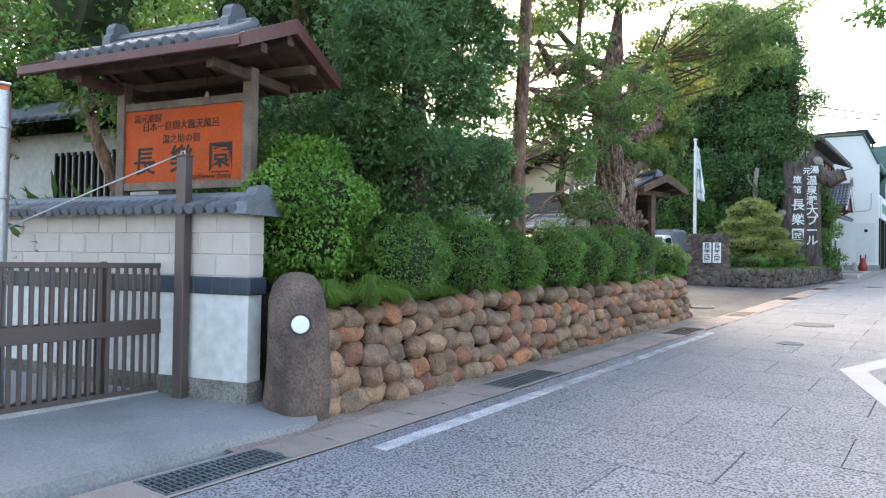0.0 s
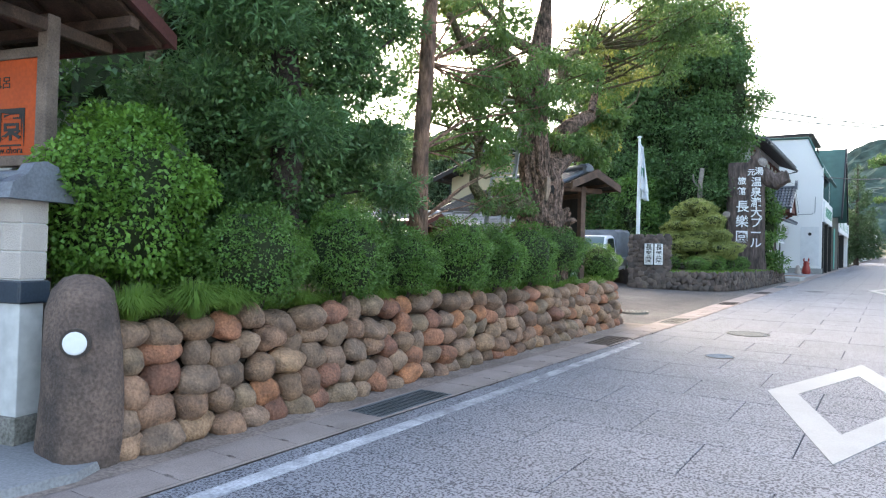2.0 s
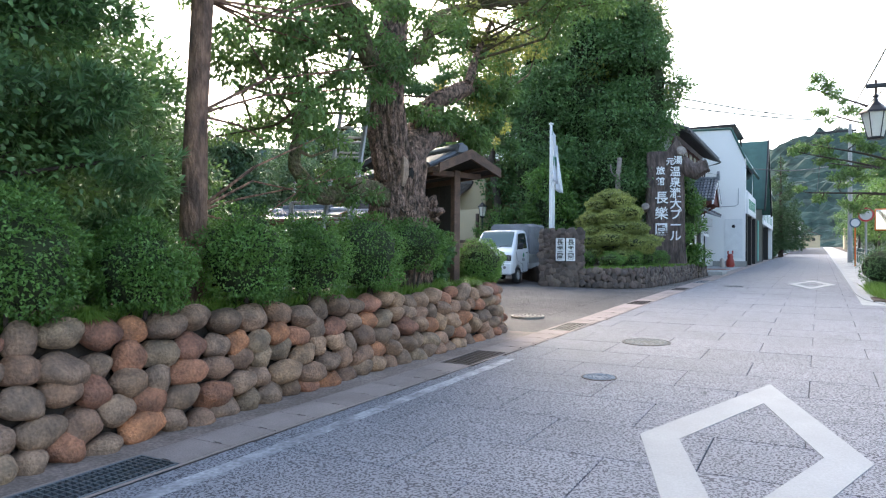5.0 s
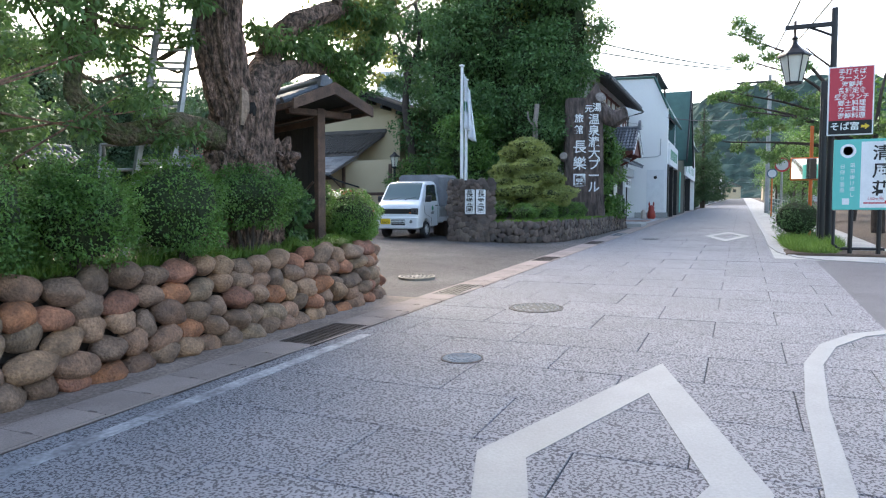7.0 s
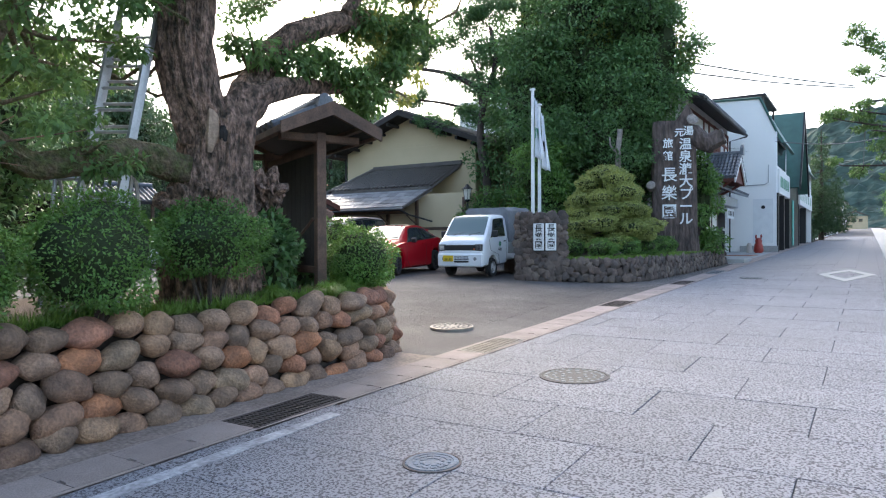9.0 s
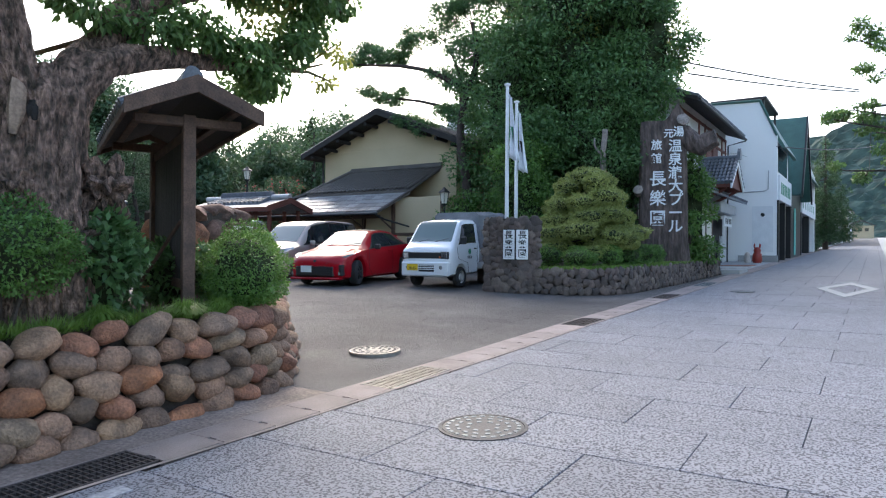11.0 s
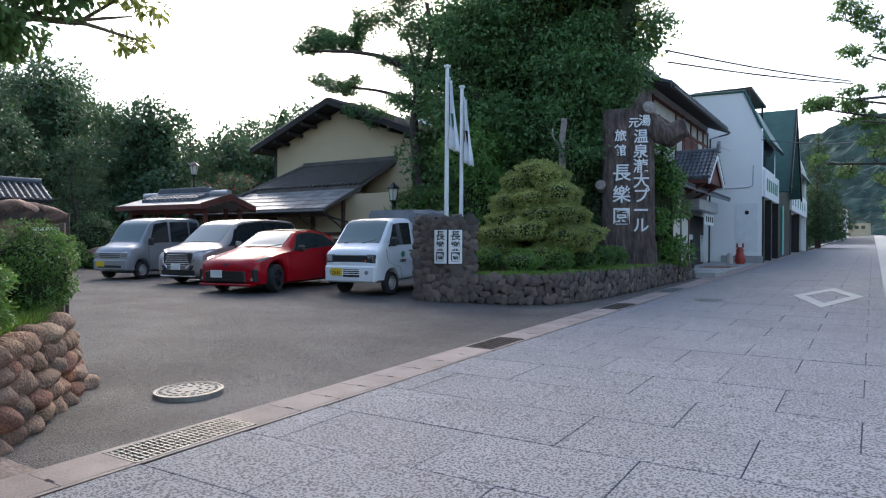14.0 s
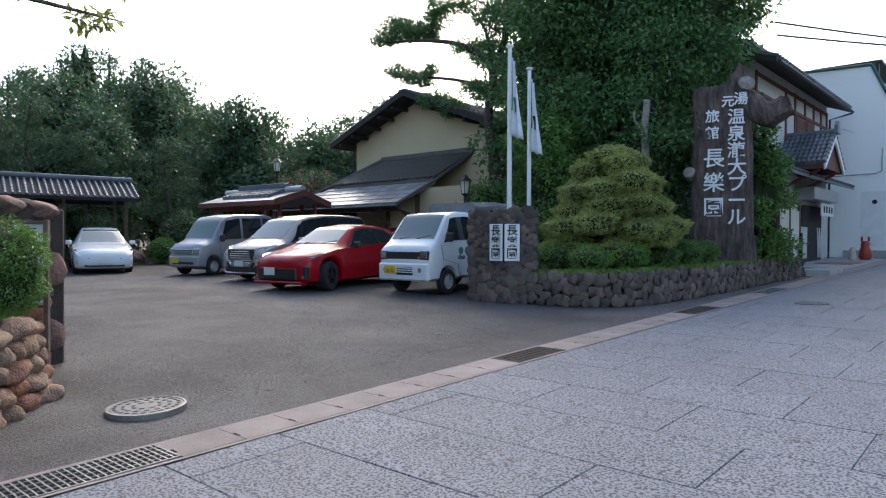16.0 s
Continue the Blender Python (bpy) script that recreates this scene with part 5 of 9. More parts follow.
# dark podocarp mass by the entrance
po = thing("podocarp_tree", "dense dark evergreen podocarp with narrow tufted leaves", "tree", m=pose(-5.75, 6.75, 1.05))
tk = MB()
src = limb(tk, [(0, 0, -0.1), (0.05, 0.0, 1.2), (-0.05, 0.08, 2.6), (0.1, 0.0, 4.2), (0.1, 0.1, 6.4)], 0.24, 0.09, 12, 0.2, 20)
part("trunk", tk, M_BARKD, po, smooth=True)
pc = [(0.0, 0.1, 1.7, 1.0, 1.2, 0.7), (0.25, -0.1, 2.6, 1.1, 1.2, 0.7), (0.1, 0.3, 3.5, 1.2, 1.3, 0.7), (0.0, 0.0, 4.5, 1.3, 1.4, 0.8), (0.1, 0.2, 5.5, 1.3, 1.4, 0.8), (-0.8, -0.8, 4.6, 1.0, 1.0, 0.7), (0.2, -0.9, 3.2, 0.8, 0.8, 0.5),
      (0.2, 1.0, 2.3, 0.75, 0.8, 0.6), (0.2, 1.1, 1.2, 0.7, 0.8, 0.5), (-0.2, -0.4, 6.4, 1.3, 1.4, 0.7),
      (0.1, 1.3, 3.6, 0.7, 0.8, 0.7), (0.1, 1.3, 4.7, 0.8, 0.9, 0.8), (0.0, 1.2, 5.8, 0.9, 0.9, 0.8)]
ps = scatter(pc, 7, 0.8, 9)
tw = MB()
twigs(tw, src, ps[::2], 0.03, 5)
part("branchwork", tw, M_BARKD, po)
tufts(po, ps, 6400, 12, 0.15, 0.017, L_PODO, 0.45, 0.35)
crown(po, pc + ps, 60000, 0.075, 0.034, L_DARK, shell=0.3, name="inner_crown")
pt = thing("camellia_tree", "rounded dark camellia with small glossy leaves", "tree", m=pose(-6.75, 6.25, 1.05))
tk = MB()
src = limb(tk, [(0, 0, -0.1), (0.1, -0.05, 0.8), (0.05, 0.1, 1.6)], 0.10, 0.05, 8, 0.2, 21)
part("trunk", tk, M_BARKD, pt, smooth=True)
cc = [(0.1, 0.0, 1.7, 1.0, 0.95, 0.6), (0.3, 0.4, 1.2, 0.9, 0.8, 0.5), (0.0, 0.1, 2.2, 0.8, 0.8, 0.4)]
cs = cc + scatter(cc, 8, 0.8, 2)
tw = MB()
twigs(tw, src, cs, 0.02, 6)
part("branchwork", tw, M_BARKD, pt)
# Dark lump paints the shade inside the camellia's leaves.
part("inner_shade", MB().blob((0.1, 0.1, 1.6), (0.65, 0.6, 0.5), 5, 0.4, 1.5, 2), M_CORE, pt)
crown(pt, cs, 21000, 0.07, 0.034, L_DARK, shell=0.55)

# roofed notice board by the yard entrance
NB = math.degrees(math.atan2(0.45, -0.9))
nb = thing("roofed_noticeboard", "dark weathered board between posts under a small roof", "notice board", m=pose(-5.28, 14.35, 1.15, 0, 0, NB))
for x, r in ((0.0, 0.06), (2.1, 0.07)):
    part("post", MB().box(x - r, -r, -0.2, x + r, r, 1.98, 0.008), M_WOOD, nb, "weathered square post")
for i in range(11):
    part("plank", MB().box(0.10 + 0.178 * i, -0.02, 0.35, 0.274 + 0.178 * i, 0.025, 1.75, 0.004), M_WOODD, nb)
for z in (0.28, 1.75):
    part("rail", MB().box(0.06, -0.04, z, 2.03, 0.04, z + 0.09, 0.006), M_WOOD, nb)
RZ, EZ, HH, A0, A1 = 2.20, 1.93, 0.60, -0.42, 2.8
# The deck's near-black colour paints shade on the roof's underside.
nroof = part("roof", MB().loft([[(A0, -HH, EZ), (A0, 0, RZ), (A0, HH, EZ), (A0, HH, EZ + 0.05), (A0, 0, RZ + 0.06), (A0, -HH, EZ + 0.05)],
                                [(A1, -HH, EZ), (A1, 0, RZ), (A1, HH, EZ), (A1, HH, EZ + 0.05), (A1, 0, RZ + 0.06), (A1, -HH, EZ + 0.05)]]), M_WOODD, nb, "dark timber roof deck")
for s in (-1, 1):
    for xe in (A0, A1):
        b_ = MB()
        b_.loft([[(xe - 0.025, s * (HH + 0.02), EZ - 0.06), (xe + 0.025, s * (HH + 0.02), EZ - 0.06), (xe + 0.025, s * (HH + 0.02), EZ + 0.08), (xe - 0.025, s * (HH + 0.02), EZ + 0.08)],
                 [(xe - 0.025, 0, RZ - 0.07), (xe + 0.025, 0, RZ - 0.07), (xe + 0.025, 0, RZ + 0.09), (xe - 0.025, 0, RZ + 0.09)]])
        part("barge_board", b_, M_WOOD, nb, "weathered barge board")
    part("eave_board", MB().box(A0, s * HH - 0.02, EZ - 0.03, A1, s * HH + 0.02, EZ + 0.05, 0.006), M_WOOD, nb)
    part("purlin", MB().box(A0 + 0.05, s * 0.4 - 0.04, EZ + 0.06, A1 - 0.05, s * 0.4 + 0.04, EZ + 0.14, 0.006), M_WOOD, nb)
for x in (0.0, 2.1):
    part("bracket_beam", MB().box(x - 0.05, -0.5, 1.87, x + 0.05, 0.5, 1.96, 0.01), M_WOOD, nb)
nt_ = MB().tube([(0, -HH - 0.03, EZ + 0.085), (0, 0, RZ + 0.095), (0, HH + 0.03, EZ + 0.085)], 0.05, 8).mesh("roof_tile", True)
nt_.materials.append(M_KAWARA)
for i in range(15):
    part("roof_tile", nt_, None, nroof, m=pose(A0 + 0.3 + 0.19 * i, 0, 0))
part("ridge_roll", MB().tube([(A0 + 0.25, 0, RZ + 0.16), (A1 - 0.2, 0, RZ + 0.16)], 0.075, 12), M_KAWARA, nroof, smooth=True)
part("ridge_end", MB().prism([(-0.11, 0), (0.11, 0), (0.08, 0.11), (0.0, 0.15), (-0.08, 0.11)], -0.05, 0.05, m=Matrix(((0, 0, 1, A0 + 0.25), (1, 0, 0, 0), (0, 1, 0, RZ + 0.06), (0, 0, 0, 1)))), M_KAWARA, nroof)
part("brace", MB().tube([(0.1, 0.05, 0.95), (0.75, 0.35, 0.3)], 0.02, 6), M_WOOD, nb)

# framed white board and red stone pillar at the yard entrance
kb = thing("standing_board", "white lettered board in a brown wooden frame", "signboard", m=pose(-7.3, 16.78, gz(-7.28, 17), 0, 0, 50))
part("panel", MB().box(-0.15, -0.015, 0.75, 0.15, 0.015, 1.60, 0.004), M_WHITE, kb)
for x in (-0.17, 0.17):
    part("stile", MB().box(x - 0.025, -0.03, 0.0, x + 0.025, 0.03, 1.65, 0.006), M_WOODP, kb)
for z in (0.72, 1.62):
    part("rail", MB().box(-0.17, -0.028, z - 0.02, 0.17, 0.028, z + 0.02, 0.006), M_WOODP, kb)
upright_text(kb, "長樂園", 0.20, 0.25, 0.0, 1.46, -0.017, M_INK)
rp1 = setting("stone_gate_pillar", MB().box(-0.42, -0.62, 0.3, 0.42, 0.68, 2.36, 0.03), M_MORTAR, "short gate pillar of large reddish-brown stones", "pillar", m=pose(-7.95, 16.52, 0, 0, 0, 8))
big = stone_meshes([M_REDROCK, M_STONES[5], M_REDROCK, M_STONES[2]], 8, 2, 77)
rng = np.random.default_rng(8)
for side, (ox, oy), (tx, ty), half_w in ((0, (0.42, 0), (0, 1), 0.64), (1, (0, -0.62), (1, 0), 0.38)):
    for r in range(5):
        u = -half_w + 0.16 + 0.14 * (r % 2)
        while u < half_w:
            m = Matrix.Translation((ox + tx * u, oy + ty * u, 0.60 + 0.36 * r + rng.normal() * 0.03)) @ Matrix.Rotation(0 if side == 0 else -math.pi / 2, 4, "Z") @ Matrix.Rotation(rng.normal() * 0.4, 4, "X") \
                @ Matrix.Diagonal((0.10, 0.23 * rng.uniform(0.85, 1.1), 0.21, 1))
            part("stone", big[rng.integers(8)], None, rp1, m=m)
            u += 0.39
for k, (cx, cy) in enumerate(((0.1, -0.4), (0.12, 0.02), (0.1, 0.42))):
    part("capstone", MB().blob((cx, cy, 2.33), (0.42, 0.26, 0.14), 90 + k, 0.5, 1.2, 3), M_REDROCK, rp1, smooth=True)


# parked vehicles: a body drawn through cross-sections, front towards -y
def eased(st, soft=0.07):
    """The sections drawn out finely, with their bends rounded."""
    ys = np.array([s[0] for s in st])
    fine = np.arange(ys[0], ys[-1] + 0.001, 0.02)
    k = max(1, int(soft / 0.02))
    cols = []
    for c in range(1, 6):
        v = np.interp(fine, ys, [s[c] for s in st])
        p = np.pad(v, k, mode="edge")
        v2 = np.convolve(p, np.ones(2 * k + 1) / (2 * k + 1), "valid")
        blend = np.clip(np.minimum(fine - ys[0], ys[-1] - fine) / 0.2, 0, 1)
        cols.append(v * (1 - blend) + v2 * blend)
    return [(float(y), *[float(c[i]) for c in cols]) for i, y in enumerate(fine)]


def opened(st, spots, r):
    """The sections with wheel arches cut up into the sides."""
    ys = [s[0] for s in st]
    out = []
    extra = [yw + s * (r - e) for yw in spots for s in (-1, 1) for e in (0.0, 0.002, 0.01)]
    for y in sorted(ys[::2] + [ys[-1]] + extra):
        row = [float(np.interp(y, ys, [s[c] for s in st])) for c in range(1, 6)]
        for yw in spots:
            d = abs(y - yw)
            if d < r - 0.001:
                row[0] = max(row[0], r / 1.13 + math.sqrt(r * r - d * d))
        out.append((y, *row))
    return out


class Shape:
    def __init__(self, st):
        self.st = st

    def at(self, y):
        ys = [s[0] for s in self.st]
        return [float(np.interp(y, ys, [s[k] for s in self.st])) for k in range(1, 6)]

    def side(self, y, f, sgn, out=0.0):
        zb, zs, ws, zt, wt = self.at(y)
        x = ws * 0.975 + (wt - ws * 0.975) * f
        z = zs + (zt - 0.05 - zs) * f
        return (sgn * (x + out), y, z)

    def top(self, y, u, out=0.0):
        zb, zs, ws, zt, wt = self.at(y)
        return (u * wt * 0.96, y, zt + 0.012 * (1 - u * u) - 0.012 * abs(u) ** 3 + out)


def body_rings(st):
    rings = []
    for y, zb, zs, ws, zt, wt in st:
        half = [(ws * 0.86, zb), (ws * 0.97, zb + 0.05), (ws, zb + (zs - zb) * 0.45), (ws * 0.995, zb + (zs - zb) * 0.8), (ws * 0.975, zs), (wt, zt - 0.05), (wt * 0.93, zt - 0.012), (wt * 0.5, zt + 0.006)]
        rings.append([(x, y, z) for x, z in half] + [(-x, y, z) for x, z in reversed(half)])
    return rings


def wheel_set(t, spots, r, w, rim, spokes=5):
    for x, y, turn in spots:
        s = 1 if x > 0 else -1
        m = pose(x, y, r, 0, 90 * s, turn if s > 0 else turn)
        tyre = part("tyre", MB().lathe([(r * 0.62, -w / 2), (r * 0.93, -w / 2), (r, -w / 3), (r, w / 3), (r * 0.93, w / 2), (r * 0.62, w / 2), (r * 0.60, w / 2 - 0.09)], 26), M_TYRE, t, smooth=False, m=m)
        part("rim", MB().lathe([(r * 0.62, -w / 2), (r * 0.64, w / 2 - 0.01), (r * 0.58, w / 2 - 0.012), (r * 0.55, w / 2 - 0.045), (r * 0.53, w / 2 - 0.05)], 26), rim, tyre, smooth=False)
        # On spoked wheels a black face paints the dark gaps behind the spokes.
        part("hub", MB().lathe([(r * 0.52, w / 2 - 0.05), (r * 0.36, w / 2 - (0.012 if not spokes else 0.05)), (r * 0.24, w / 2 - 0.03), (r * 0.2, w / 2 - 0.006), (r * 0.02, w / 2)], 26), rim if not spokes else M_BLACK, tyre)
        if not spokes:
            for k in range(10):
                # Black discs on the solid hub paint the shade in its vent holes.
                part("vent_hole", MB().lathe([(r * 0.055, -0.004), (r * 0.055, 0.004), (r * 0.03, 0.005)], 8), M_BLACK, tyre, m=pose(r * 0.44 * math.cos(k * 0.628), r * 0.44 * math.sin(k * 0.628), w / 2 - 0.026))
        if spokes:
            for k in range(spokes):
                part("spoke", MB().box(r * 0.14, -0.022, w / 2 - 0.04, r * 0.58, 0.022, w / 2 - 0.012, 0.006), rim, tyre, m=pose(0, 0, 0, 0, 0, 360 * k / spokes))


def panel(t, name, pts, material, label=""):
    """A thin sheet through a grid of points."""
    n = len(pts[0])
    mb = MB()
    mb.add([p for row in pts for p in row], [(i * n + j, i * n + j + 1, (i + 1) * n + j + 1, (i + 1) * n + j) for i in range(len(pts) - 1) for j in range(n - 1)])
    return part(name, mb, material, t, label, smooth=True)


def vehicle(name, label, m, st, paint, windscreen, side_windows, wheels, r, wtyre, rim, spokes=5, rear=None, band=None):
    t = thing(name, label, "car", m=m, group="parked vehicles")
    st = eased(st)
    sh = Shape(st)
    spots = sorted({y for x, y, turn in wheels})
    part("body", MB().loft(body_rings(opened(st, spots, r * 1.13))), paint, t, smooth=True)
    if windscreen:
        y0, y1 = windscreen
        panel(t, "windscreen", [[sh.top(y0 + (y1 - y0) * i / 14, u, 0.010) for u in (-0.93, -0.7, -0.4, 0, 0.4, 0.7, 0.93)] for i in range(15)], M_WSHIELD, "pale reflecting windscreen")
    if rear:
        y0, y1 = rear
        panel(t, "rear_window", [[sh.top(y0 + (y1 - y0) * i / 3, u, 0.012) for u in (-0.9, -0.5, 0, 0.5, 0.9)] for i in range(4)], M_GLASS)
    for sgn in (-1, 1):
        if band:
            a0, a1, b1, b0 = band
            rows = []
            for f in (0.04, 0.3, 0.6, 0.95):
                ya, yb = a0 + (a1 - a0) * f, b0 + (b1 - b0) * f
                rows.append([sh.side(ya + (yb - ya) * i / 24, f, sgn, 0.005) for i in range(25)])
            panel(t, "window_surround", rows, M_BLACK)
        for a0, a1, b1, b0 in side_windows:
            rows = []
            for f in (0.10, 0.35, 0.65, 0.90):
                ya, yb = a0 + (a1 - a0) * f, b0 + (b1 - b0) * f
                rows.append([sh.side(ya + (yb - ya) * i / 12, f, sgn, 0.012) for i in range(13)])
            panel(t, "side_window", rows, M_GLASS)
    for y in spots:
        ws = sh.at(y)[2] - wtyre - 0.05
        part("wheel_well", MB().box(-ws, y - r * 1.1, sh.at(y)[0], ws, y + r * 1.1, r * 2.1, 0.02), M_TRIM, t)
    wheels = [((1 if x > 0 else -1) * (sh.at(y)[2] - 0.008 - wtyre / 2), y, turn) for x, y, turn in wheels]
    wheel_set(t, wheels, r, wtyre, rim, spokes)
    zb = min(s[1] for s in st)
    wu = sh.at(0.0)[2] * 0.66
    part("underbody", MB().box(-wu, st[0][0] + 0.25, zb - 0.03, wu, st[-1][0] - 0.25, zb + 0.2, 0.02), M_TRIM, t)
    return t, sh


def bit(t, name, material, x0, y0, z0, x1, y1, z1, b=0.01, label="", m=None):
    return part(name, MB().box(x0, y0, z0, x1, y1, z1, b), material, t, label, m=m)


def mirrors(t, x, y, z, material, s=0.09):
    for k in (-1, 1):
        part("wing_mirror", MB().box(k * x - 0.09, y - 0.05, z - s, k * x + 0.09, y + 0.05, z + s, 0.03), material, t)


def seam(t, pts, r=0.004):
    part("door_seam", MB().tube(pts, r, 4), M_TRIM, t)


def place(x, y, rz):
    return pose(x, y, gz(x, y) + 0.0, tilt(y), 0, rz)


# white kei truck
st = [(-1.70, 0.42, 0.62, 0.62, 0.70, 0.56), (-1.68, 0.33, 0.80, 0.70, 0.86, 0.66), (-1.64, 0.30, 0.96, 0.735, 1.02, 0.70), (-1.50, 0.30, 1.02, 0.738, 1.10, 0.70), (-1.36, 0.30, 1.06, 0.738, 1.22, 0.69), (-0.98, 0.30, 1.08, 0.738, 1.70, 0.635),
      (-0.80, 0.30, 1.08, 0.738, 1.76, 0.63), (-0.35, 0.30, 1.08, 0.738, 1.78, 0.63), (-0.12, 0.32, 1.08, 0.735, 1.76, 0.63), (-0.08, 0.40, 1.05, 0.72, 1.70, 0.61)]
tr, sh = vehicle("pickup_truck", "small white forward-cab pickup truck with grey tarpaulin bed", place(-9.48, 26.32, 2), st, M_CARWHITE, (-1.40, -0.95), [(-1.22, -0.86, -0.22, -0.22)],
                 [(0.64, -1.05, 0), (-0.64, -1.05, 0), (0.64, 0.85, 0), (-0.64, 0.85, 0)], 0.265, 0.15, M_RIM, 0)
bit(tr, "front_panel", M_TRIM, -0.52, -1.70, 0.76, 0.66, -1.655, 0.92, 0.012, "black strip between the headlamps")
for k in (-1, 1):
    bit(tr, "lamp_surround", M_TRIM, k * 0.58 - 0.125, -1.695, 0.74, k * 0.58 + 0.125, -1.62, 0.935, 0.02)
    bit(tr, "headlamp", M_HEADL, k * 0.58 - 0.10, -1.70, 0.76, k * 0.58 + 0.10, -1.635, 0.92, 0.02)
bit(tr, "indicator", M_ORPOST, 0.42, -1.705, 0.77, 0.48, -1.66, 0.82, 0.01)
bit(tr, "bumper", M_CARWHITE, -0.72, -1.735, 0.30, 0.72, -1.60, 0.68, 0.035)
bit(tr, "lower_grille", M_TRIM, -0.17, -1.742, 0.42, 0.30, -1.72, 0.60, 0.008)
for z in (0.485, 0.53, 0.575):
    bit(tr, "grille_bar", M_CARWHITE, -0.17, -1.750, z - 0.011, 0.30, -1.735, z + 0.008, 0.003)
for k in (-1, 1):
    part("fog_lamp", MB().lathe([(0.05, -0.01), (0.05, 0.01), (0.03, 0.016)], 16, m=pose(k * 0.5, -1.735, 0.53, 90)), M_HEADL, tr)
pl_ = bit(tr, "number_plate", M_PLATEY, -0.52, -1.752, 0.45, -0.19, -1.737, 0.62, 0.003, "yellow number plate")
part("digits", text_mesh("28-35", 0.10, 0.001), M_INK, pl_, m=pose(-0.355, -1.754, 0.51, 90))
mirrors(tr, 0.83, -1.12, 1.22, M_TRIM, 0.10)
for x in (-0.35, 0.15):
    part("wiper", MB().tube([(x, -1.42, 1.19), (x + 0.35, -1.33, 1.27)], 0.008, 5), M_TRIM, tr)
bed = bit(tr, "cargo_bed", M_GALV, -0.735, -0.02, 0.62, 0.735, 1.72, 0.98, 0.015, "grey steel drop-side bed")
tp = MB()
rr = []
for y in (0.0, 0.4, 0.85, 1.3, 1.70):
    d = 0.02 * math.sin(y * 9)
    rr.append([(-0.74, y, 0.95), (-0.735, y, 1.45), (-0.70 + d, y, 1.90 + d), (-0.6, y, 1.99 + d), (0.6, y, 1.99 + d), (0.70 - d, y, 1.90 + d), (0.735, y, 1.45), (0.74, y, 0.95)])
tp.loft(rr)
part("tarpaulin", tp, M_TARP, tr, "grey tarpaulin cover", smooth=False)
part("door_emblem", MB().lathe([(0.075, 0), (0.075, 0.004), (0.05, 0.006), (0.05, 0.003)], 24, m=pose(0.745, -0.62, 0.92, 0, 90, 0)), M_GREENLOGO, tr, "round green emblem")
part("lettering", text_mesh("長樂園", 0.09, 0.001), M_INK, tr, m=pose(0.742, -0.62, 0.76, 90, 0, 90))
for k in (-1, 1):
    s = k * 0.742
    seam(tr, [(s, -1.30, 1.05), (s, -1.22, 0.75), (s, -0.72, 0.62), (s, -0.68, 0.36), (s, -0.2, 0.36), (s, -0.18, 1.05)])
    bit(tr, "door_handle", M_TRIM, s - 0.01, -0.36, 0.98, s + 0.015, -0.22, 1.01, 0.006)

# red hatchback
st = [(-2.0, 0.30, 0.48, 0.55, 0.56, 0.45), (-1.95, 0.22, 0.60, 0.74, 0.70, 0.62), (-1.80, 0.18, 0.70, 0.85, 0.79, 0.72), (-1.45, 0.17, 0.82, 0.895, 0.87, 0.77), (-1.05, 0.17, 0.90, 0.90, 0.95, 0.78), (-0.80, 0.17, 0.92, 0.895, 1.03, 0.74),
      (-0.20, 0.17, 0.95, 0.89, 1.38, 0.60), (0.10, 0.17, 0.96, 0.89, 1.45, 0.57), (0.60, 0.17, 0.98, 0.895, 1.46, 0.55), (1.10, 0.18, 1.01, 0.905, 1.41, 0.53), (1.50, 0.20, 1.04, 0.90, 1.30, 0.52), (1.85, 0.26, 1.02, 0.84, 1.10, 0.58), (1.99, 0.40, 0.85, 0.72, 0.92, 0.60)]
rc, sh = vehicle("hatchback", "glossy red three-door sports hatchback with black trim", place(-12.15, 25.1, 8), st, M_CARRED, (-0.80, -0.12), [(-0.62, -0.05, 0.55, 0.55), (0.60, 0.60, 1.05, 1.42)],
                 [(0.80, -1.22, 14), (-0.80, -1.22, 14), (0.80, 1.34, 0), (-0.80, 1.34, 0)], 0.325, 0.225, M_RIMD, 7, rear=(1.45, 1.82), band=(-0.74, -0.10, 1.12, 1.55))
bit(rc, "grille", M_TRIM, -0.60, -2.015, 0.24, 0.60, -1.80, 0.53, 0.04, "wide black grille")
for i in range(5):
    bit(rc, "grille_bar", M_BLACK, -0.5, -2.022, 0.30 + 0.05 * i, 0.5, -2.0, 0.315 + 0.05 * i, 0.003)
bit(rc, "front_lip", M_CARRED, -0.76, -2.03, 0.17, 0.76, -1.80, 0.23, 0.02)
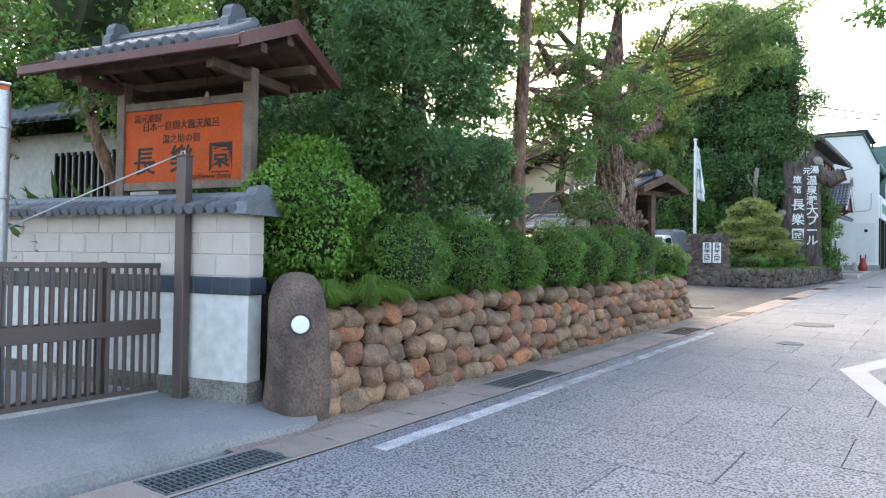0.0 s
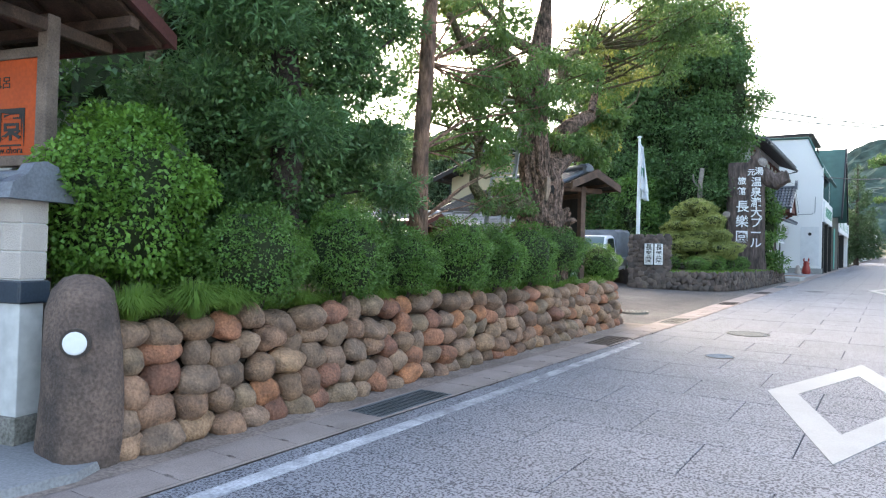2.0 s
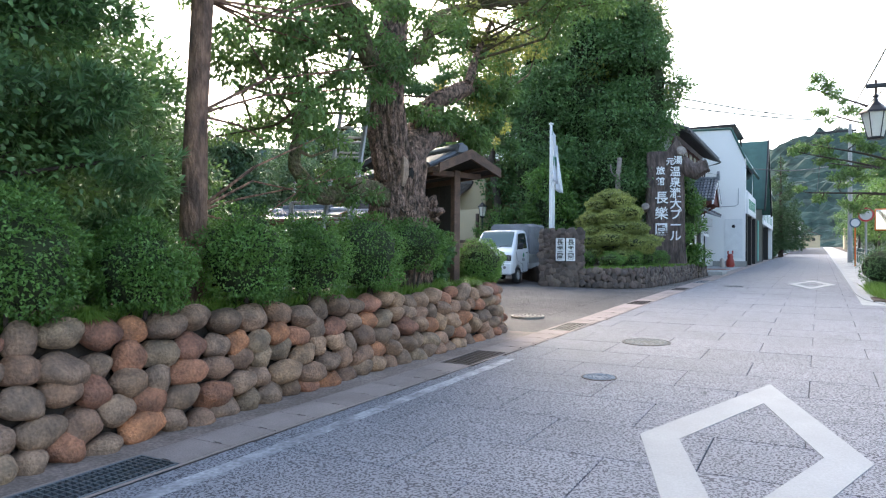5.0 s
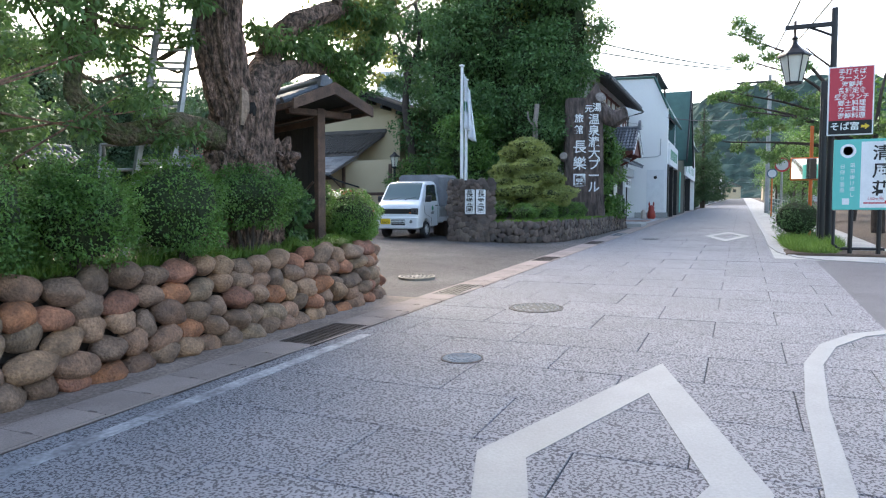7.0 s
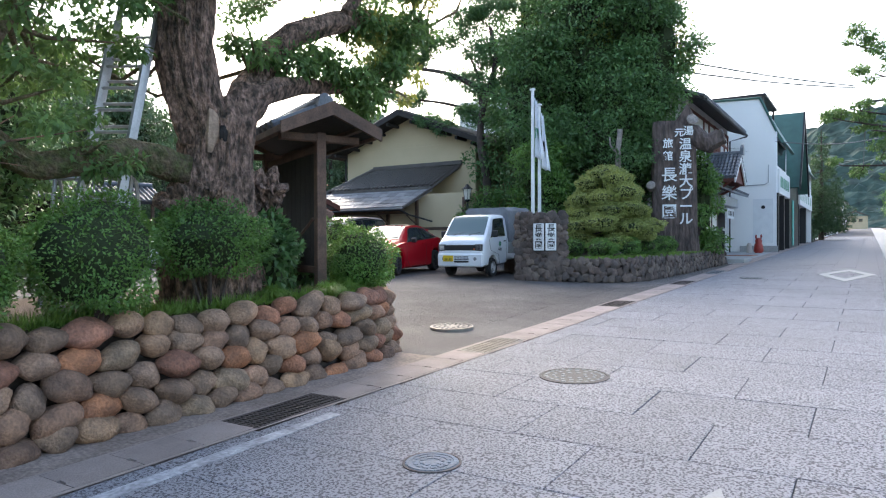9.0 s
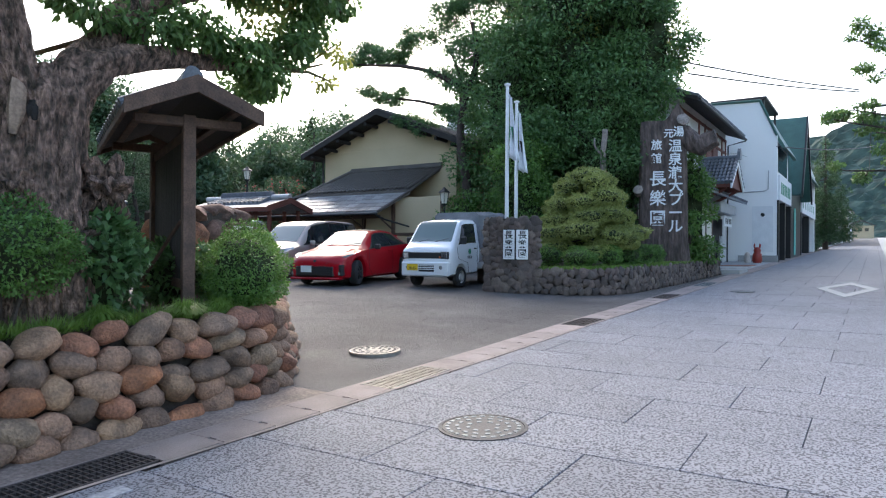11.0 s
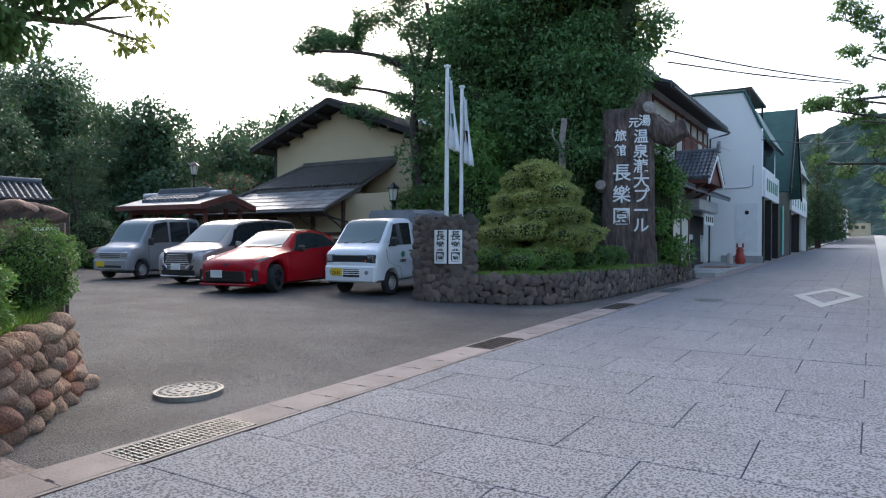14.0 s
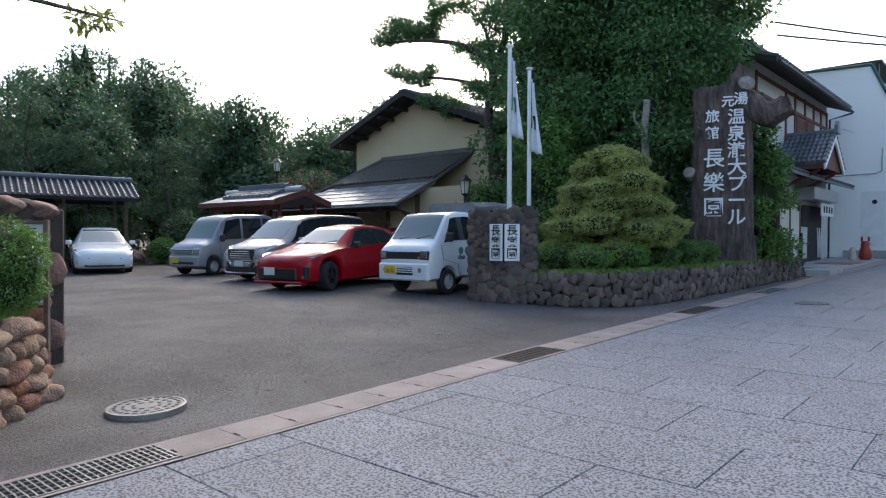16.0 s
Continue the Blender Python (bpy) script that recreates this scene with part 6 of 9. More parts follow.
for k in (-1, 1):
    h = MB()
    h.loft([[(k * 0.52, -1.935, 0.60), (k * 0.54, -1.93, 0.68), (k * 0.5, -1.85, 0.70), (k * 0.5, -1.85, 0.60)], [(k * 0.80, -1.74, 0.69), (k * 0.81, -1.70, 0.80), (k * 0.74, -1.6, 0.80), (k * 0.74, -1.6, 0.70)],
            [(k * 0.87, -1.48, 0.80), (k * 0.87, -1.45, 0.84), (k * 0.84, -1.4, 0.84), (k * 0.84, -1.4, 0.80)]])
    part("headlamp", h, M_HEADL, rc)
    bit(rc, "air_vent", M_TRIM, k * 0.75 - 0.07, -1.945, 0.27, k * 0.75 + 0.07, -1.78, 0.56, 0.02)
    part("fog_lamp", MB().lathe([(0.04, -0.01), (0.04, 0.012), (0.02, 0.016)], 12, m=pose(k * 0.72, -1.935, 0.33, 90)), M_HEADL, rc)
    s = k * 0.902
    seam(rc, [(s, -0.72, 0.92), (s * 1.003, -0.74, 0.45), (s, -0.55, 0.24), (s, 0.52, 0.24), (s * 1.003, 0.6, 0.5), (s, 0.58, 0.95)])
    bit(rc, "door_handle", M_CARRED, s - 0.01, 0.32, 0.86, s + 0.02, 0.5, 0.89, 0.008)
bit(rc, "number_plate", M_PLATEW, -0.40, -2.035, 0.36, -0.07, -2.015, 0.53, 0.003, "white number plate")
mirrors(rc, 0.99, -0.42, 1.00, M_TRIM, 0.075)
for x in (-0.35, 0.2):
    part("wiper", MB().tube([(x, -0.82, 1.04), (x + 0.4, -0.70, 1.10)], 0.009, 5), M_TRIM, rc)
rp = [[sh.top(y, u, 0.010) for u in (-0.98, -0.5, 0, 0.5, 0.98)] for y in (0.0, 0.35, 0.7, 1.05, 1.35)]
panel(rc, "roof_panel", rp, M_RIMD, "black roof panel")
bit(rc, "upper_slot", M_TRIM, -0.42, -1.985, 0.585, 0.42, -1.90, 0.61, 0.01)
part("badge", MB().lathe([(0.05, -0.01), (0.05, 0.012), (0.03, 0.015)], 16, m=pose(0, -1.96, 0.64, 75)), M_BLACK, rc)
bit(rc, "spoiler", M_CARRED, -0.5, 1.44, 1.27, 0.5, 1.62, 1.31, 0.015)

# beige-silver minivan
st = [(-2.34, 0.35, 0.60, 0.60, 0.68, 0.52), (-2.28, 0.25, 0.75, 0.78, 0.84, 0.68), (-2.10, 0.20, 0.88, 0.85, 0.97, 0.74), (-1.75, 0.19, 0.98, 0.868, 1.06, 0.76), (-1.45, 0.19, 1.03, 0.868, 1.14, 0.75), (-0.75, 0.19, 1.05, 0.868, 1.68, 0.66),
      (-0.35, 0.19, 1.06, 0.868, 1.80, 0.64), (0.4, 0.19, 1.06, 0.868, 1.84, 0.64), (1.6, 0.20, 1.08, 0.868, 1.83, 0.63), (2.15, 0.22, 1.08, 0.86, 1.77, 0.62), (2.30, 0.30, 1.05, 0.83, 1.60, 0.62), (2.34, 0.42, 0.9, 0.75, 1.10, 0.62)]
sv, sh = vehicle("minivan", "beige-silver minivan with a large chrome grille", place(-15.25, 26.3, 9) @ Matrix.Scale(0.96, 4), st, M_CARBEIGE, (-1.42, -0.45), [(-1.25, -0.80, -0.72, -0.95), (-0.88, -0.48, 0.35, 0.35), (0.45, 0.45, 1.35, 1.35), (1.42, 1.42, 2.1, 2.12)],
                 [(0.78, -1.42, 0), (-0.78, -1.42, 0), (0.78, 1.40, 0), (-0.78, 1.40, 0)], 0.32, 0.2, M_RIM, 6, band=(-1.36, -0.62, 2.2, 2.2))
gr = bit(sv, "grille", M_TRIM, -0.50, -2.36, 0.50, 0.50, -2.24, 0.90, 0.03, "dark grille with chrome bars")
for i in range(6):
    bit(sv, "grille_bar", M_CHROME, -0.46 + 0.02 * i, -2.37, 0.52 + 0.06 * i, 0.46 - 0.02 * i, -2.345, 0.54 + 0.06 * i, 0.005)
for k in (-1, 1):
    h = MB()
    h.loft([[(k * 0.50, -2.30, 0.80), (k * 0.50, -2.28, 0.90), (k * 0.48, -2.2, 0.90), (k * 0.48, -2.2, 0.80)], [(k * 0.78, -2.14, 0.84), (k * 0.76, -2.08, 0.96), (k * 0.7, -2.0, 0.96), (k * 0.7, -2.0, 0.84)],
            [(k * 0.865, -1.85, 0.92), (k * 0.85, -1.80, 1.00), (k * 0.82, -1.75, 1.0), (k * 0.82, -1.75, 0.92)]])
    part("headlamp", h, M_HEADL, sv)
    part("chrome_trim", MB().tube([(k * 0.34, -2.37, 0.46), (k * 0.56, -2.31, 0.66), (k * 0.70, -2.22, 0.80), (k * 0.80, -2.08, 0.86)], 0.028, 6), M_CHROME, sv)
    part("black_blade", MB().tube([(k * 0.44, -2.35, 0.42), (k * 0.64, -2.27, 0.62), (k * 0.77, -2.17, 0.76)], 0.045, 6), M_BLACK, sv)
    bit(sv, "fog_lamp", M_HEADL, k * 0.66 - 0.10, -2.29, 0.36, k * 0.66 + 0.10, -2.2, 0.43, 0.02)
    s = k * 0.873
    seam(sv, [(s, -0.98, 1.05), (s, -1.02, 0.6), (s, -0.85, 0.28), (s, 0.36, 0.26), (s, 0.4, 1.06)])
    part("slide_rail", MB().tube([(s, 0.45, 0.98), (s, 2.1, 0.99)], 0.008, 4), M_TRIM, sv)
bit(sv, "number_plate", M_PLATEW, -0.20, -2.395, 0.42, 0.13, -2.37, 0.58, 0.003, "white number plate")
bit(sv, "lower_intake", M_TRIM, -0.60, -2.355, 0.28, 0.60, -2.2, 0.42, 0.02)
bit(sv, "bumper_skirt", M_CHROME, -0.62, -2.36, 0.22, 0.62, -2.2, 0.27, 0.015)
mirrors(sv, 0.97, -0.98, 1.10, M_CARBEIGE, 0.09)
part("black_roof_band", MB().tube([sh.side(-0.6, 0.97, 1, 0.0), sh.side(0.6, 1.0, 1, 0.0), sh.side(2.1, 0.98, 1, 0.0)], 0.02, 5), M_TRIM, sv)

# grey kei van
st = [(-1.70, 0.38, 0.60, 0.56, 0.68, 0.52), (-1.66, 0.28, 0.80, 0.68, 0.90, 0.62), (-1.55, 0.24, 0.92, 0.725, 1.00, 0.66), (-1.30, 0.22, 0.98, 0.738, 1.06, 0.67), (-1.12, 0.22, 1.02, 0.738, 1.14, 0.67), (-0.72, 0.22, 1.04, 0.738, 1.72, 0.63),
      (-0.50, 0.22, 1.05, 0.738, 1.86, 0.62), (0.0, 0.22, 1.05, 0.738, 1.93, 0.62), (1.2, 0.22, 1.05, 0.738, 1.94, 0.62), (1.60, 0.24, 1.05, 0.735, 1.88, 0.62), (1.68, 0.30, 1.0, 0.72, 1.70, 0.62), (1.70, 0.4, 0.9, 0.68, 1.10, 0.6)]
nv, sh = vehicle("kei_van", "tall boxy grey-silver kei van", place(-18.7, 25.9, 12) @ Matrix.Scale(0.95, 4), st, M_CARGREY, (-1.12, -0.55), [(-0.85, -0.52, 0.05, 0.05), (0.15, 0.15, 1.0, 1.0), (1.08, 1.08, 1.5, 1.52)],
                 [(0.66, -1.12, 0), (-0.66, -1.12, 0), (0.66, 1.25, 0), (-0.66, 1.25, 0)], 0.28, 0.155, M_RIM, 0)
bit(nv, "grille", M_CARGREY, -0.42, -1.715, 0.66, 0.42, -1.64, 0.84, 0.02)
for i in range(3):
    bit(nv, "grille_bar", M_TRIM, -0.40, -1.722, 0.68 + 0.055 * i, 0.40, -1.70, 0.70 + 0.055 * i, 0.004)
for k in (-1, 1):
    bit(nv, "headlamp", M_HEADL, k * 0.54 - 0.12, -1.70, 0.68, k * 0.54 + 0.12, -1.56, 0.86, 0.03)
    seam(nv, [(k * 0.742, -0.90, 1.05), (k * 0.742, -0.82, 0.5), (k * 0.742, -0.7, 0.3), (k * 0.742, 0.08, 0.3), (k * 0.742, 0.1, 1.05)])
bit(nv, "bumper", M_CARGREY, -0.68, -1.74, 0.28, 0.68, -1.58, 0.62, 0.04)
bit(nv, "lower_grille", M_TRIM, -0.48, -1.75, 0.36, 0.48, -1.72, 0.44, 0.01)
bit(nv, "number_plate", M_PLATEY, -0.52, -1.765, 0.40, -0.19, -1.745, 0.56, 0.003, "yellow number plate")
mirrors(nv, 0.83, -0.86, 1.16, M_TRIM, 0.11)

# white sedan-like hatchback
st = [(-2.27, 0.30, 0.45, 0.55, 0.52, 0.45), (-2.20, 0.22, 0.58, 0.74, 0.66, 0.62), (-2.0, 0.18, 0.70, 0.84, 0.78, 0.72), (-1.5, 0.17, 0.82, 0.875, 0.90, 0.76), (-1.05, 0.17, 0.88, 0.88, 0.99, 0.74), (-0.35, 0.17, 0.92, 0.88, 1.36, 0.60),
      (0.05, 0.17, 0.94, 0.88, 1.46, 0.56), (0.5, 0.17, 0.95, 0.88, 1.47, 0.55), (1.2, 0.18, 0.98, 0.88, 1.38, 0.55), (1.8, 0.2, 1.02, 0.87, 1.20, 0.60), (2.15, 0.25, 1.02, 0.82, 1.10, 0.62), (2.27, 0.4, 0.85, 0.74, 0.95, 0.6)]
pr, sh = vehicle("saloon_car", "white hybrid saloon with a low sloping bonnet", place(-23.4, 23.9, 72), st, M_CARWHITE, (-1.02, -0.25), [(-0.72, -0.12, 0.38, 0.38), (0.46, 0.46, 1.0, 1.35)],
                 [(0.76, -1.35, 0), (-0.76, -1.35, 0), (0.76, 1.35, 0), (-0.76, 1.35, 0)], 0.315, 0.2, M_RIM, 5)
for k in (-1, 1):
    h = MB()
    h.loft([[(k * 0.50, -2.19, 0.57), (k * 0.50, -2.17, 0.62), (k * 0.45, -2.1, 0.62), (k * 0.45, -2.1, 0.57)], [(k * 0.78, -2.06, 0.60), (k * 0.76, -1.98, 0.72), (k * 0.7, -1.9, 0.72), (k * 0.7, -1.9, 0.60)],
            [(k * 0.84, -1.9, 0.66), (k * 0.84, -1.75, 0.80), (k * 0.8, -1.7, 0.8), (k * 0.8, -1.7, 0.66)]])
    part("headlamp", h, M_HEADL, pr)
    bit(pr, "fog_lamp", M_HEADL, k * 0.74 - 0.04, -2.16, 0.34, k * 0.74 + 0.04, -2.05, 0.48, 0.02)
bit(pr, "lower_grille", M_TRIM, -0.58, -2.27, 0.26, 0.58, -2.15, 0.34, 0.03)
bit(pr, "upper_slot", M_TRIM, -0.48, -2.265, 0.50, 0.48, -2.2, 0.53, 0.01)
bit(pr, "number_plate", M_PLATEW, -0.165, -2.30, 0.37, 0.165, -2.275, 0.53, 0.003, "white number plate")
mirrors(pr, 0.96, -0.62, 0.98, M_CARWHITE, 0.07)
for x, y, rz, paint, nm in ((-27.0, 20.6, 75, M_CARGREY, "car"), (-17.5, 12.5, 60, M_CARWHITE, "car")):
    far, sh2 = vehicle("saloon_car", "pale car parked deeper in the yard", place(x, y, rz), st, paint, (-1.02, -0.25), [(-0.72, -0.12, 0.38, 0.38), (0.46, 0.46, 1.0, 1.35)],
                       [(0.76, -1.35, 0), (-0.76, -1.35, 0), (0.76, 1.35, 0), (-0.76, 1.35, 0)], 0.315, 0.2, M_RIM, 0)

# loose pebbles on the packed gravel
rng = np.random.default_rng(77)
n = 16000
px_, py_ = -4.75 - 13.5 * rng.random(n) ** 1.4, rng.uniform(16.9, 25.0, n)
ph = rng.uniform(0, 6.28, n)
rad = 0.004 + 0.008 * rng.random(n) ** 3
vs, fs = [], []
for i in range(n):
    x, y, a, r = px_[i], py_[i], ph[i], rad[i]
    z = gz(x, y) + 0.002
    b = 5 * i
    for k in range(4):
        vs.append((x + r * math.cos(a + 1.57 * k) * (1.3 if k % 2 else 0.9), y + r * math.sin(a + 1.57 * k) * (1.3 if k % 2 else 0.9), z))
    vs.append((x, y, z + r * 0.8))
    fs += [(b, b + 1, b + 4), (b + 1, b + 2, b + 4), (b + 2, b + 3, b + 4), (b + 3, b, b + 4)]
mb = MB()
mb.add(vs, fs)
peb = thing("loose_pebbles", "loose pale and dark pebbles on the packed gravel yard", "gravel", kind="stuff")
part("pebble_mass", mb, M_PEBBLE, peb)

# gate pillar of dark stones with name plates
pil = [(-7.82, 24.88), (-6.95, 24.93), (-6.50, 25.30), (-6.75, 25.75), (-7.75, 25.7)]
pillar = setting("gate_pillar", MB().prism([(x, y) for x, y in pil], 0.6, 2.62), M_MORTAR, "square gate pillar of dark field stones", "pillar")
variants = stone_meshes(M_DSTONES, 14, 2, 70, 0.9, 1.6)
rng = np.random.default_rng(5)
for a, b in zip(pil[:3], pil[1:3]):
    a, b = Vector(a), Vector(b)
    t_ = (b - a).normalized()
    for s, f, ra, rb, lean in packed(int((b - a).length * 62), (b - a).length, 1.82, rng):
        p = a + t_ * s
        m = Matrix.Translation((p.x, p.y, 0.80 + f)) @ Matrix.Rotation(math.atan2(-t_.x, t_.y), 4, "Z") @ Matrix.Rotation(lean, 4, "X") @ Matrix.Diagonal((0.05, ra * 1.15, rb * 1.15, 1))
        part("stone", variants[rng.integers(14)], None, pillar, m=m)
for (x, y), rz in (((-7.12, 24.86), 4), ((-6.82, 24.97), 38)):
    np_ = thing("name_plate", "white vertical name plate with black characters", "sign", m=pose(x, y, 1.98, 0, 0, rz), group="name plates")
    part("plate", MB().box(-0.145, -0.02, -0.36, 0.145, 0.02, 0.36, 0.006), M_WHITE, np_)
    part("backing", MB().box(-0.16, 0.005, -0.375, 0.16, 0.03, 0.375, 0.006), M_INK, np_)
    upright_text(np_, "長樂園", 0.22, 0.225, 0.0, 0.225, -0.022, M_INK, bold=0.003)

# flag poles
for x, y, top, mark in ((-8.11, 26.66 + 1.9 * 0, 6.36, "green"), (-8.51, 28.03, 6.19, "dark")):
    z0 = gz(x, y)
    fp = thing("flagpole", "white metal flagpole with a drooping white flag", "flagpole", m=pose(x, y, z0), group="flagpoles")
    h = top - z0
    part("pole", MB().tube([(0, 0, 0), (0, 0, h)], [0.06, 0.045], 14), M_WHITE, fp, smooth=True)
    part("finial", MB().lathe([(0.02, h - 0.02), (0.085, h), (0.085, h + 0.04), (0.03, h + 0.06)], 14), M_WHITE, fp)
    part("pole_base", MB().lathe([(0.12, 0), (0.12, 0.05), (0.07, 0.08)], 14), M_CONC, fp)
    rows = []
    for i in range(15):
        f = i / 14
        zz = h - 0.25 - 1.75 * f
        row = []
        for j in range(7):
            u = j / 6
            wdt = 0.10 + 0.22 * f
            row.append((0.06 + u * wdt, 0.05 * math.sin(u * 11 + f * 3) * (0.5 + f) - u * wdt * 0.2, zz - 0.12 * u + 0.03 * math.sin(u * 9)))
        rows.append(row)
    fl = panel(fp, "flag", rows, M_CLOTH, "white flag with a %s emblem" % mark)
    sol = fl.modifiers.new("thick", "SOLIDIFY")
    sol.thickness = 0.004
    mk = [[(0.06 + u * 0.2, 0.05 * math.sin(u * 11 + f * 3) * (0.5 + f) - u * 0.04 - 0.012, h - 0.25 - 1.75 * f - 0.12 * u) for u in (0.2, 0.4, 0.6, 0.8)] for f in (0.48, 0.54, 0.60, 0.66)]
    panel(fl, "emblem", mk, M_GREENLOGO if mark == "green" else M_INK)

# lanterns on posts
for x, y, top in ((-12.64, 30.59, 4.05), (-24.1, 31.6, 5.6)):
    z0 = gz(x, y)
    h = top - z0
    lt = thing("garden_lamp", "dark metal lantern lamp on a post", "lamp post", m=pose(x, y, z0), group="garden lamps")
    part("post", MB().tube([(0, 0, 0), (0, 0, h - 0.6)], [0.055, 0.045], 10), M_BLACK, lt, smooth=True)
    part("glass", MB().lathe([(0.11, h - 0.55), (0.17, h - 0.15)], 6), M_LAMPGLASS, lt, "frosted lantern glass")
    part("lamp_roof", MB().lathe([(0.24, h - 0.15), (0.22, h - 0.12), (0.10, h - 0.03), (0.03, h + 0.05)], 6), M_BLACK, lt)
    part("lamp_base", MB().lathe([(0.06, h - 0.62), (0.13, h - 0.57), (0.13, h - 0.54)], 6), M_BLACK, lt)
    for k in range(6):
        a = math.pi / 3 * k
        part("glazing_bar", MB().tube([(0.115 * math.cos(a), 0.115 * math.sin(a), h - 0.55), (0.175 * math.cos(a), 0.175 * math.sin(a), h - 0.15)], 0.010, 4), M_BLACK, lt)

# stump-shaped sign
sg = thing("stump_sign", "tall dark carved tree-stump sign with white characters", "sign", m=pose(-5.31, 32.05, 1.25, 0, 0, 22))
rings = []
for z, x0, x1, dp in ((-0.1, -0.80, 0.95, 0.34), (0.3, -0.74, 0.82, 0.30), (1.0, -0.72, 0.74, 0.28), (2.0, -0.70, 0.72, 0.28), (3.0, -0.70, 0.72, 0.28), (4.0, -0.69, 0.70, 0.27), (4.55, -0.68, 0.68, 0.26), (4.72, -0.66, 0.66, 0.24)):
    ring = []
    for k in range(90):
        a = 2 * math.pi * k / 90
        c, s = math.cos(a), math.sin(a)
        q = (abs(c) ** 4 + abs(s) ** 4) ** -0.25
        fl_ = 1 + 0.05 * math.sin(a * 13 + z) * (0.4 if s < 0 else 1) + 0.04 * noise.noise((c * 3, s * 3, z * 0.8))
        xx = (x0 + x1) / 2 + (x1 - x0) / 2 * c * q * fl_
        ring.append((xx, dp * s * q * fl_ + (0.05 * abs(noise.noise((xx * 7, 1.0, z * 0.6))) if s < 0 else 0), z))
    rings.append(ring)
stump = part("stump", MB().loft(rings), M_STUMP, sg, "dark furrowed bark-like body")
part("peak", MB().prism([(-0.02, 4.66), (0.64, 4.66), (0.58, 4.98), (0.46, 5.18), (0.40, 5.28), (0.30, 5.10), (0.18, 4.92)], -0.24, 0.22, m=pose(0, 0, 0, 90)), M_STUMP, sg)
br = MB()
limb(br, [(0.55, 0.05, 4.35), (0.85, 0.0, 4.02), (1.15, -0.1, 3.95), (1.5, -0.12, 4.15)], 0.36, 0.29, 18, 0.35, 3)
part("branch_stub", br, M_STUMP, sg, smooth=True)
part("cut_face", MB().lathe([(0.25, 0.0), (0.24, 0.02), (0.1, 0.03)], 18, m=pose(1.53, -0.12, 4.17, 0, 75, 0)), M_DEAD, sg, "pale sawn branch end")
part("cut_face", MB().lathe([(0.20, 0.0), (0.18, 0.03), (0.08, 0.05)], 18, m=pose(0.55, -0.33, 4.72, 70, 0, 10)), M_DEAD, sg, "pale sawn branch end")
part("cut_face", MB().lathe([(0.16, -0.2), (0.15, 0.03), (0.06, 0.06)], 16, m=pose(-0.78, -0.15, 2.55, 60, -40, 0)), M_DEAD, sg, "pale sawn branch end")
for chars, size, step, x, z in (("湯", 0.34, 0.3, 0.42, 4.33), ("元", 0.30, 0.3, 0.12, 4.28), ("温泉瀧", 0.42, 0.42, 0.32, 3.88), ("大プール", 0.46, 0.42, 0.34, 2.62), ("旅館", 0.34, 0.42, -0.24, 3.92), ("長樂園", 0.52, 0.62, -0.20, 2.85)):
    upright_text(sg, chars, size, step, x, z, -0.315, M_WHITE, bold=0.006)

# bleached dead trunk
dt = thing("dead_trunk", "bleached bare tree trunk with short branch stubs", "tree trunk", m=pose(-6.94, 30.96, 1.4))
mb = MB()
limb(mb, [(0, 0, 0), (0.05, 0, 1.5), (-0.05, 0, 2.8), (0.0, 0, 3.6), (0.1, 0, 4.3)], 0.14, 0.08, 10, 0.25, 9)
limb(mb, [(-0.02, 0, 3.5), (-0.2, 0, 3.8), (-0.25, 0, 4.05)], 0.05, 0.03, 6, 0.2, 8)
limb(mb, [(0.0, 0, 2.2), (0.4, 0, 2.1), (0.6, 0.0, 2.3)], 0.03, 0.015, 6, 0.2, 7)
part("trunk", mb, M_DEAD, dt, smooth=True)

# cloud-pruned topiary
tpz = thing("cloud_topiary", "cloud-pruned evergreen clipped into stacked yellowish-green pads", "tree", m=pose(-6.4, 28.2, 1.4))
mb = MB()
src = limb(mb, [(0, 0, -0.1), (0.1, 0, 0.8), (-0.05, 0.05, 1.6), (0, 0, 2.4)], 0.10, 0.05, 8, 0.2, 12)
part("trunk", mb, M_BARKD, tpz, smooth=True)
pads = [(0.0, 0.0, 2.52, 0.58, 0.52, 0.24)]
rng = np.random.default_rng(4)
for z, rad, cnt, pr_ in ((2.18, 0.50, 4, 0.42), (1.78, 0.75, 6, 0.46), (1.35, 0.92, 7, 0.50), (0.92, 1.05, 8, 0.52), (0.52, 1.10, 8, 0.48)):
    for k in range(cnt):
        a = 2 * math.pi * (k + rng.uniform(-0.2, 0.2)) / cnt + z
        pads.append((rad * math.cos(a) * rng.uniform(0.85, 1.1), rad * math.sin(a) * rng.uniform(0.85, 1.1), z + rng.normal() * 0.11, pr_ * rng.uniform(0.8, 1.2), pr_ * rng.uniform(0.8, 1.2), 0.24 * rng.uniform(0.85, 1.15)))
twg = MB()
twigs(twg, src, pads, 0.03, 3)
part("branchwork", twg, M_BARKD, tpz)
for i, p in enumerate(pads):
    # A dark lump in each pad paints the shade among its leaves.
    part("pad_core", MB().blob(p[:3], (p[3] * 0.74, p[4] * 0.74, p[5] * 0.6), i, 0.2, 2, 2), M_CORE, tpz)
    crown(tpz, [p], 3000, 0.055, 0.028, L_TOPIARY, shell=0.82, name="pad")

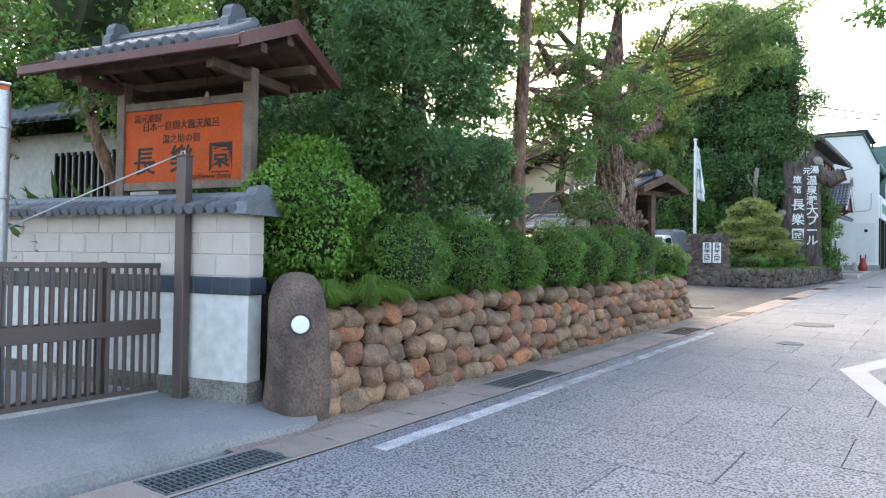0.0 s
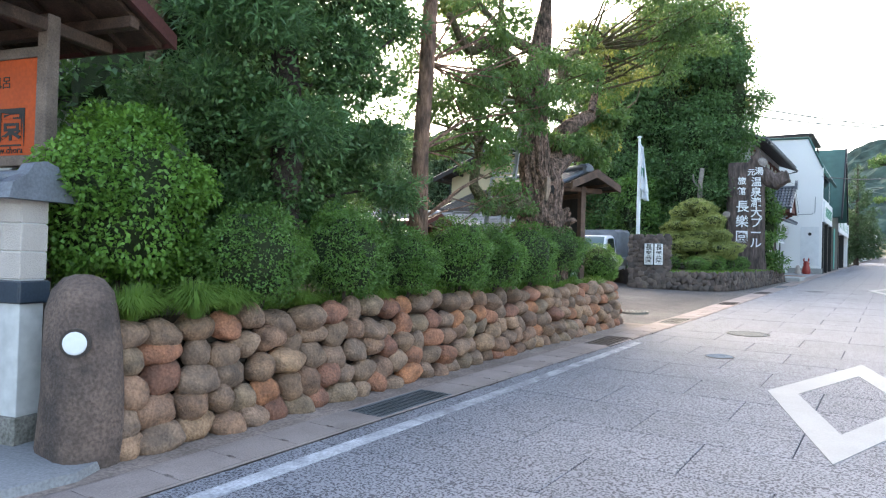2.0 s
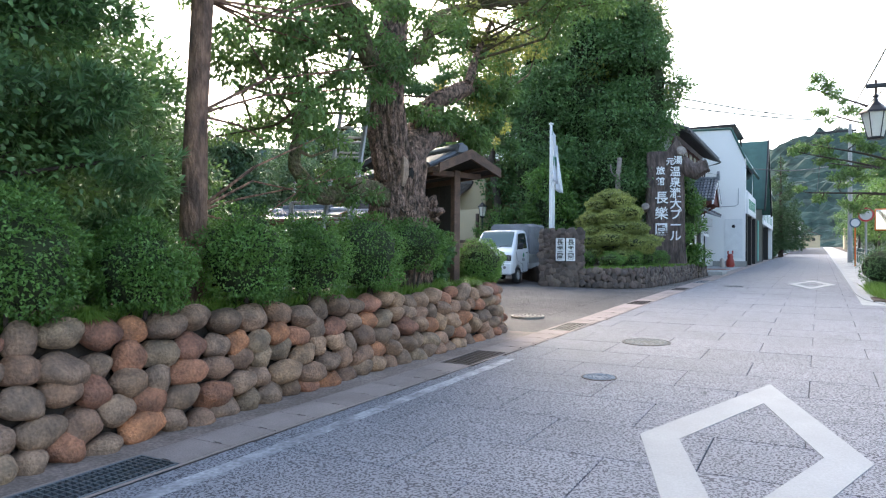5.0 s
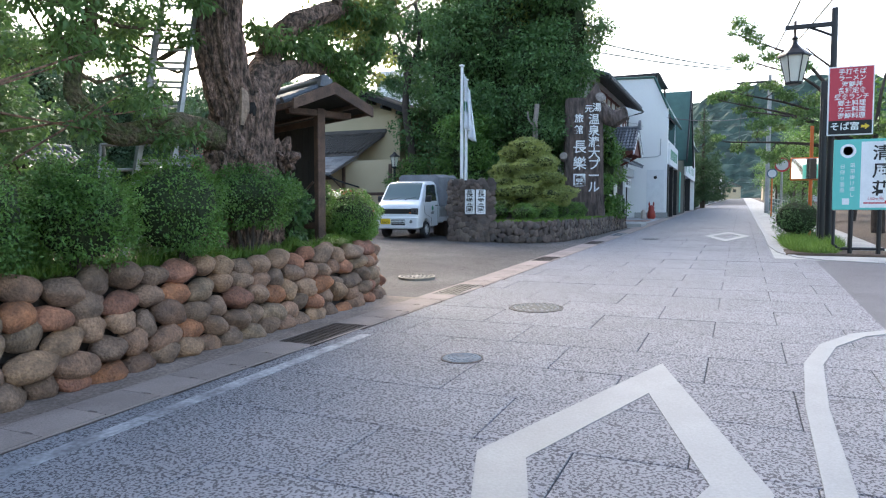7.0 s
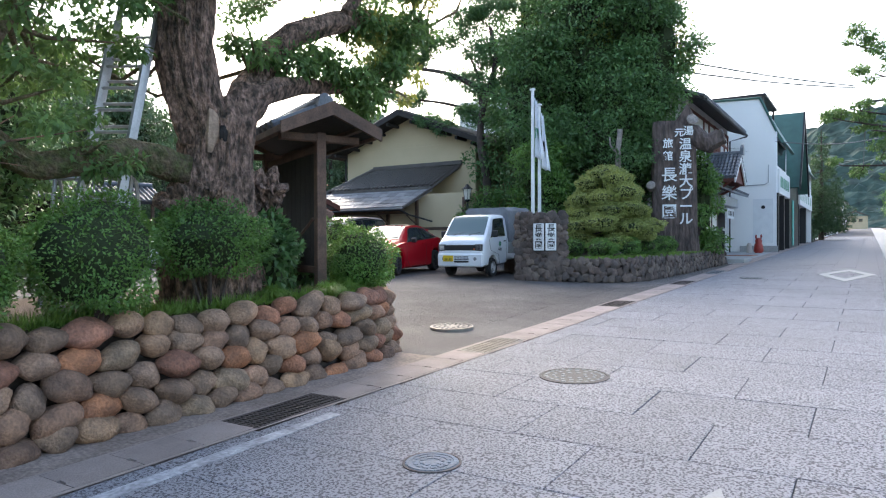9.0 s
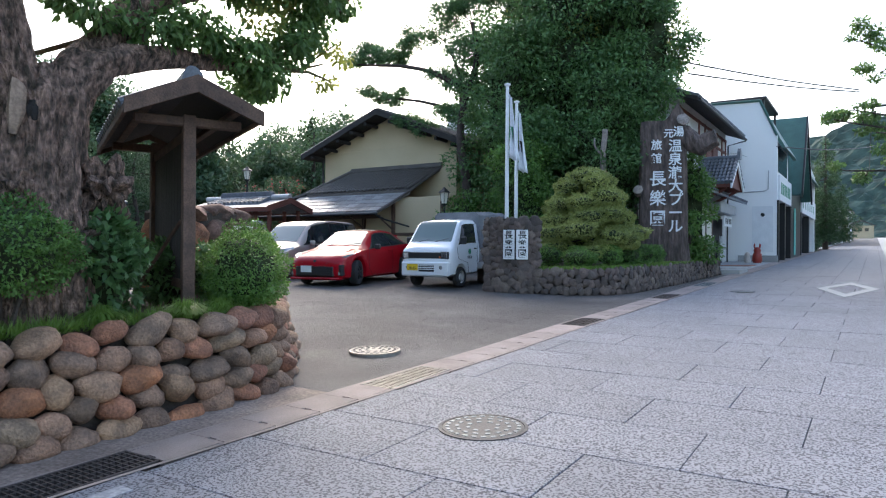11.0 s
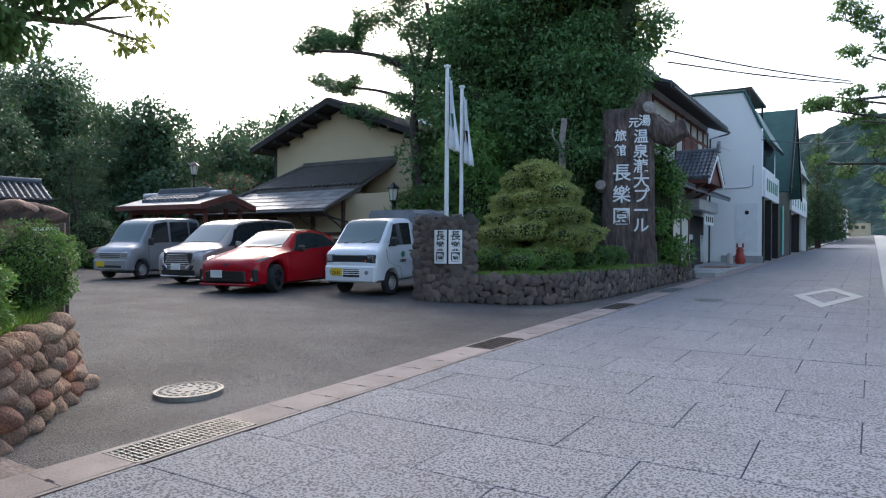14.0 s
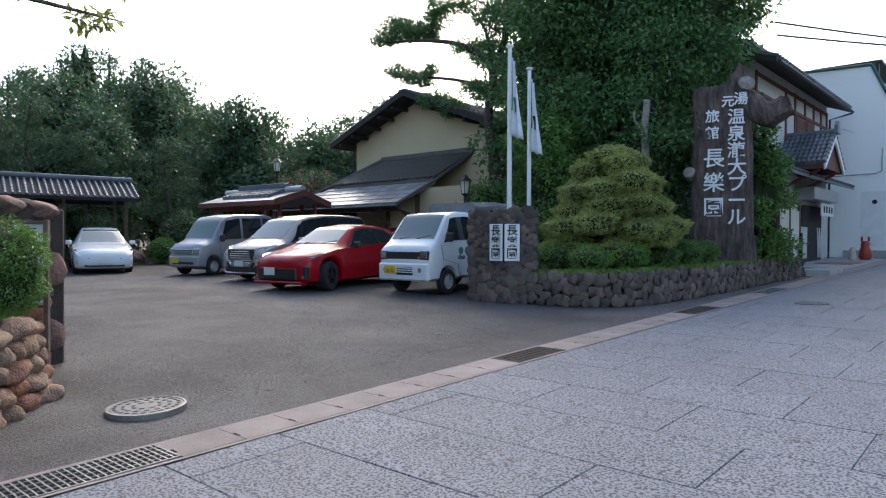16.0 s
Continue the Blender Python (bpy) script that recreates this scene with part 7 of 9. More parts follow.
# plants along the low wall
for i, (x, y, r, h) in enumerate(((-5.9, 26.3, 0.42, 0.55), (-5.5, 27.3, 0.40, 0.60), (-5.35, 28.4, 0.45, 0.55), (-5.3, 29.6, 0.45, 0.62), (-5.3, 30.7, 0.4, 0.6), (-5.05, 33.2, 0.4, 0.7), (-5.0, 34.2, 0.4, 0.65), (-6.9, 26.6, 0.4, 0.6))):
    dome(x, y, plot_top(y) - 0.05, r, h, "loose low green shrub in the planting plot", "plot shrubs", L_AZALEA, 2600, (0.06, 0.022), 90 + i, legs=0.08)
dome(-5.1, 35.3, plot_top(35) - 0.05, 0.4, 0.9, "leafy plant beside orange flowers", "plot shrubs", L_GRASS, 2200, (0.14, 0.03), 110, legs=0.05)
of = thing("orange_flowers", "cluster of bright orange flowers at the wall end", "flowers", m=pose(-4.9, 35.3, plot_top(35)))
crown(of, [(0, 0, 0.45, 0.3, 0.3, 0.2), (-0.4, 0.2, 0.5, 0.2, 0.2, 0.15)], 260, 0.05, 0.045, L_ORFLOWER, name="petal_mass")
g2 = thing("plot_grass", "mown grass strip on top of the low wall", "grass", kind="stuff")
pp = np.array([(x - ox * RNG.uniform(0.08, 0.75), y - oy * RNG.uniform(0.08, 0.75), plot_top(y) - 0.05) for x, y, ox, oy in along(PLOT[:-2], 0.01) for _ in range(12)])
part("blade_mass", leaf_mesh("blade_mass", *blades(pp, 0.12, 0.012, 0.5), L_GRASS), None, g2)


# tiled roofs of the yard
def ribbed_roof(parent, a0, a1, b1, b0, step, r, material, name="tile_roll"):
    """Round tile rows running from the eave line (a0 to a1) up to the ridge line (b0 to b1)."""
    a0, a1, b0, b1 = Vector(a0), Vector(a1), Vector(b0), Vector(b1)
    k = max(2, int((a1 - a0).length / step))
    nrm = (a1 - a0).cross(b0 - a0).normalized()
    if nrm.z < 0:
        nrm = -nrm
    for i in range(k + 1):
        f = i / k
        p, q = a0.lerp(a1, f) + nrm * r * 0.4, b0.lerp(b1, f) + nrm * r * 0.4
        if (p - q).length > 0.3:
            c = max(2, int((q - p).length / 0.24))
            pts, rad = [], []
            for j in range(c):
                pts += [p.lerp(q, j / c), p.lerp(q, (j + 0.94) / c)]
                rad += [r * 1.12, r * 0.8]
            part(name, MB().tube(pts, rad, 6), material, parent, smooth=False)


def gable_roof(parent, x0, x1, half, eave, ridge, material, over=0.0, step=0.26, r=0.05, thick=0.12, deck=None, rows=True):
    """Roof with its ridge along local x."""
    mb = MB()
    prof = [(-half, eave - thick), (0, ridge - thick), (half, eave - thick), (half, eave), (0, ridge), (-half, eave)]
    mb.loft([[(x0, y, z) for y, z in prof], [(x1, y, z) for y, z in prof]])
    part("roof", mb, deck or material, parent)
    if rows:
        for s in (-1, 1):
            ribbed_roof(parent, (x0 + 0.05, s * half, eave), (x1 - 0.05, s * half, eave), (x1 - 0.05, 0, ridge), (x0 + 0.05, 0, ridge), step, r, material)
    part("ridge", MB().tube([(x0, 0, ridge + 0.08), (x1, 0, ridge + 0.08)], 0.12, 10), material, parent, smooth=True)


yh = thing("ochre_house", "ochre plastered two-storey house with brown tiled roofs", "house", m=pose(-17.2, 33.3, 1.2))
part("wall", MB().box(-3.65, 0, 0, 3.4, 7, 5.0, 0.02), M_YWALL, yh)
part("gable", MB().prism([(-3.65, 4.99), (3.4, 4.99), (0.0, 6.28)], -0.01, -0.2, m=pose(0, 0, 0, 90)), M_YWALL, yh)
mb = MB()
for s in (-1, 1):
    mb.loft([[(0, -0.9, 6.50), (s * 4.25, -0.9, 4.85), (s * 4.25, -0.9, 4.70), (0, -0.9, 6.32)], [(0, 8, 6.50), (s * 4.25, 8, 4.85), (s * 4.25, 8, 4.70), (0, 8, 6.32)]])
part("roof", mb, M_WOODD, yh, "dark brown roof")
for s in (-1, 1):
    ribbed_roof(yh, (s * 4.27, -0.85, 4.87), (s * 4.27, 8, 4.87), (0, 8, 6.53), (0, -0.85, 6.53), 0.27, 0.06, M_KAWARA_B)
    part("barge_board", MB().loft([[(0, -0.93, 6.3), (0, -0.88, 6.3), (0, -0.88, 6.54), (0, -0.93, 6.54)], [(s * 4.27, -0.93, 4.66), (s * 4.27, -0.88, 4.66), (s * 4.27, -0.88, 4.89), (s * 4.27, -0.93, 4.89)]]), M_WOODD, yh)
    for k in range(5):
        f = 0.15 + 0.18 * k
        part("purlin_end", MB().box(s * 4.25 * f - 0.06, -0.86, 6.30 - 1.64 * f - 0.16, s * 4.25 * f + 0.06, 0.0, 6.30 - 1.64 * f - 0.03, 0.01), M_WOODD, yh)
# lower roof: tiles above, metal sheets below
part("lower_roof", MB().loft([[(-5.68, -2.85, 2.02), (1.62, -2.85, 2.02), (1.62, -2.85, 2.10), (-5.68, -2.85, 2.10)], [(-3.4, -1.3, 2.86), (2.05, -1.3, 2.86), (2.05, -1.3, 2.94), (-3.4, -1.3, 2.94)]]), M_SHEETROOF, yh, "weathered metal sheet roof")
for j in range(5):
    f = j / 5
    y0, z0, xl, xr = -2.85 + 1.55 * f, 2.11 + 0.84 * f, -5.68 + 2.28 * f, 1.62 + 0.43 * f
    k = 14
    for i in range(k):
        a, b = xl + (xr - xl) * i / k, xl + (xr - xl) * (i + 1) / k
        part("roof_sheet", MB().box(a + 0.012, 0, 0, b - 0.012, 0.36, 0.025, 0.004), M_SHEETROOF, yh, m=Matrix.Translation((0, y0, z0 + 0.02)) @ Matrix.Rotation(math.atan2(0.84, 1.55) - 0.05, 4, "X"))
part("upper_skirt_roof", MB().loft([[(-3.4, -1.42, 2.92), (2.05, -1.42, 2.92), (2.05, -1.42, 3.04), (-3.4, -1.42, 3.04)], [(-1.96, 0.05, 3.92), (2.65, 0.05, 3.92), (2.65, 0.05, 4.04), (-1.96, 0.05, 4.04)]]), M_KAWARA_B, yh)
ribbed_roof(yh, (-3.35, -1.44, 3.06), (2.0, -1.44, 3.06), (2.6, 0.05, 4.06), (-1.96, 0.05, 4.06), 0.22, 0.055, M_KAWARA_B)
part("skirt_ridge", MB().box(-2.05, -0.10, 4.03, 2.75, 0.04, 4.22, 0.03), M_KAWARA_B, yh)
part("hip_ridge", MB().tube([(-3.4, -1.42, 3.10), (-1.96, 0.0, 4.14)], 0.07, 8), M_KAWARA_B, yh, smooth=True)
part("verge", MB().tube([(1.64, -2.85, 2.10), (2.07, -1.36, 2.98), (2.68, 0.05, 4.06)], 0.05, 6), M_KAWARA_B, yh)
part("side_slope", MB().loft([[(-5.68, -2.85, 2.02), (-5.68, -2.85, 2.10), (-5.68, 2.0, 2.10), (-5.68, 2.0, 2.02)], [(-1.96, 0.05, 3.92), (-1.96, 0.05, 4.04), (-1.96, 2.0, 4.04), (-1.96, 2.0, 3.92)]]), M_KAWARA_B, yh)
part("eave_gutter", MB().tube([(-5.68, -2.92, 2.02), (1.66, -2.92, 2.02)], 0.045, 8), M_TRIM, yh)
part("gutter_pipe", MB().tube([(1.5, -2.90, 2.0), (1.75, -2.5, 1.8), (2.3, -1.7, 1.55)], 0.035, 8), M_TRIM, yh)
part("lower_wall", MB().box(0.0, -1.6, -0.3, 3.9, 0.0, 2.7, 0.01), M_YWALL, yh, "ochre ground-floor wall")
# Added near-black wall paints the shade under the open car port roof.
part("back_wall", MB().box(-5.5, 0.6, -0.3, 0.0, 0.8, 2.6, 0.01), M_WOODD, yh, "near-black wall added for the shade in the open car port")
for x in (-5.5, -3.3, 0.0, 1.5, 3.8):
    part("post", MB().box(x - 0.06, -1.72 if x > -1 else -2.6, -0.3, x + 0.06, -1.6 if x > -1 else -2.48, 2.5 if x > -1 else 2.1, 0.008), M_WOOD, yh)
part("skirting", MB().box(0.0, -1.64, -0.3, 3.9, -1.6, 0.5, 0.006), M_CONC, yh)
part("mid_rail", MB().box(0.0, -1.66, 1.2, 3.9, -1.6, 1.32, 0.006), M_WOOD, yh)
part("beam", MB().box(-5.6, -2.6, 1.86, 1.5, -2.48, 2.0, 0.01), M_WOOD, yh)
for x in (0.1, 1.5):
    part("eave_brace", MB().tube([(x, -1.6, 1.4), (x, -2.7, 1.98)], 0.035, 5), M_WOOD, yh)
part("drainpipe", MB().tube([(-3.7, -0.06, 2.6), (-3.7, -0.06, 4.7)], 0.04, 8), M_TRIM, yh)

sd = thing("roofed_gateway", "red-timbered gateway with a tiled and sheeted roof", "gateway", m=pose(-20.65, 28.6, 1.25, 0, 0, 4))
gable_roof(sd, -2.2, 2.2, 1.25, 2.15, 2.52, M_SHEETROOF, deck=M_SHEETROOF, rows=False)
gable_roof(sd, -1.35, 1.35, 0.8, 2.34, 2.62, M_KAWARA, step=0.2, r=0.05)
part("ridge_course", MB().box(-1.3, -0.12, 2.66, 1.3, 0.12, 2.84, 0.02), M_KAWARA, sd)
for s in (-1, 1):
    part("fascia", MB().box(-2.22, s * 1.25 - 0.03, 1.98, 2.22, s * 1.25 + 0.03, 2.15, 0.008), M_REDWOOD, sd)
    part("barge_board", MB().loft([[(2.2, s * 1.27, 1.96), (2.26, s * 1.27, 1.96), (2.26, s * 1.27, 2.18), (2.2, s * 1.27, 2.18)], [(2.2, 0, 2.34), (2.26, 0, 2.34), (2.26, 0, 2.56), (2.2, 0, 2.56)]]), M_REDWOOD, sd)
for x in (-1.9, -0.6, 1.2, 1.9):
    for y in (-0.8, 0.8):
        part("post", MB().box(x - 0.06, y - 0.06, -0.5, x + 0.06, y + 0.06, 2.1, 0.01), M_REDWOOD, sd)
part("tie_beam", MB().box(-2.0, -0.85, 1.85, 2.0, -0.75, 2.0, 0.01), M_REDWOOD, sd)

cp = thing("roofed_walkway", "long low walkway roof of dark grey tiles on posts", "walkway", m=pose(-26.3, 20.9, 1.2, 0, 0, 77))
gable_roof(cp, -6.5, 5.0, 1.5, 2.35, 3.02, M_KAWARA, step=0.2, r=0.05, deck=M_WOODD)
for x in (-6.0, -3.0, 0.0, 2.6, 4.6):
    for y in (-1.1, 1.1):
        part("post", MB().box(x - 0.06, y - 0.06, -0.5, x + 0.06, y + 0.06, 2.45, 0.01), M_WOOD, cp)
part("screen_wall", MB().box(-6.2, 1.05, -0.4, 1.5, 1.15, 2.2, 0.01), M_WOODD, cp, "dark wooden screen wall")
for i, (x, y, r, h) in enumerate(((-27.5, 25.4, 0.8, 1.5), (-25.6, 27.2, 0.6, 1.0), (-24.6, 28.5, 0.5, 0.8), (-26.5, 28.6, 1.0, 2.2), (-23.8, 29.8, 0.9, 1.8), (-24.4, 27.4, 0.4, 0.5))):
    dome(x, y, gz(x, y), r, h, "rounded clipped garden shrub by the rocks", "garden shrubs", L_AZALEA if i < 3 else L_DARK, 3000, (0.09, 0.045), 130 + i, legs=0.05)
for i, (x, y, r) in enumerate(((-25.0, 27.9, 0.55), (-26.3, 26.4, 0.4), (-23.6, 28.6, 0.45))):
    rr_ = thing("garden_rock", "grey rounded garden rock", "rock", m=pose(x, y, gz(x, y)), group="garden rocks")
    part("rock", MB().blob((0, 0, r * 0.5), (r * 1.2, r, r * 0.8), 50 + i, 0.5, 1.5, 3), M_STONES[7], rr_)


# shop house with red-brown timber, beside the yard
rh = thing("timber_shop_house", "white-walled two-storey shop house with red-brown timber and tiled eaves", "house", m=pose(-6.0, 37.0, 1.1))
part("wall", MB().box(-7, 0, -0.2, 0, 9.6, 6.7, 0.02), M_PLASTER, rh, "white plaster wall")
part("roof", MB().loft([[(0.85, -0.8, 6.35), (-3.5, -0.8, 8.0), (-7.9, -0.8, 6.35), (-7.9, -0.8, 6.5), (-3.5, -0.8, 8.18), (0.85, -0.8, 6.5)],
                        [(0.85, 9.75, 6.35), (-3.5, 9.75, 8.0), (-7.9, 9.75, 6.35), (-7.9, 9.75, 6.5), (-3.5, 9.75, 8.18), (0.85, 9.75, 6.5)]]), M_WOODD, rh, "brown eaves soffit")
ribbed_roof(rh, (0.88, -0.75, 6.52), (0.88, 9.7, 6.52), (-3.5, 9.7, 8.2), (-3.5, -0.75, 8.2), 0.27, 0.06, M_KAWARA)
part("eave_gutter", MB().tube([(0.93, -0.8, 6.36), (0.93, 9.8, 6.36)], 0.06, 8), M_TRIM, rh)
part("drainpipe", MB().tube([(0.93, 9.7, 6.3), (0.12, 9.62, 6.1), (0.10, 9.62, 0.2)], 0.04, 8), M_TRIM, rh)
for y in (0.05, 3.4, 4.6, 6.0, 7.3, 8.5, 9.5):
    part("timber_post", MB().box(0.0, y - 0.07, 3.4, 0.05, y + 0.07, 6.4, 0.008), M_REDWOOD, rh)
for z in (3.5, 5.7, 6.3):
    part("timber_rail", MB().box(0.0, 0.0, z - 0.06, 0.055, 9.6, z + 0.06, 0.008), M_REDWOOD, rh)
for y in (4.75, 6.15):
    sh_ = part("shutter", MB().box(0.005, y, 3.8, 0.06, y + 1.05, 5.6, 0.008), M_REDWOOD, rh, "closed red-brown louvred shutter")
    for i in range(14):
        part("slat", MB().box(0.058, y + 0.05, 3.88 + 0.12 * i, 0.075, y + 1.0, 3.95 + 0.12 * i, 0.004), M_REDWOOD, sh_)
# mid eave and porch gable towards the street
part("mid_eave", MB().loft([[(0.0, -0.3, 3.45), (1.0, -0.3, 3.1), (1.0, -0.3, 3.2), (0.0, -0.3, 3.6)], [(0.0, 9.7, 3.45), (1.0, 9.7, 3.1), (1.0, 9.7, 3.2), (0.0, 9.7, 3.6)]]), M_KAWARA, rh)
ribbed_roof(rh, (1.02, -0.25, 3.22), (1.02, 9.65, 3.22), (0.0, 9.65, 3.62), (0.0, -0.25, 3.62), 0.25, 0.05, M_KAWARA)
po_ = part("porch_roof", MB().loft([[(1.5, 2.2, 3.35), (1.5, 3.6, 4.45), (1.5, 5.0, 3.35), (1.5, 5.0, 3.5), (1.5, 3.6, 4.6), (1.5, 2.2, 3.5)],
                                    [(-0.2, 2.2, 3.35), (-0.2, 3.6, 4.45), (-0.2, 5.0, 3.35), (-0.2, 5.0, 3.5), (-0.2, 3.6, 4.6), (-0.2, 2.2, 3.5)]]), M_REDWOOD, rh)
for s, e in ((2.15, 3.52), (5.05, 3.52)):
    ribbed_roof(rh, (1.5, s, e), (-0.2, s, e), (-0.2, 3.6, 4.62), (1.5, 3.6, 4.62), 0.15, 0.085, M_KAWARA, "porch_roll")
    part("porch_barge", MB().loft([[(1.5, s, 3.3), (1.56, s, 3.3), (1.56, s, 3.54), (1.5, s, 3.54)], [(1.5, 3.6, 4.38), (1.56, 3.6, 4.38), (1.56, 3.6, 4.64), (1.5, 3.6, 4.64)]]), M_WHITE, rh)
part("porch_ridge", MB().tube([(1.6, 3.6, 4.70), (-0.2, 3.6, 4.70)], 0.11, 10), M_KAWARA, rh, smooth=True)
part("ridge_ornament", MB().prism([(-0.2, 0), (0.2, 0), (0.16, 0.3), (0.0, 0.45), (-0.16, 0.3)], -0.06, 0.06, m=pose(1.6, 3.6, 4.62, 90, 0, 90)), M_KAWARA, rh)
part("porch_gable", MB().prism([(2.35, 3.4), (4.85, 3.4), (3.6, 4.4)], -0.02, 0.02, m=Matrix(((0, 0, 1, 1.42), (1, 0, 0, 0), (0, 1, 0, 0), (0, 0, 0, 1)))), M_REDWOOD, rh)
for y in (2.5, 4.7):
    part("porch_bracket", MB().tube([(0.0, y, 2.7), (1.3, y, 3.35)], 0.06, 5), M_REDWOOD, rh)
# ground floor
part("lattice_window", MB().box(0.0, 1.0, 0.9, 0.04, 3.6, 2.6, 0.006), M_GLASS, rh)
for i in range(16):
    part("lattice_bar", MB().box(0.04, 1.02 + 0.165 * i, 0.9, 0.085, 1.08 + 0.165 * i, 2.6, 0.004), M_REDWOOD, rh)
part("doorway", MB().box(0.0, 5.6, 0.0, 0.05, 8.6, 2.35, 0.01), M_WOODD, rh, "dark sliding shop door")
part("sign_box", MB().box(0.05, 4.6, 2.5, 0.7, 8.4, 2.95, 0.02), M_GALV, rh, "grey metal sign box")
part("hanging_sign", MB().box(0.45, 6.6, 1.95, 0.49, 8.6, 2.45, 0.008), M_WHITE, rh, "white hanging sign with illegible marks")
for i in range(4):
    part("sign_mark", MB().box(0.49, 6.9 + 0.42 * i, 2.08, 0.498, 7.12 + 0.42 * i, 2.33, 0.003), M_INK, rh)
for y0, y1 in ((5.2, 6.0), (7.6, 8.9)):
    for i in range(8):
        ya, yb = y0 + (y1 - y0) * i / 8, y0 + (y1 - y0) * (i + 1) / 8
        part("diamond_lattice", MB().tube([(0.12, ya, 0.3), (0.12, yb, 1.5)] if i % 2 else [(0.12, ya, 1.5), (0.12, yb, 0.3)], 0.02, 4), M_WHITE, rh)
part("step", MB().box(0.2, 1.2, -0.2, 1.9, 8.6, 0.12, 0.02), M_CONC, rh, "concrete entrance step")
part("brick_step", MB().box(0.6, 5.0, 0.12, 1.8, 7.4, 0.15, 0.004), M_BRICK, rh, "red brick entrance paving")
fn = thing("porch_screen", "brown steel frame with frosted screen panels", "screen", m=pose(-5.2, 36.7, 1.05))
for y in (0.0, 1.2, 2.4):
    part("post", MB().box(-0.04, y - 0.04, 0, 0.04, y + 0.04, 2.25, 0.008), M_WOOD, fn)
part("rail", MB().box(-0.05, -0.1, 2.25, 0.05, 2.5, 2.38, 0.01), M_WOOD, fn)
for y in (0.06, 1.26):
    part("screen_panel", MB().box(-0.015, y, 0.9, 0.015, y + 1.08, 2.0, 0.004), M_LAMPGLASS, fn, "frosted glass panel")
bp = thing("bollard", "slim black metal post at the wall end", "post", m=pose(-4.4, 36.0, 1.0))
part("shaft", MB().tube([(0, 0, 0), (0, 0, 1.25)], 0.05, 10), M_BLACK, bp, smooth=True)
part("cap", MB().lathe([(0.055, 1.25), (0.04, 1.28), (0.0, 1.29)], 10), M_BLACK, bp)
stp = setting("kerb_step", MB().box(-4.5, 36.3, 0.9, -3.7, 38.2, 1.20, 0.02), M_CONC, "grey concrete step at the yard's edge", "step")
ct = thing("clay_figure", "small glossy red clay animal figure on the step", "statue", m=pose(-4.35, 45.4, 1.33))
part("figure", MB().lathe([(0.18, 0), (0.24, 0.12), (0.20, 0.4), (0.15, 0.5), (0.17, 0.62), (0.10, 0.74), (0.0, 0.76)], 14).blob((-0.12, 0, 0.82), (0.05, 0.05, 0.13), 1, 0.1, 1, 1).blob((0.12, 0, 0.82), (0.05, 0.05, 0.13), 2, 0.1, 1, 1), M_REDCLAY, ct, smooth=True)
c2 = thing("clay_figure", "small pinkish clay figure beside the red one", "statue", m=pose(-4.75, 45.2, 1.33))
part("figure", MB().lathe([(0.13, 0), (0.16, 0.1), (0.12, 0.28), (0.13, 0.4), (0.06, 0.5), (0.0, 0.51)], 12), M_BLOCK, c2, smooth=True)

# white stuccoed building with a slanting green-edged roofline
wb = thing("white_building", "white stuccoed shop building with green-edged sloping parapet", "building", m=pose(0, 0, 1.3))
prof = [(-12.0, -0.3), (-3.8, -0.3), (-3.8, 6.45), (-4.6, 8.3), (-7.2, 8.38), (-12.0, 8.4)]
part("end_wall", MB().prism(prof, -48.0, -48.35, m=pose(0, 0, 0, 90)), M_STUCCO, wb, "white stuccoed end wall with faint cracks")
part("body", MB().box(-12, 48.35, -0.3, -4.1, 73, 6.4, 0.02), M_STUCCO, wb)
part("plinth", MB().box(-5.6, 47.85, -0.3, -3.74, 48.0, 0.38, 0.01), M_CONC, wb, "grey concrete plinth")
for a, b in (((-3.8, 6.45), (-4.6, 8.3)), ((-4.6, 8.3), (-7.2, 8.38)), ((-7.2, 8.38), (-12.0, 8.4))):
    part("parapet_edge", MB().tube([(a[0], 47.97, a[1]), (b[0], 47.97, b[1])], 0.07, 6), M_GREENROOF, wb)
part("poster", MB().box(-4.95, 47.965, 0.55, -3.95, 47.99, 2.9, 0.004), M_WHITE, wb, "pale weathered poster")
part("poster_mark", MB().lathe([(0.1, 0), (0.08, 0.006), (0.0, 0.007)], 10, m=pose(-4.45, 47.963, 2.45, 90)), M_INK, wb)
part("conduit", MB().tube([(-7.0, 47.95, 3.6), (-4.4, 47.95, 3.65), (-4.2, 47.95, 3.75), (-4.18, 47.95, 4.7)], 0.025, 6), M_GALV, wb)
part("crack", MB().tube([(-7.2, 47.99, 5.9), (-5.6, 47.985, 5.65), (-5.2, 47.99, 5.45)], 0.012, 4), M_CONC, wb)
for y in (48.2, 51.0, 54.0, 60.6, 66.5, 72.5):
    part("column", MB().box(-4.1, y - 0.18, -0.3, -3.72, y + 0.18, 3.2, 0.01), M_BLACK, wb, "black column")
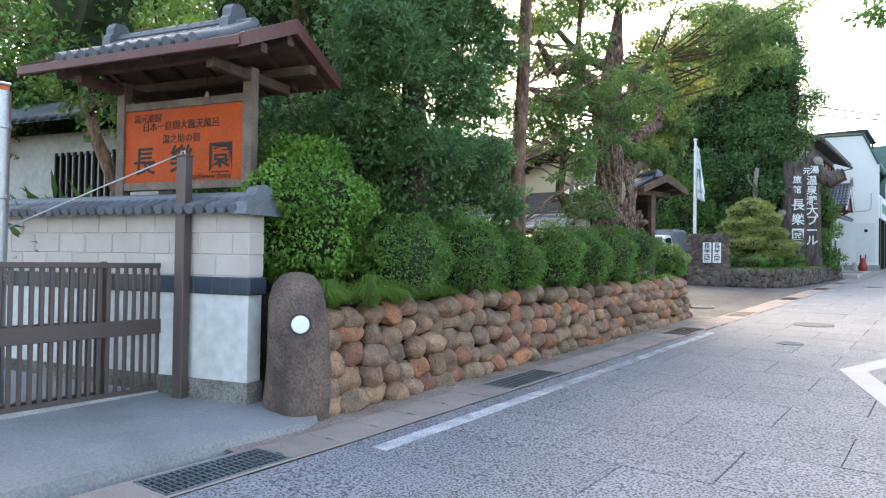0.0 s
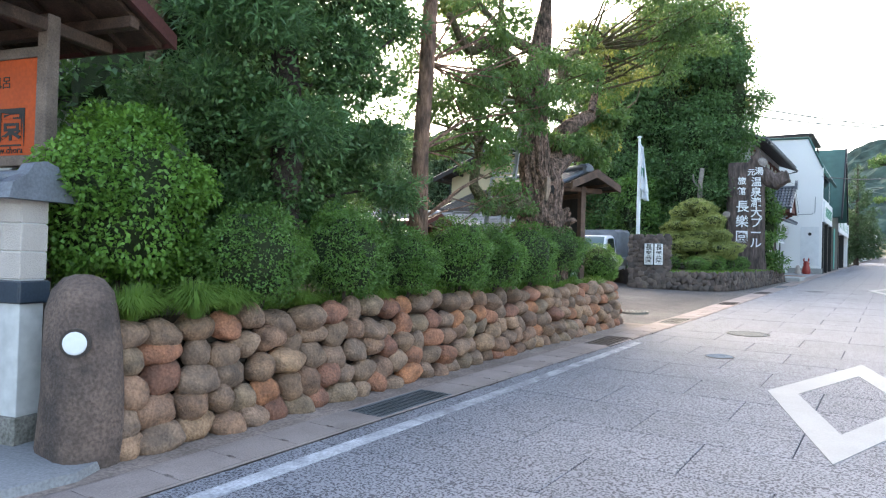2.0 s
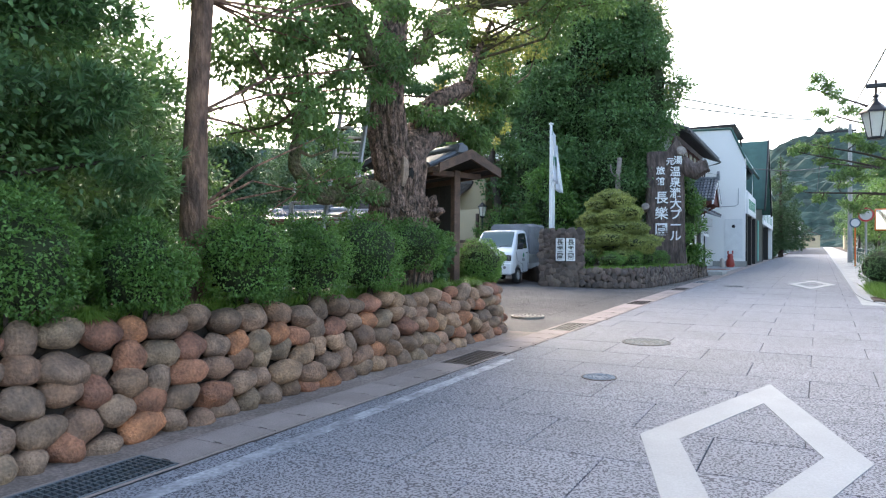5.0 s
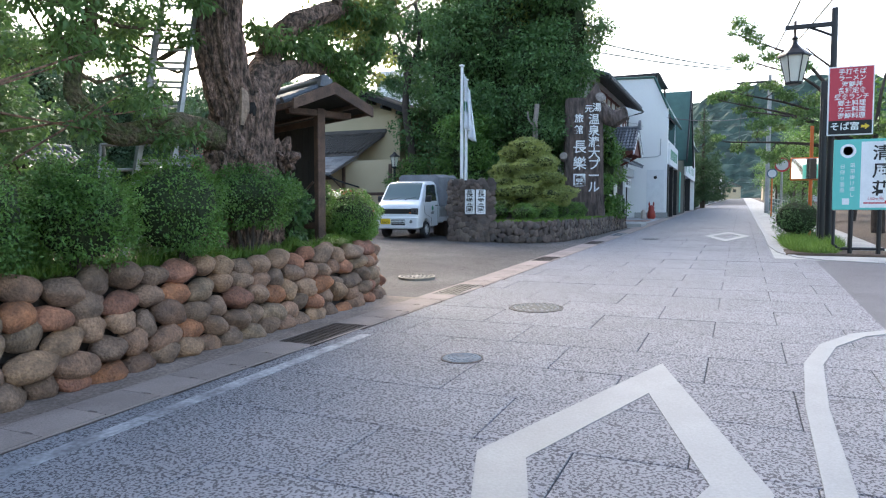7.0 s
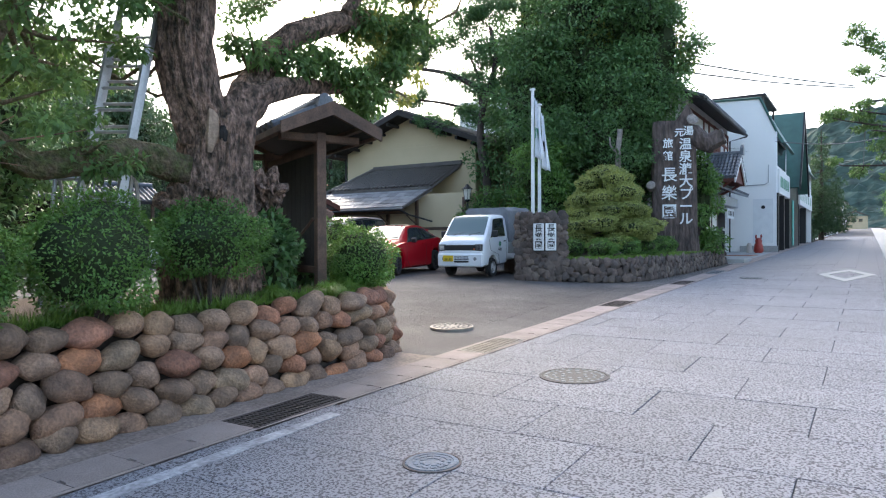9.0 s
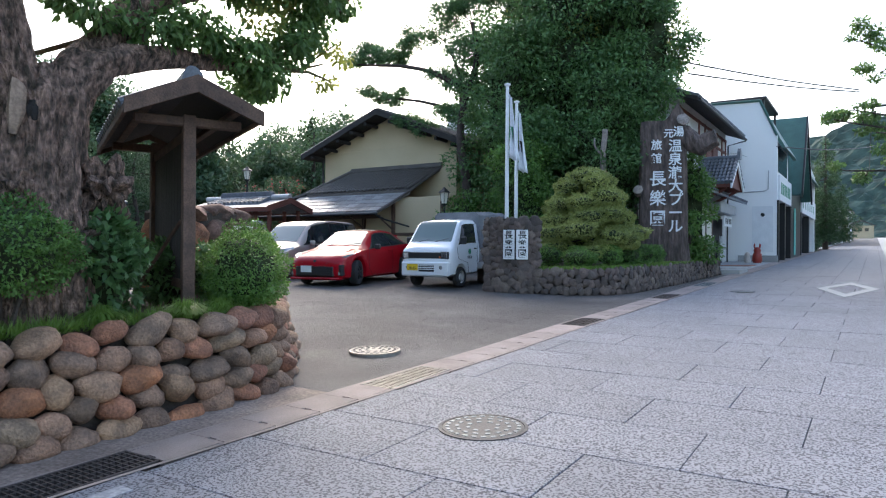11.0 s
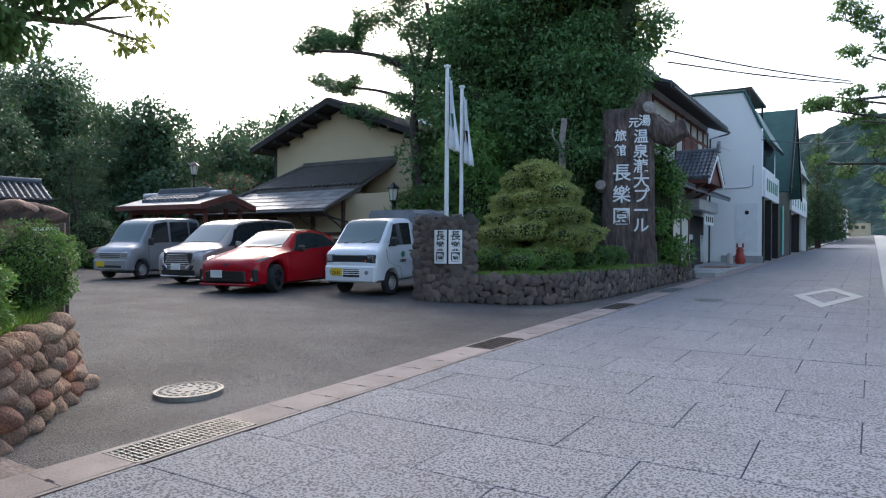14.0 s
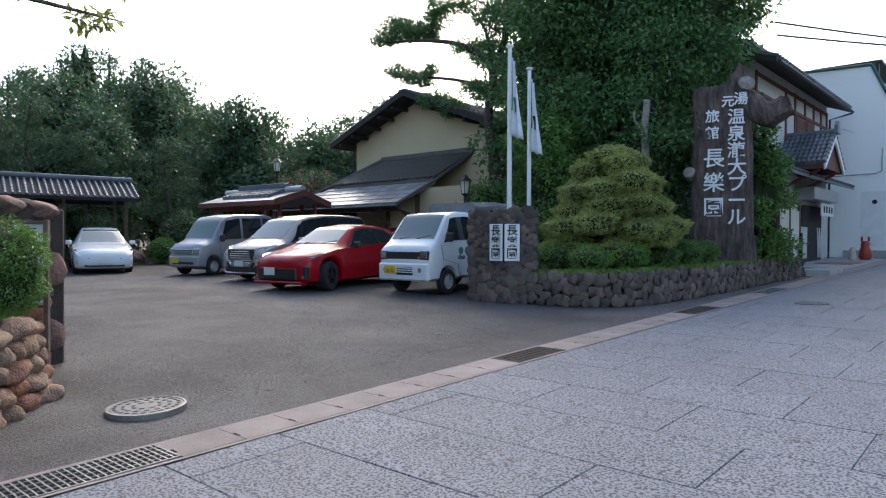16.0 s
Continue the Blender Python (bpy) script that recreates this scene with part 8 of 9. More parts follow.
for y0, y1 in ((48.4, 54.0), (61.0, 72.6)):
    part("shop_front", MB().box(-4.25, y0, -0.1, -4.05, y1, 3.1, 0.01), M_GLASS, wb, "dark glazed shop front")
    part("sign_band", MB().box(-3.95, y0, 3.2, -3.70, y1, 4.5, 0.015), M_WHITE, wb, "white sign band with green marks")
    for i in range(6):
        yy = y0 + 0.5 + i * (y1 - y0 - 1) / 6
        part("sign_mark", MB().box(-3.70, yy, 3.55, -3.69, yy + 0.5, 4.15, 0.003), M_GREENLOGO, wb)
    part("wall_panel", MB().box(-4.2, y0, 4.5, -3.9, y1, 6.4, 0.01), M_STUCCO, wb)
    part("dark_window", MB().box(-3.905, y0 + 0.6, 4.75, -3.88, y1 - 0.6, 6.1, 0.006), M_GLASS, wb)
    part("green_eave", MB().loft([[(-3.45, y0 - 0.1, 5.9), (-4.7, y0 - 0.1, 8.2), (-4.8, y0 - 0.1, 8.1), (-3.6, y0 - 0.1, 5.85)], [(-3.45, y1 + 0.2, 5.9), (-4.7, y1 + 0.2, 8.2), (-4.8, y1 + 0.2, 8.1), (-3.6, y1 + 0.2, 5.85)]]), M_GREENROOF, wb, "green sheet-metal sloping eave")
# steep half-timbered gable bay
# Solid black box paints the shade of an open recess.
part("bay", MB().box(-4.2, 54.6, -0.1, -3.75, 60.2, 4.6, 0.01), M_BLACK, wb, "black box for the shade in a recessed bay")
part("banner", MB().box(-3.72, 55.6, 0.4, -3.69, 56.4, 3.2, 0.004), M_TEAL, wb, "teal hanging banner")
part("bay_gable", MB().prism([(54.8, 4.6), (60.0, 4.6), (57.4, 8.6)], -0.1, 0.1, m=Matrix(((0, 0, 1, -3.7), (1, 0, 0, 0), (0, 1, 0, 0), (0, 0, 0, 1)))), M_PLASTER, wb, "white half-timbered gable")
for pts in (((-3.58, 57.4, 4.6), (-3.58, 57.4, 8.4)), ((-3.58, 55.6, 5.8), (-3.58, 59.2, 5.8)), ((-3.58, 56.2, 5.8), (-3.58, 57.4, 8.0))):
    part("timber", MB().tube(pts, 0.08, 4), M_BLACK, wb)
for s in (-1, 1):
    part("bay_roof", MB().loft([[(-3.2, 57.4, 8.95), (-3.2, 57.4 + s * 3.3, 3.9), (-3.2, 57.4 + s * 3.1, 3.85), (-3.2, 57.4, 8.7)], [(-8, 57.4, 8.95), (-8, 57.4 + s * 3.3, 3.9), (-8, 57.4 + s * 3.1, 3.85), (-8, 57.4, 8.7)]]), M_GREENROOF, wb, "steep green metal roof")
    part("bay_barge", MB().loft([[(-3.2, 57.4, 8.6), (-3.1, 57.4, 8.6), (-3.1, 57.4, 9.0), (-3.2, 57.4, 9.0)], [(-3.2, 57.4 + s * 3.4, 3.7), (-3.1, 57.4 + s * 3.4, 3.7), (-3.1, 57.4 + s * 3.4, 4.1), (-3.2, 57.4 + s * 3.4, 4.1)]]), M_BLACK, wb)
part("far_wall", MB().prism([(-10.0, -0.3), (-3.75, -0.3), (-3.75, 6.6), (-5.0, 10.2), (-10.0, 10.3)], -72.0, -72.4, m=pose(0, 0, 0, 90)), M_STUCCO, wb)
part("rooftop_frame", MB().box(-7.5, 50.5, 8.9, -4.6, 56.0, 9.05, 0.02), M_BLACK, wb, "dark rooftop canopy on posts")
for x, y in ((-7.3, 50.7), (-4.8, 50.7), (-7.3, 55.8), (-4.8, 55.8)):
    part("canopy_post", MB().box(x - 0.06, y - 0.06, 6.4, x + 0.06, y + 0.06, 8.95, 0.01), M_BLACK, wb)
bk = thing("tall_building", "pale tall building behind the shop houses", "building", m=pose(-15, 44, 1.2))
part("wall", MB().box(-6, 0, 0, 6.2, 9, 9.3, 0.05), M_STUCCO, bk)
part("roof_canopy", MB().loft([[(6.9, -0.4, 9.0), (6.9, 5, 9.0), (6.9, 5, 9.15), (6.9, -0.4, 9.15)], [(3.5, -0.4, 10.1), (3.5, 5, 10.1), (3.5, 5, 10.25), (3.5, -0.4, 10.25)]]), M_TRIM, bk, "dark metal lean-to canopy")
for i, y in enumerate((1.0, 3.5, 6.0)):
    part("window", MB().box(-2 + i * 2.4, -0.03, 5.5, -0.6 + i * 2.4, 0.03, 7.0, 0.01), M_GLASS, bk)

# houses further along the street
for i, (x, y, w, d, h, mt) in enumerate(((-9.5, 112, 5, 9, 4.4, M_WOODD), (-9, 128, 5, 10, 5.2, M_PLASTER), (-8.5, 150, 4.5, 10, 5.0, M_YWALL), (-8, 175, 4, 12, 6, M_STUCCO), (10, 150, 4, 10, 5, M_PLASTER), (-3.5, 262, 3.5, 6, 4.0, M_YWALL), (9, 190, 4, 10, 5.5, M_YWALL))):
    fh = thing("street_house", "distant two-storey house along the street", "house", m=on_ground(x, y), group="street houses")
    part("wall", MB().box(-w, 0, -0.5, w, d, h, 0.03), mt, fh)
    part("roof", MB().loft([[(-w - 0.6, -0.6, h), (0, -0.6, h + 1.9), (w + 0.6, -0.6, h), (0, -0.6, h + 1.7)], [(-w - 0.6, d + 0.6, h), (0, d + 0.6, h + 1.9), (w + 0.6, d + 0.6, h), (0, d + 0.6, h + 1.7)]]), M_KAWARA_B, fh)
    for k in range(3):
        part("window", MB().box(-w * 0.7 + k * w * 0.5, -0.04, h * 0.55, -w * 0.4 + k * w * 0.5, 0.03, h * 0.8, 0.01), M_GLASS, fh)
        part("side_window", MB().box(w - 0.03, 1 + k * d * 0.3, h * 0.5, w + 0.04, 2 + k * d * 0.3, h * 0.78, 0.01), M_GLASS, fh)
sl = thing("white_street_sign", "white standing sign by the hedge", "sign", m=on_ground(-4.6, 84))
part("panel", MB().box(-0.6, -0.08, 1.2, 0.6, 0.08, 3.2, 0.01), M_WHITE, sl)
part("foot", MB().box(-0.15, -0.1, 0, 0.15, 0.1, 1.2, 0.01), M_CONC, sl)
for k in range(3):
    part("sign_mark", MB().box(-0.2, -0.09, 1.5 + 0.5 * k, 0.2, -0.078, 1.85 + 0.5 * k, 0.004), M_INK, sl)

# street lamp, signs and mirror at the corner on the other side
lp = thing("street_lamp", "black street lamp with a hanging lantern on a bracket", "street lamp", m=on_ground(2.42, 27.5))
g0 = gz(2.42, 27.5)
part("pole", MB().tube([(0, 0, 0), (0, 0, 7.2 - g0)], [0.10, 0.08], 12), M_BLACK, lp, smooth=True)
part("arm", MB().box(-1.2, -0.05, 6.72 - g0, 0.05, 0.05, 6.84 - g0, 0.01), M_BLACK, lp)
part("arm_brace", MB().tube([(-0.6, 0, 6.74 - g0), (0, 0, 6.45 - g0)], 0.035, 6), M_BLACK, lp)
part("hanger", MB().tube([(-0.95, 0, 6.95 - g0), (-0.95, 0, 6.45 - g0)], 0.035, 8), M_WOOD, lp)
part("lantern_roof", MB().lathe([(0.44, 5.98 - g0), (0.42, 6.03 - g0), (0.22, 6.18 - g0), (0.08, 6.32 - g0), (0.05, 6.42 - g0), (0.09, 6.48 - g0), (0.03, 6.55 - g0)], 6, m=pose(-0.95, 0, 0)), M_BLACK, lp)
part("lantern_glass", MB().lathe([(0.20, 5.28 - g0), (0.36, 5.98 - g0)], 6, m=pose(-0.95, 0, 0)), M_LAMPGLASS, lp, "frosted lantern glass")
part("lantern_base", MB().lathe([(0.18, 5.22 - g0), (0.22, 5.25 - g0), (0.22, 5.29 - g0)], 6, m=pose(-0.95, 0, 0)), M_BLACK, lp)
for k in range(6):
    a = math.pi / 3 * k
    part("glazing_bar", MB().tube([(-0.95 + 0.205 * math.cos(a), 0.205 * math.sin(a), 5.28 - g0), (-0.95 + 0.365 * math.cos(a), 0.365 * math.sin(a), 5.98 - g0)], 0.018, 4), M_BLACK, lp)
sp = thing("second_pole", "dark blue-grey square steel pole", "post", m=on_ground(2.2, 27.2))
part("shaft", MB().box(-0.09, -0.09, 0, 0.09, 0.09, 4.4, 0.01), M_TRIM, sp)
rs = thing("red_menu_sign", "red noodle-shop sign with white menu lines and yellow arrow", "sign", m=pose(2.70, 26.3, 0))
part("panel", MB().box(-0.48, -0.04, 4.02, 0.48, 0.04, 5.36, 0.008), M_SIGNRED, rs)
part("lower_panel", MB().box(-0.48, -0.042, 3.68, 0.48, 0.04, 4.02, 0.008), M_INK, rs)
part("edge", MB().box(-0.51, -0.03, 3.65, 0.51, 0.05, 5.39, 0.008), M_WHITE, rs)
part("bracket", MB().box(-0.6, 0.04, 4.4, -0.3, 0.3, 4.5, 0.01), M_BLACK, rs)
for i, tx in enumerate(("手打そば", "ラーメン", "海鮮丼", "各種定食", "昼食ランチ", "郷土料理", "カニ料理", "海鮮料理")):
    part("lettering", text_mesh(tx, 0.155, 0.003, 0.002), M_WHITE, rs, m=pose(0.02, -0.043, 5.24 - 0.158 * i, 90))
part("lettering", text_mesh("そば富", 0.22, 0.003, 0.003), M_WHITE, rs, m=pose(-0.12, -0.045, 3.86, 90))
part("arrow", MB().prism([(0.24, -0.03), (0.33, -0.03), (0.33, -0.08), (0.43, 0.0), (0.33, 0.08), (0.33, 0.03), (0.24, 0.03)], 0.0, 0.006, m=pose(0, -0.045, 3.86, 90)), M_PLATEY, rs)
tpole = part("pole", MB().tube([(-0.55, 0.1, gz(2.2, 26.4)), (-0.55, 0.1, 4.6)], 0.07, 10), M_BLACK, rs, smooth=True)
gs = thing("teal_inn_sign", "teal and white inn sign with black brush characters", "sign", m=pose(2.80, 24.2, 0))
part("panel", MB().box(-0.66, -0.05, 1.74, 0.66, 0.05, 3.34, 0.01), M_TEAL, gs)
part("white_panel", MB().box(-0.12, -0.056, 1.79, 0.62, -0.04, 3.28, 0.004), M_WHITE, gs)
upright_text(gs, "清風荘", 0.36, 0.40, 0.28, 3.00, -0.058, M_INK, bold=0.006)
part("emblem", MB().lathe([(0.16, 0), (0.16, 0.006), (0.11, 0.008), (0.10, 0.0)], 20, m=pose(-0.38, -0.052, 3.08, 90)), M_WHITE, gs)
upright_text(gs, "温泉掛け流し", 0.11, 0.135, -0.28, 2.75, -0.053, M_WHITE)
upright_text(gs, "日帰り温泉", 0.11, 0.135, -0.48, 2.72, -0.053, M_WHITE)
part("lettering", text_mesh("160m先", 0.10, 0.002), M_SIGNRED, gs, m=pose(0.18, -0.058, 1.99, 90))
part("arrow", MB().prism([(-0.05, -0.02), (0.42, -0.02), (0.40, -0.02), (0.50, -0.02), (0.36, 0.06), (0.36, 0.01), (-0.05, 0.01)], 0.0, 0.004, m=pose(0, -0.057, 1.90, 90)), M_SIGNRED, gs)
part("mark_square", MB().box(-0.47, -0.056, 1.86, -0.33, -0.05, 2.0, 0.003), M_WHITE, gs)
for x in (-0.28, 0.28):
    part("leg", MB().tube([(x, 0, gz(2.8, 24.2) - 0.02), (x, 0, 1.75)], 0.05, 8), M_BLACK, gs, smooth=True)
part("loop_rail", MB().tube([(-0.62, 0, 1.72), (-0.62, 0, 0.95), (-0.5, 0, 0.85), (0.4, 0, 0.85)], 0.035, 8), M_BLACK, gs, smooth=True)
om = thing("traffic_mirror", "rectangular traffic mirror on an orange pole", "traffic mirror", m=on_ground(2.05, 28.6))
part("pole", MB().tube([(0, 0, 0), (0, 0, 3.35)], 0.05, 10), M_ORPOST, om, smooth=True)
part("housing", MB().box(-0.55, -0.10, 1.78, 0.25, -0.03, 2.45, 0.05), M_ORPOST, om, "worn orange housing")
part("mirror_face", MB().box(-0.52, -0.112, 1.82, 0.22, -0.098, 2.41, 0.03), M_MIRROR, om, "silvered mirror face")
for i, (x, y) in enumerate(((1.75, 38), (1.9, 52))):
    rp_ = thing("road_sign", "round road sign with red ring on a post" if i == 0 else "tall orange roadside warning post", "road sign", m=on_ground(x, y))
    part("post", MB().tube([(0, 0, 0), (0, 0, 2.6)], 0.045, 8), M_GALV if i == 0 else M_ORPOST, rp_, smooth=True)
    part("plate", MB().lathe([(0.3, -0.01), (0.3, 0.01), (0.0, 0.012)], 20, m=pose(0, -0.06, 2.6, 90)), M_SIGNRED if i == 0 else M_BLUE, rp_)
    part("plate_inner", MB().lathe([(0.23, 0.01), (0.23, 0.016), (0.0, 0.017)], 20, m=pose(0, -0.06, 2.6, 90)), M_WHITE, rp_)
gd = thing("guard_rail", "blue-green guard rail along the far verge", "guard rail", m=on_ground(2.4, 44))
for i in range(12):
    part("post", MB().tube([(0, i * 2.5, 0 + gz(2, 44 + i * 2.5) - gz(2, 44)), (0, i * 2.5, 1.0 + gz(2, 44 + i * 2.5) - gz(2, 44))], 0.04, 6), M_GREENROOF, gd)
for z in (0.5, 0.75, 1.0):
    part("rail", MB().tube([(0, 0, z), (0, 16, z + gz(2, 60) - gz(2, 44)), (0, 27.5, z + gz(2, 71.5) - gz(2, 44))], 0.03, 6), M_GREENROOF, gd)
up = thing("utility_pole", "grey concrete utility pole with crossarm and wires", "utility pole", m=on_ground(1.9, 60))
part("pole", MB().tube([(0, 0, 0), (0, 0, 9.8)], [0.17, 0.12], 12), M_CONC, up, smooth=True)
part("crossarm", MB().box(-2.2, -0.06, 9.25, 0.4, 0.06, 9.4, 0.01), M_TRIM, up)
wires = [((-0.5, 60, 12.1), (-7.35, 44, 11.0)), ((-0.4, 60, 11.95), (-7.25, 44, 10.45)), ((1.0, 60, 11.0), (1.9, 16.0, 6.9)), ((1.05, 60, 11.0), (3.1, 16.0, 6.9)), ((0.2, 60, 11.0), (-0.5, 130, 12.0)), ((-3.85, 48, 7.2), (1.9, 62, 9.0))]
for i, (a, b) in enumerate(wires):
    a, b = Vector(a), Vector(b)
    pts = [a.lerp(b, k / 10) - Vector((0, 0, (0.12 if i < 2 else 0.35) * math.sin(math.pi * k / 10))) for k in range(11)]
    w_ = thing("overhead_wire", "black overhead wire slung across the street", "wire", group="overhead wires")
    part("cable", MB().tube(pts, 0.045 if i < 2 else 0.03, 5), M_BLACK, w_)
sb = thing("stone_bollard", "square weathered concrete post beside the sign", "post", m=on_ground(3.75, 24.4))
part("shaft", MB().box(-0.3, -0.2, 0, 0.3, 0.2, 0.9, 0.03), M_CONC, sb)
bs = dome(1.75, 28.8, gz(1.7, 28.8), 0.72, 1.3, "dark clipped shrub on the street corner", "corner shrubs", L_DARK, 5200, (0.05, 0.026), 150, legs=0.1)
vg = thing("corner_grass", "shaggy grass tuft at the street corner", "grass", kind="stuff")
pp = np.array([(x, y, gz(x, y)) for x, y in zip(RNG.uniform(1.25, 2.7, 9000), RNG.uniform(23.6, 30, 9000))])
pp = pp[(pp[:, 0] - 1.9) ** 2 / 0.5 + (pp[:, 1] - 26.8) ** 2 / 9 < 1.0]
part("blade_mass", leaf_mesh("blade_mass", *blades(pp, 0.30, 0.015, 0.6), L_GRASS), None, vg)
kerb2 = setting("corner_bed", MB().box(1.2, 23.8, 0.5, 3.5, 32, 0.74, 0.03), M_EARTH, "low earth bed at the street corner", "planting bed")


# trees of the yard, the street and the distance
def broadleaf(name, label, x, y, z, h, spread, seed, leaf, leafmat, n, trunk=0.2, lift=0.3, shell=0.25, barkm=None, squash=0.75, group="", lumps=9, lean=(0, 0)):
    """A trunk with limbs and an uneven crown of leaf clumps."""
    rng = np.random.default_rng(seed)
    t = thing(name, label, "tree", m=pose(x, y, z), group=group)
    tk = MB()
    src = limb(tk, [(0, 0, -0.3), (rng.normal() * 0.1, rng.normal() * 0.1, h * 0.25), (lean[0] * 0.4, lean[1] * 0.4, h * 0.55), (lean[0], lean[1], h * 0.9)], trunk, trunk * 0.25, 10, 0.15, seed)
    part("trunk", tk, barkm or M_BARKD, t, smooth=True)
    cl = []
    for k in range(lumps):
        f = lift + (1 - lift) * (k + 0.5) / lumps
        a = k * 2.4 + rng.uniform(-0.4, 0.4)
        r = spread * (0.55 if k < lumps - 1 else 0.1) * math.sin(math.pi * min(0.95, 0.25 + 0.6 * f)) * rng.uniform(0.7, 1.15)
        s = spread * 0.5 * rng.uniform(0.8, 1.15)
        cl.append((lean[0] * f + r * math.cos(a), lean[1] * f + r * math.sin(a), h * f, s, s, s * squash))
    sc = scatter(cl, 5, 0.8, seed + 1)
    tw = MB()
    twigs(tw, src, cl + sc[::3], max(0.02, trunk * 0.18), seed)
    part("branchwork", tw, barkm or M_BARKD, t)
    low, high = min(c[2] for c in cl), max(c[2] for c in cl)
    # One dark lump paints the crown's shaded inside and fills its gaps.
    part("inner_shade", MB().blob((lean[0] * 0.6, lean[1] * 0.6, (low + high) / 2), (spread * 0.3, spread * 0.3, (high - low) * 0.42), seed, 0.9, 2.2, 3), M_CORE, t)
    crown(t, cl + sc, n, leaf, leaf * 0.48, leafmat, shell=shell, droop=0.3)
    return t


def conifer(name, label, x, y, z, h, r, seed, n, leafmat=L_PINE, group="", leaf=0.22):
    """A straight trunk with tiers of drooping needle boughs."""
    rng = np.random.default_rng(seed)
    t = thing(name, label, "tree", m=pose(x, y, z), group=group)
    part("trunk", MB().tube([(0, 0, -0.3), (0, 0, h * 0.5), (0, 0, h)], [r * 0.09, r * 0.06, 0.03], 8), M_BARKD, t, smooth=True)
    cl = []
    tiers = max(7, int(h * 1.1))
    for k in range(tiers):
        f = k / tiers
        rad = r * (1 - f) ** 0.8 * rng.uniform(0.8, 1.15)
        for j in range(max(3, int(7 * (1 - f)))):
            a = j * 2 * math.pi / max(3, int(7 * (1 - f))) + k * 0.9 + rng.uniform(-0.3, 0.3)
            d = rad * rng.uniform(0.45, 0.85)
            cl.append((d * math.cos(a), d * math.sin(a), h * (0.12 + 0.88 * f), rad * 0.38, rad * 0.38, h * 0.05))
    bo = MB()
    for c in cl[::2]:
        bo.tube([(0, 0, c[2] + 0.2), (c[0], c[1], c[2])], [0.05, 0.02], 5, caps=False)
    part("boughwork", bo, M_BARKD, t)
    tufts(t, cl, n // 4, 4, leaf, leaf * 0.22, leafmat, 0.2, 0.1)
    return t


# grove behind the stump sign
broadleaf("evergreen_tree", "tall dark evergreen tree behind the stump sign", -6.9, 34.4, 1.3, 11.5, 2.5, 201, 0.17, L_DARK, 28000, 0.26, 0.22, lumps=14, group="grove trees")
broadleaf("evergreen_tree", "tall evergreen tree with bright upper leaves", -9.2, 34.0, 1.3, 12.4, 3.2, 202, 0.17, L_DARK, 32000, 0.32, 0.22, lumps=15, group="grove trees")
broadleaf("evergreen_tree", "dense evergreen tree over the flagpoles", -10.8, 32.6, 1.2, 8.6, 2.8, 203, 0.16, L_DARK, 22000, 0.22, 0.15, lumps=12, group="grove trees")
broadleaf("evergreen_tree", "low leafy evergreen behind the flagpoles", -9.4, 30.5, 1.1, 4.2, 1.7, 204, 0.12, L_AZALEA, 11000, 0.12, 0.1, lumps=9, group="grove trees")
broadleaf("evergreen_tree", "dark evergreen beside the stump sign", -7.6, 32.6, 1.3, 6.4, 2.1, 205, 0.14, L_DARK, 15000, 0.16, 0.12, lumps=11, group="grove trees")
# The sunlit top is painted by the leaf colour.
broadleaf("sunlit_top_tree", "tall tree with sunlight coloured into its yellow-green top leaves", -9.6, 36.6, 1.2, 14.0, 3.3, 206, 0.17, L_YELLOW, 19000, 0.25, 0.5, lumps=11, group="grove trees")
broadleaf("evergreen_tree", "leafy shrub tree under the branch stub", -4.9, 33.8, 1.3, 3.8, 1.1, 207, 0.12, L_AZALEA, 6500, 0.08, 0.1, lumps=8, group="grove trees")
broadleaf("evergreen_tree", "small leafy shrub tree by the ochre house", -12.0, 30.9, 1.0, 2.8, 1.1, 208, 0.10, L_AZALEA, 5200, 0.06, 0.15, lumps=7, group="grove trees")

broadleaf("evergreen_tree", "tall evergreen tree beyond the spreading pine", -12.4, 36.0, 1.2, 12.6, 2.6, 209, 0.16, L_DARK, 22000, 0.24, 0.3, lumps=13, group="grove trees")
# Leaf colour again paints a sunlit top.
broadleaf("sunlit_top_tree", "tall tree with sunlight coloured into its yellow-green top leaves", -7.4, 37.2, 1.2, 13.2, 2.2, 210, 0.16, L_YELLOW, 9000, 0.2, 0.6, lumps=9, group="grove trees")

# trees seen over the entrance wall
broadleaf("background_tree", "leafy dark green tree behind the gate roof", -12.6, 3.2, 0.5, 6.2, 1.3, 231, 0.17, L_DARK, 15000, 0.16, 0.12, lumps=11, group="garden trees")
broadleaf("background_tree", "tall leafy tree behind the gate roof", -15.5, 8.0, 0.6, 9.0, 3.0, 232, 0.17, L_AZALEA, 15000, 0.18, 0.15, lumps=11, group="garden trees")

broadleaf("background_tree", "dark leafy garden tree behind the bank", -12.6, 11.2, 0.7, 6.5, 2.6, 233, 0.15, L_DARK, 16000, 0.16, 0.05, lumps=12, group="garden trees")
broadleaf("background_tree", "dark leafy garden tree behind the bank", -13.2, 14.0, 0.8, 5.0, 2.4, 234, 0.15, L_DARK, 14000, 0.16, 0.05, lumps=11, group="garden trees")
broadleaf("background_tree", "dark leafy garden tree behind the bank", -9.6, 9.0, 0.8, 6.6, 2.0, 235, 0.13, L_DARK, 15000, 0.14, 0.1, lumps=12, group="garden trees")

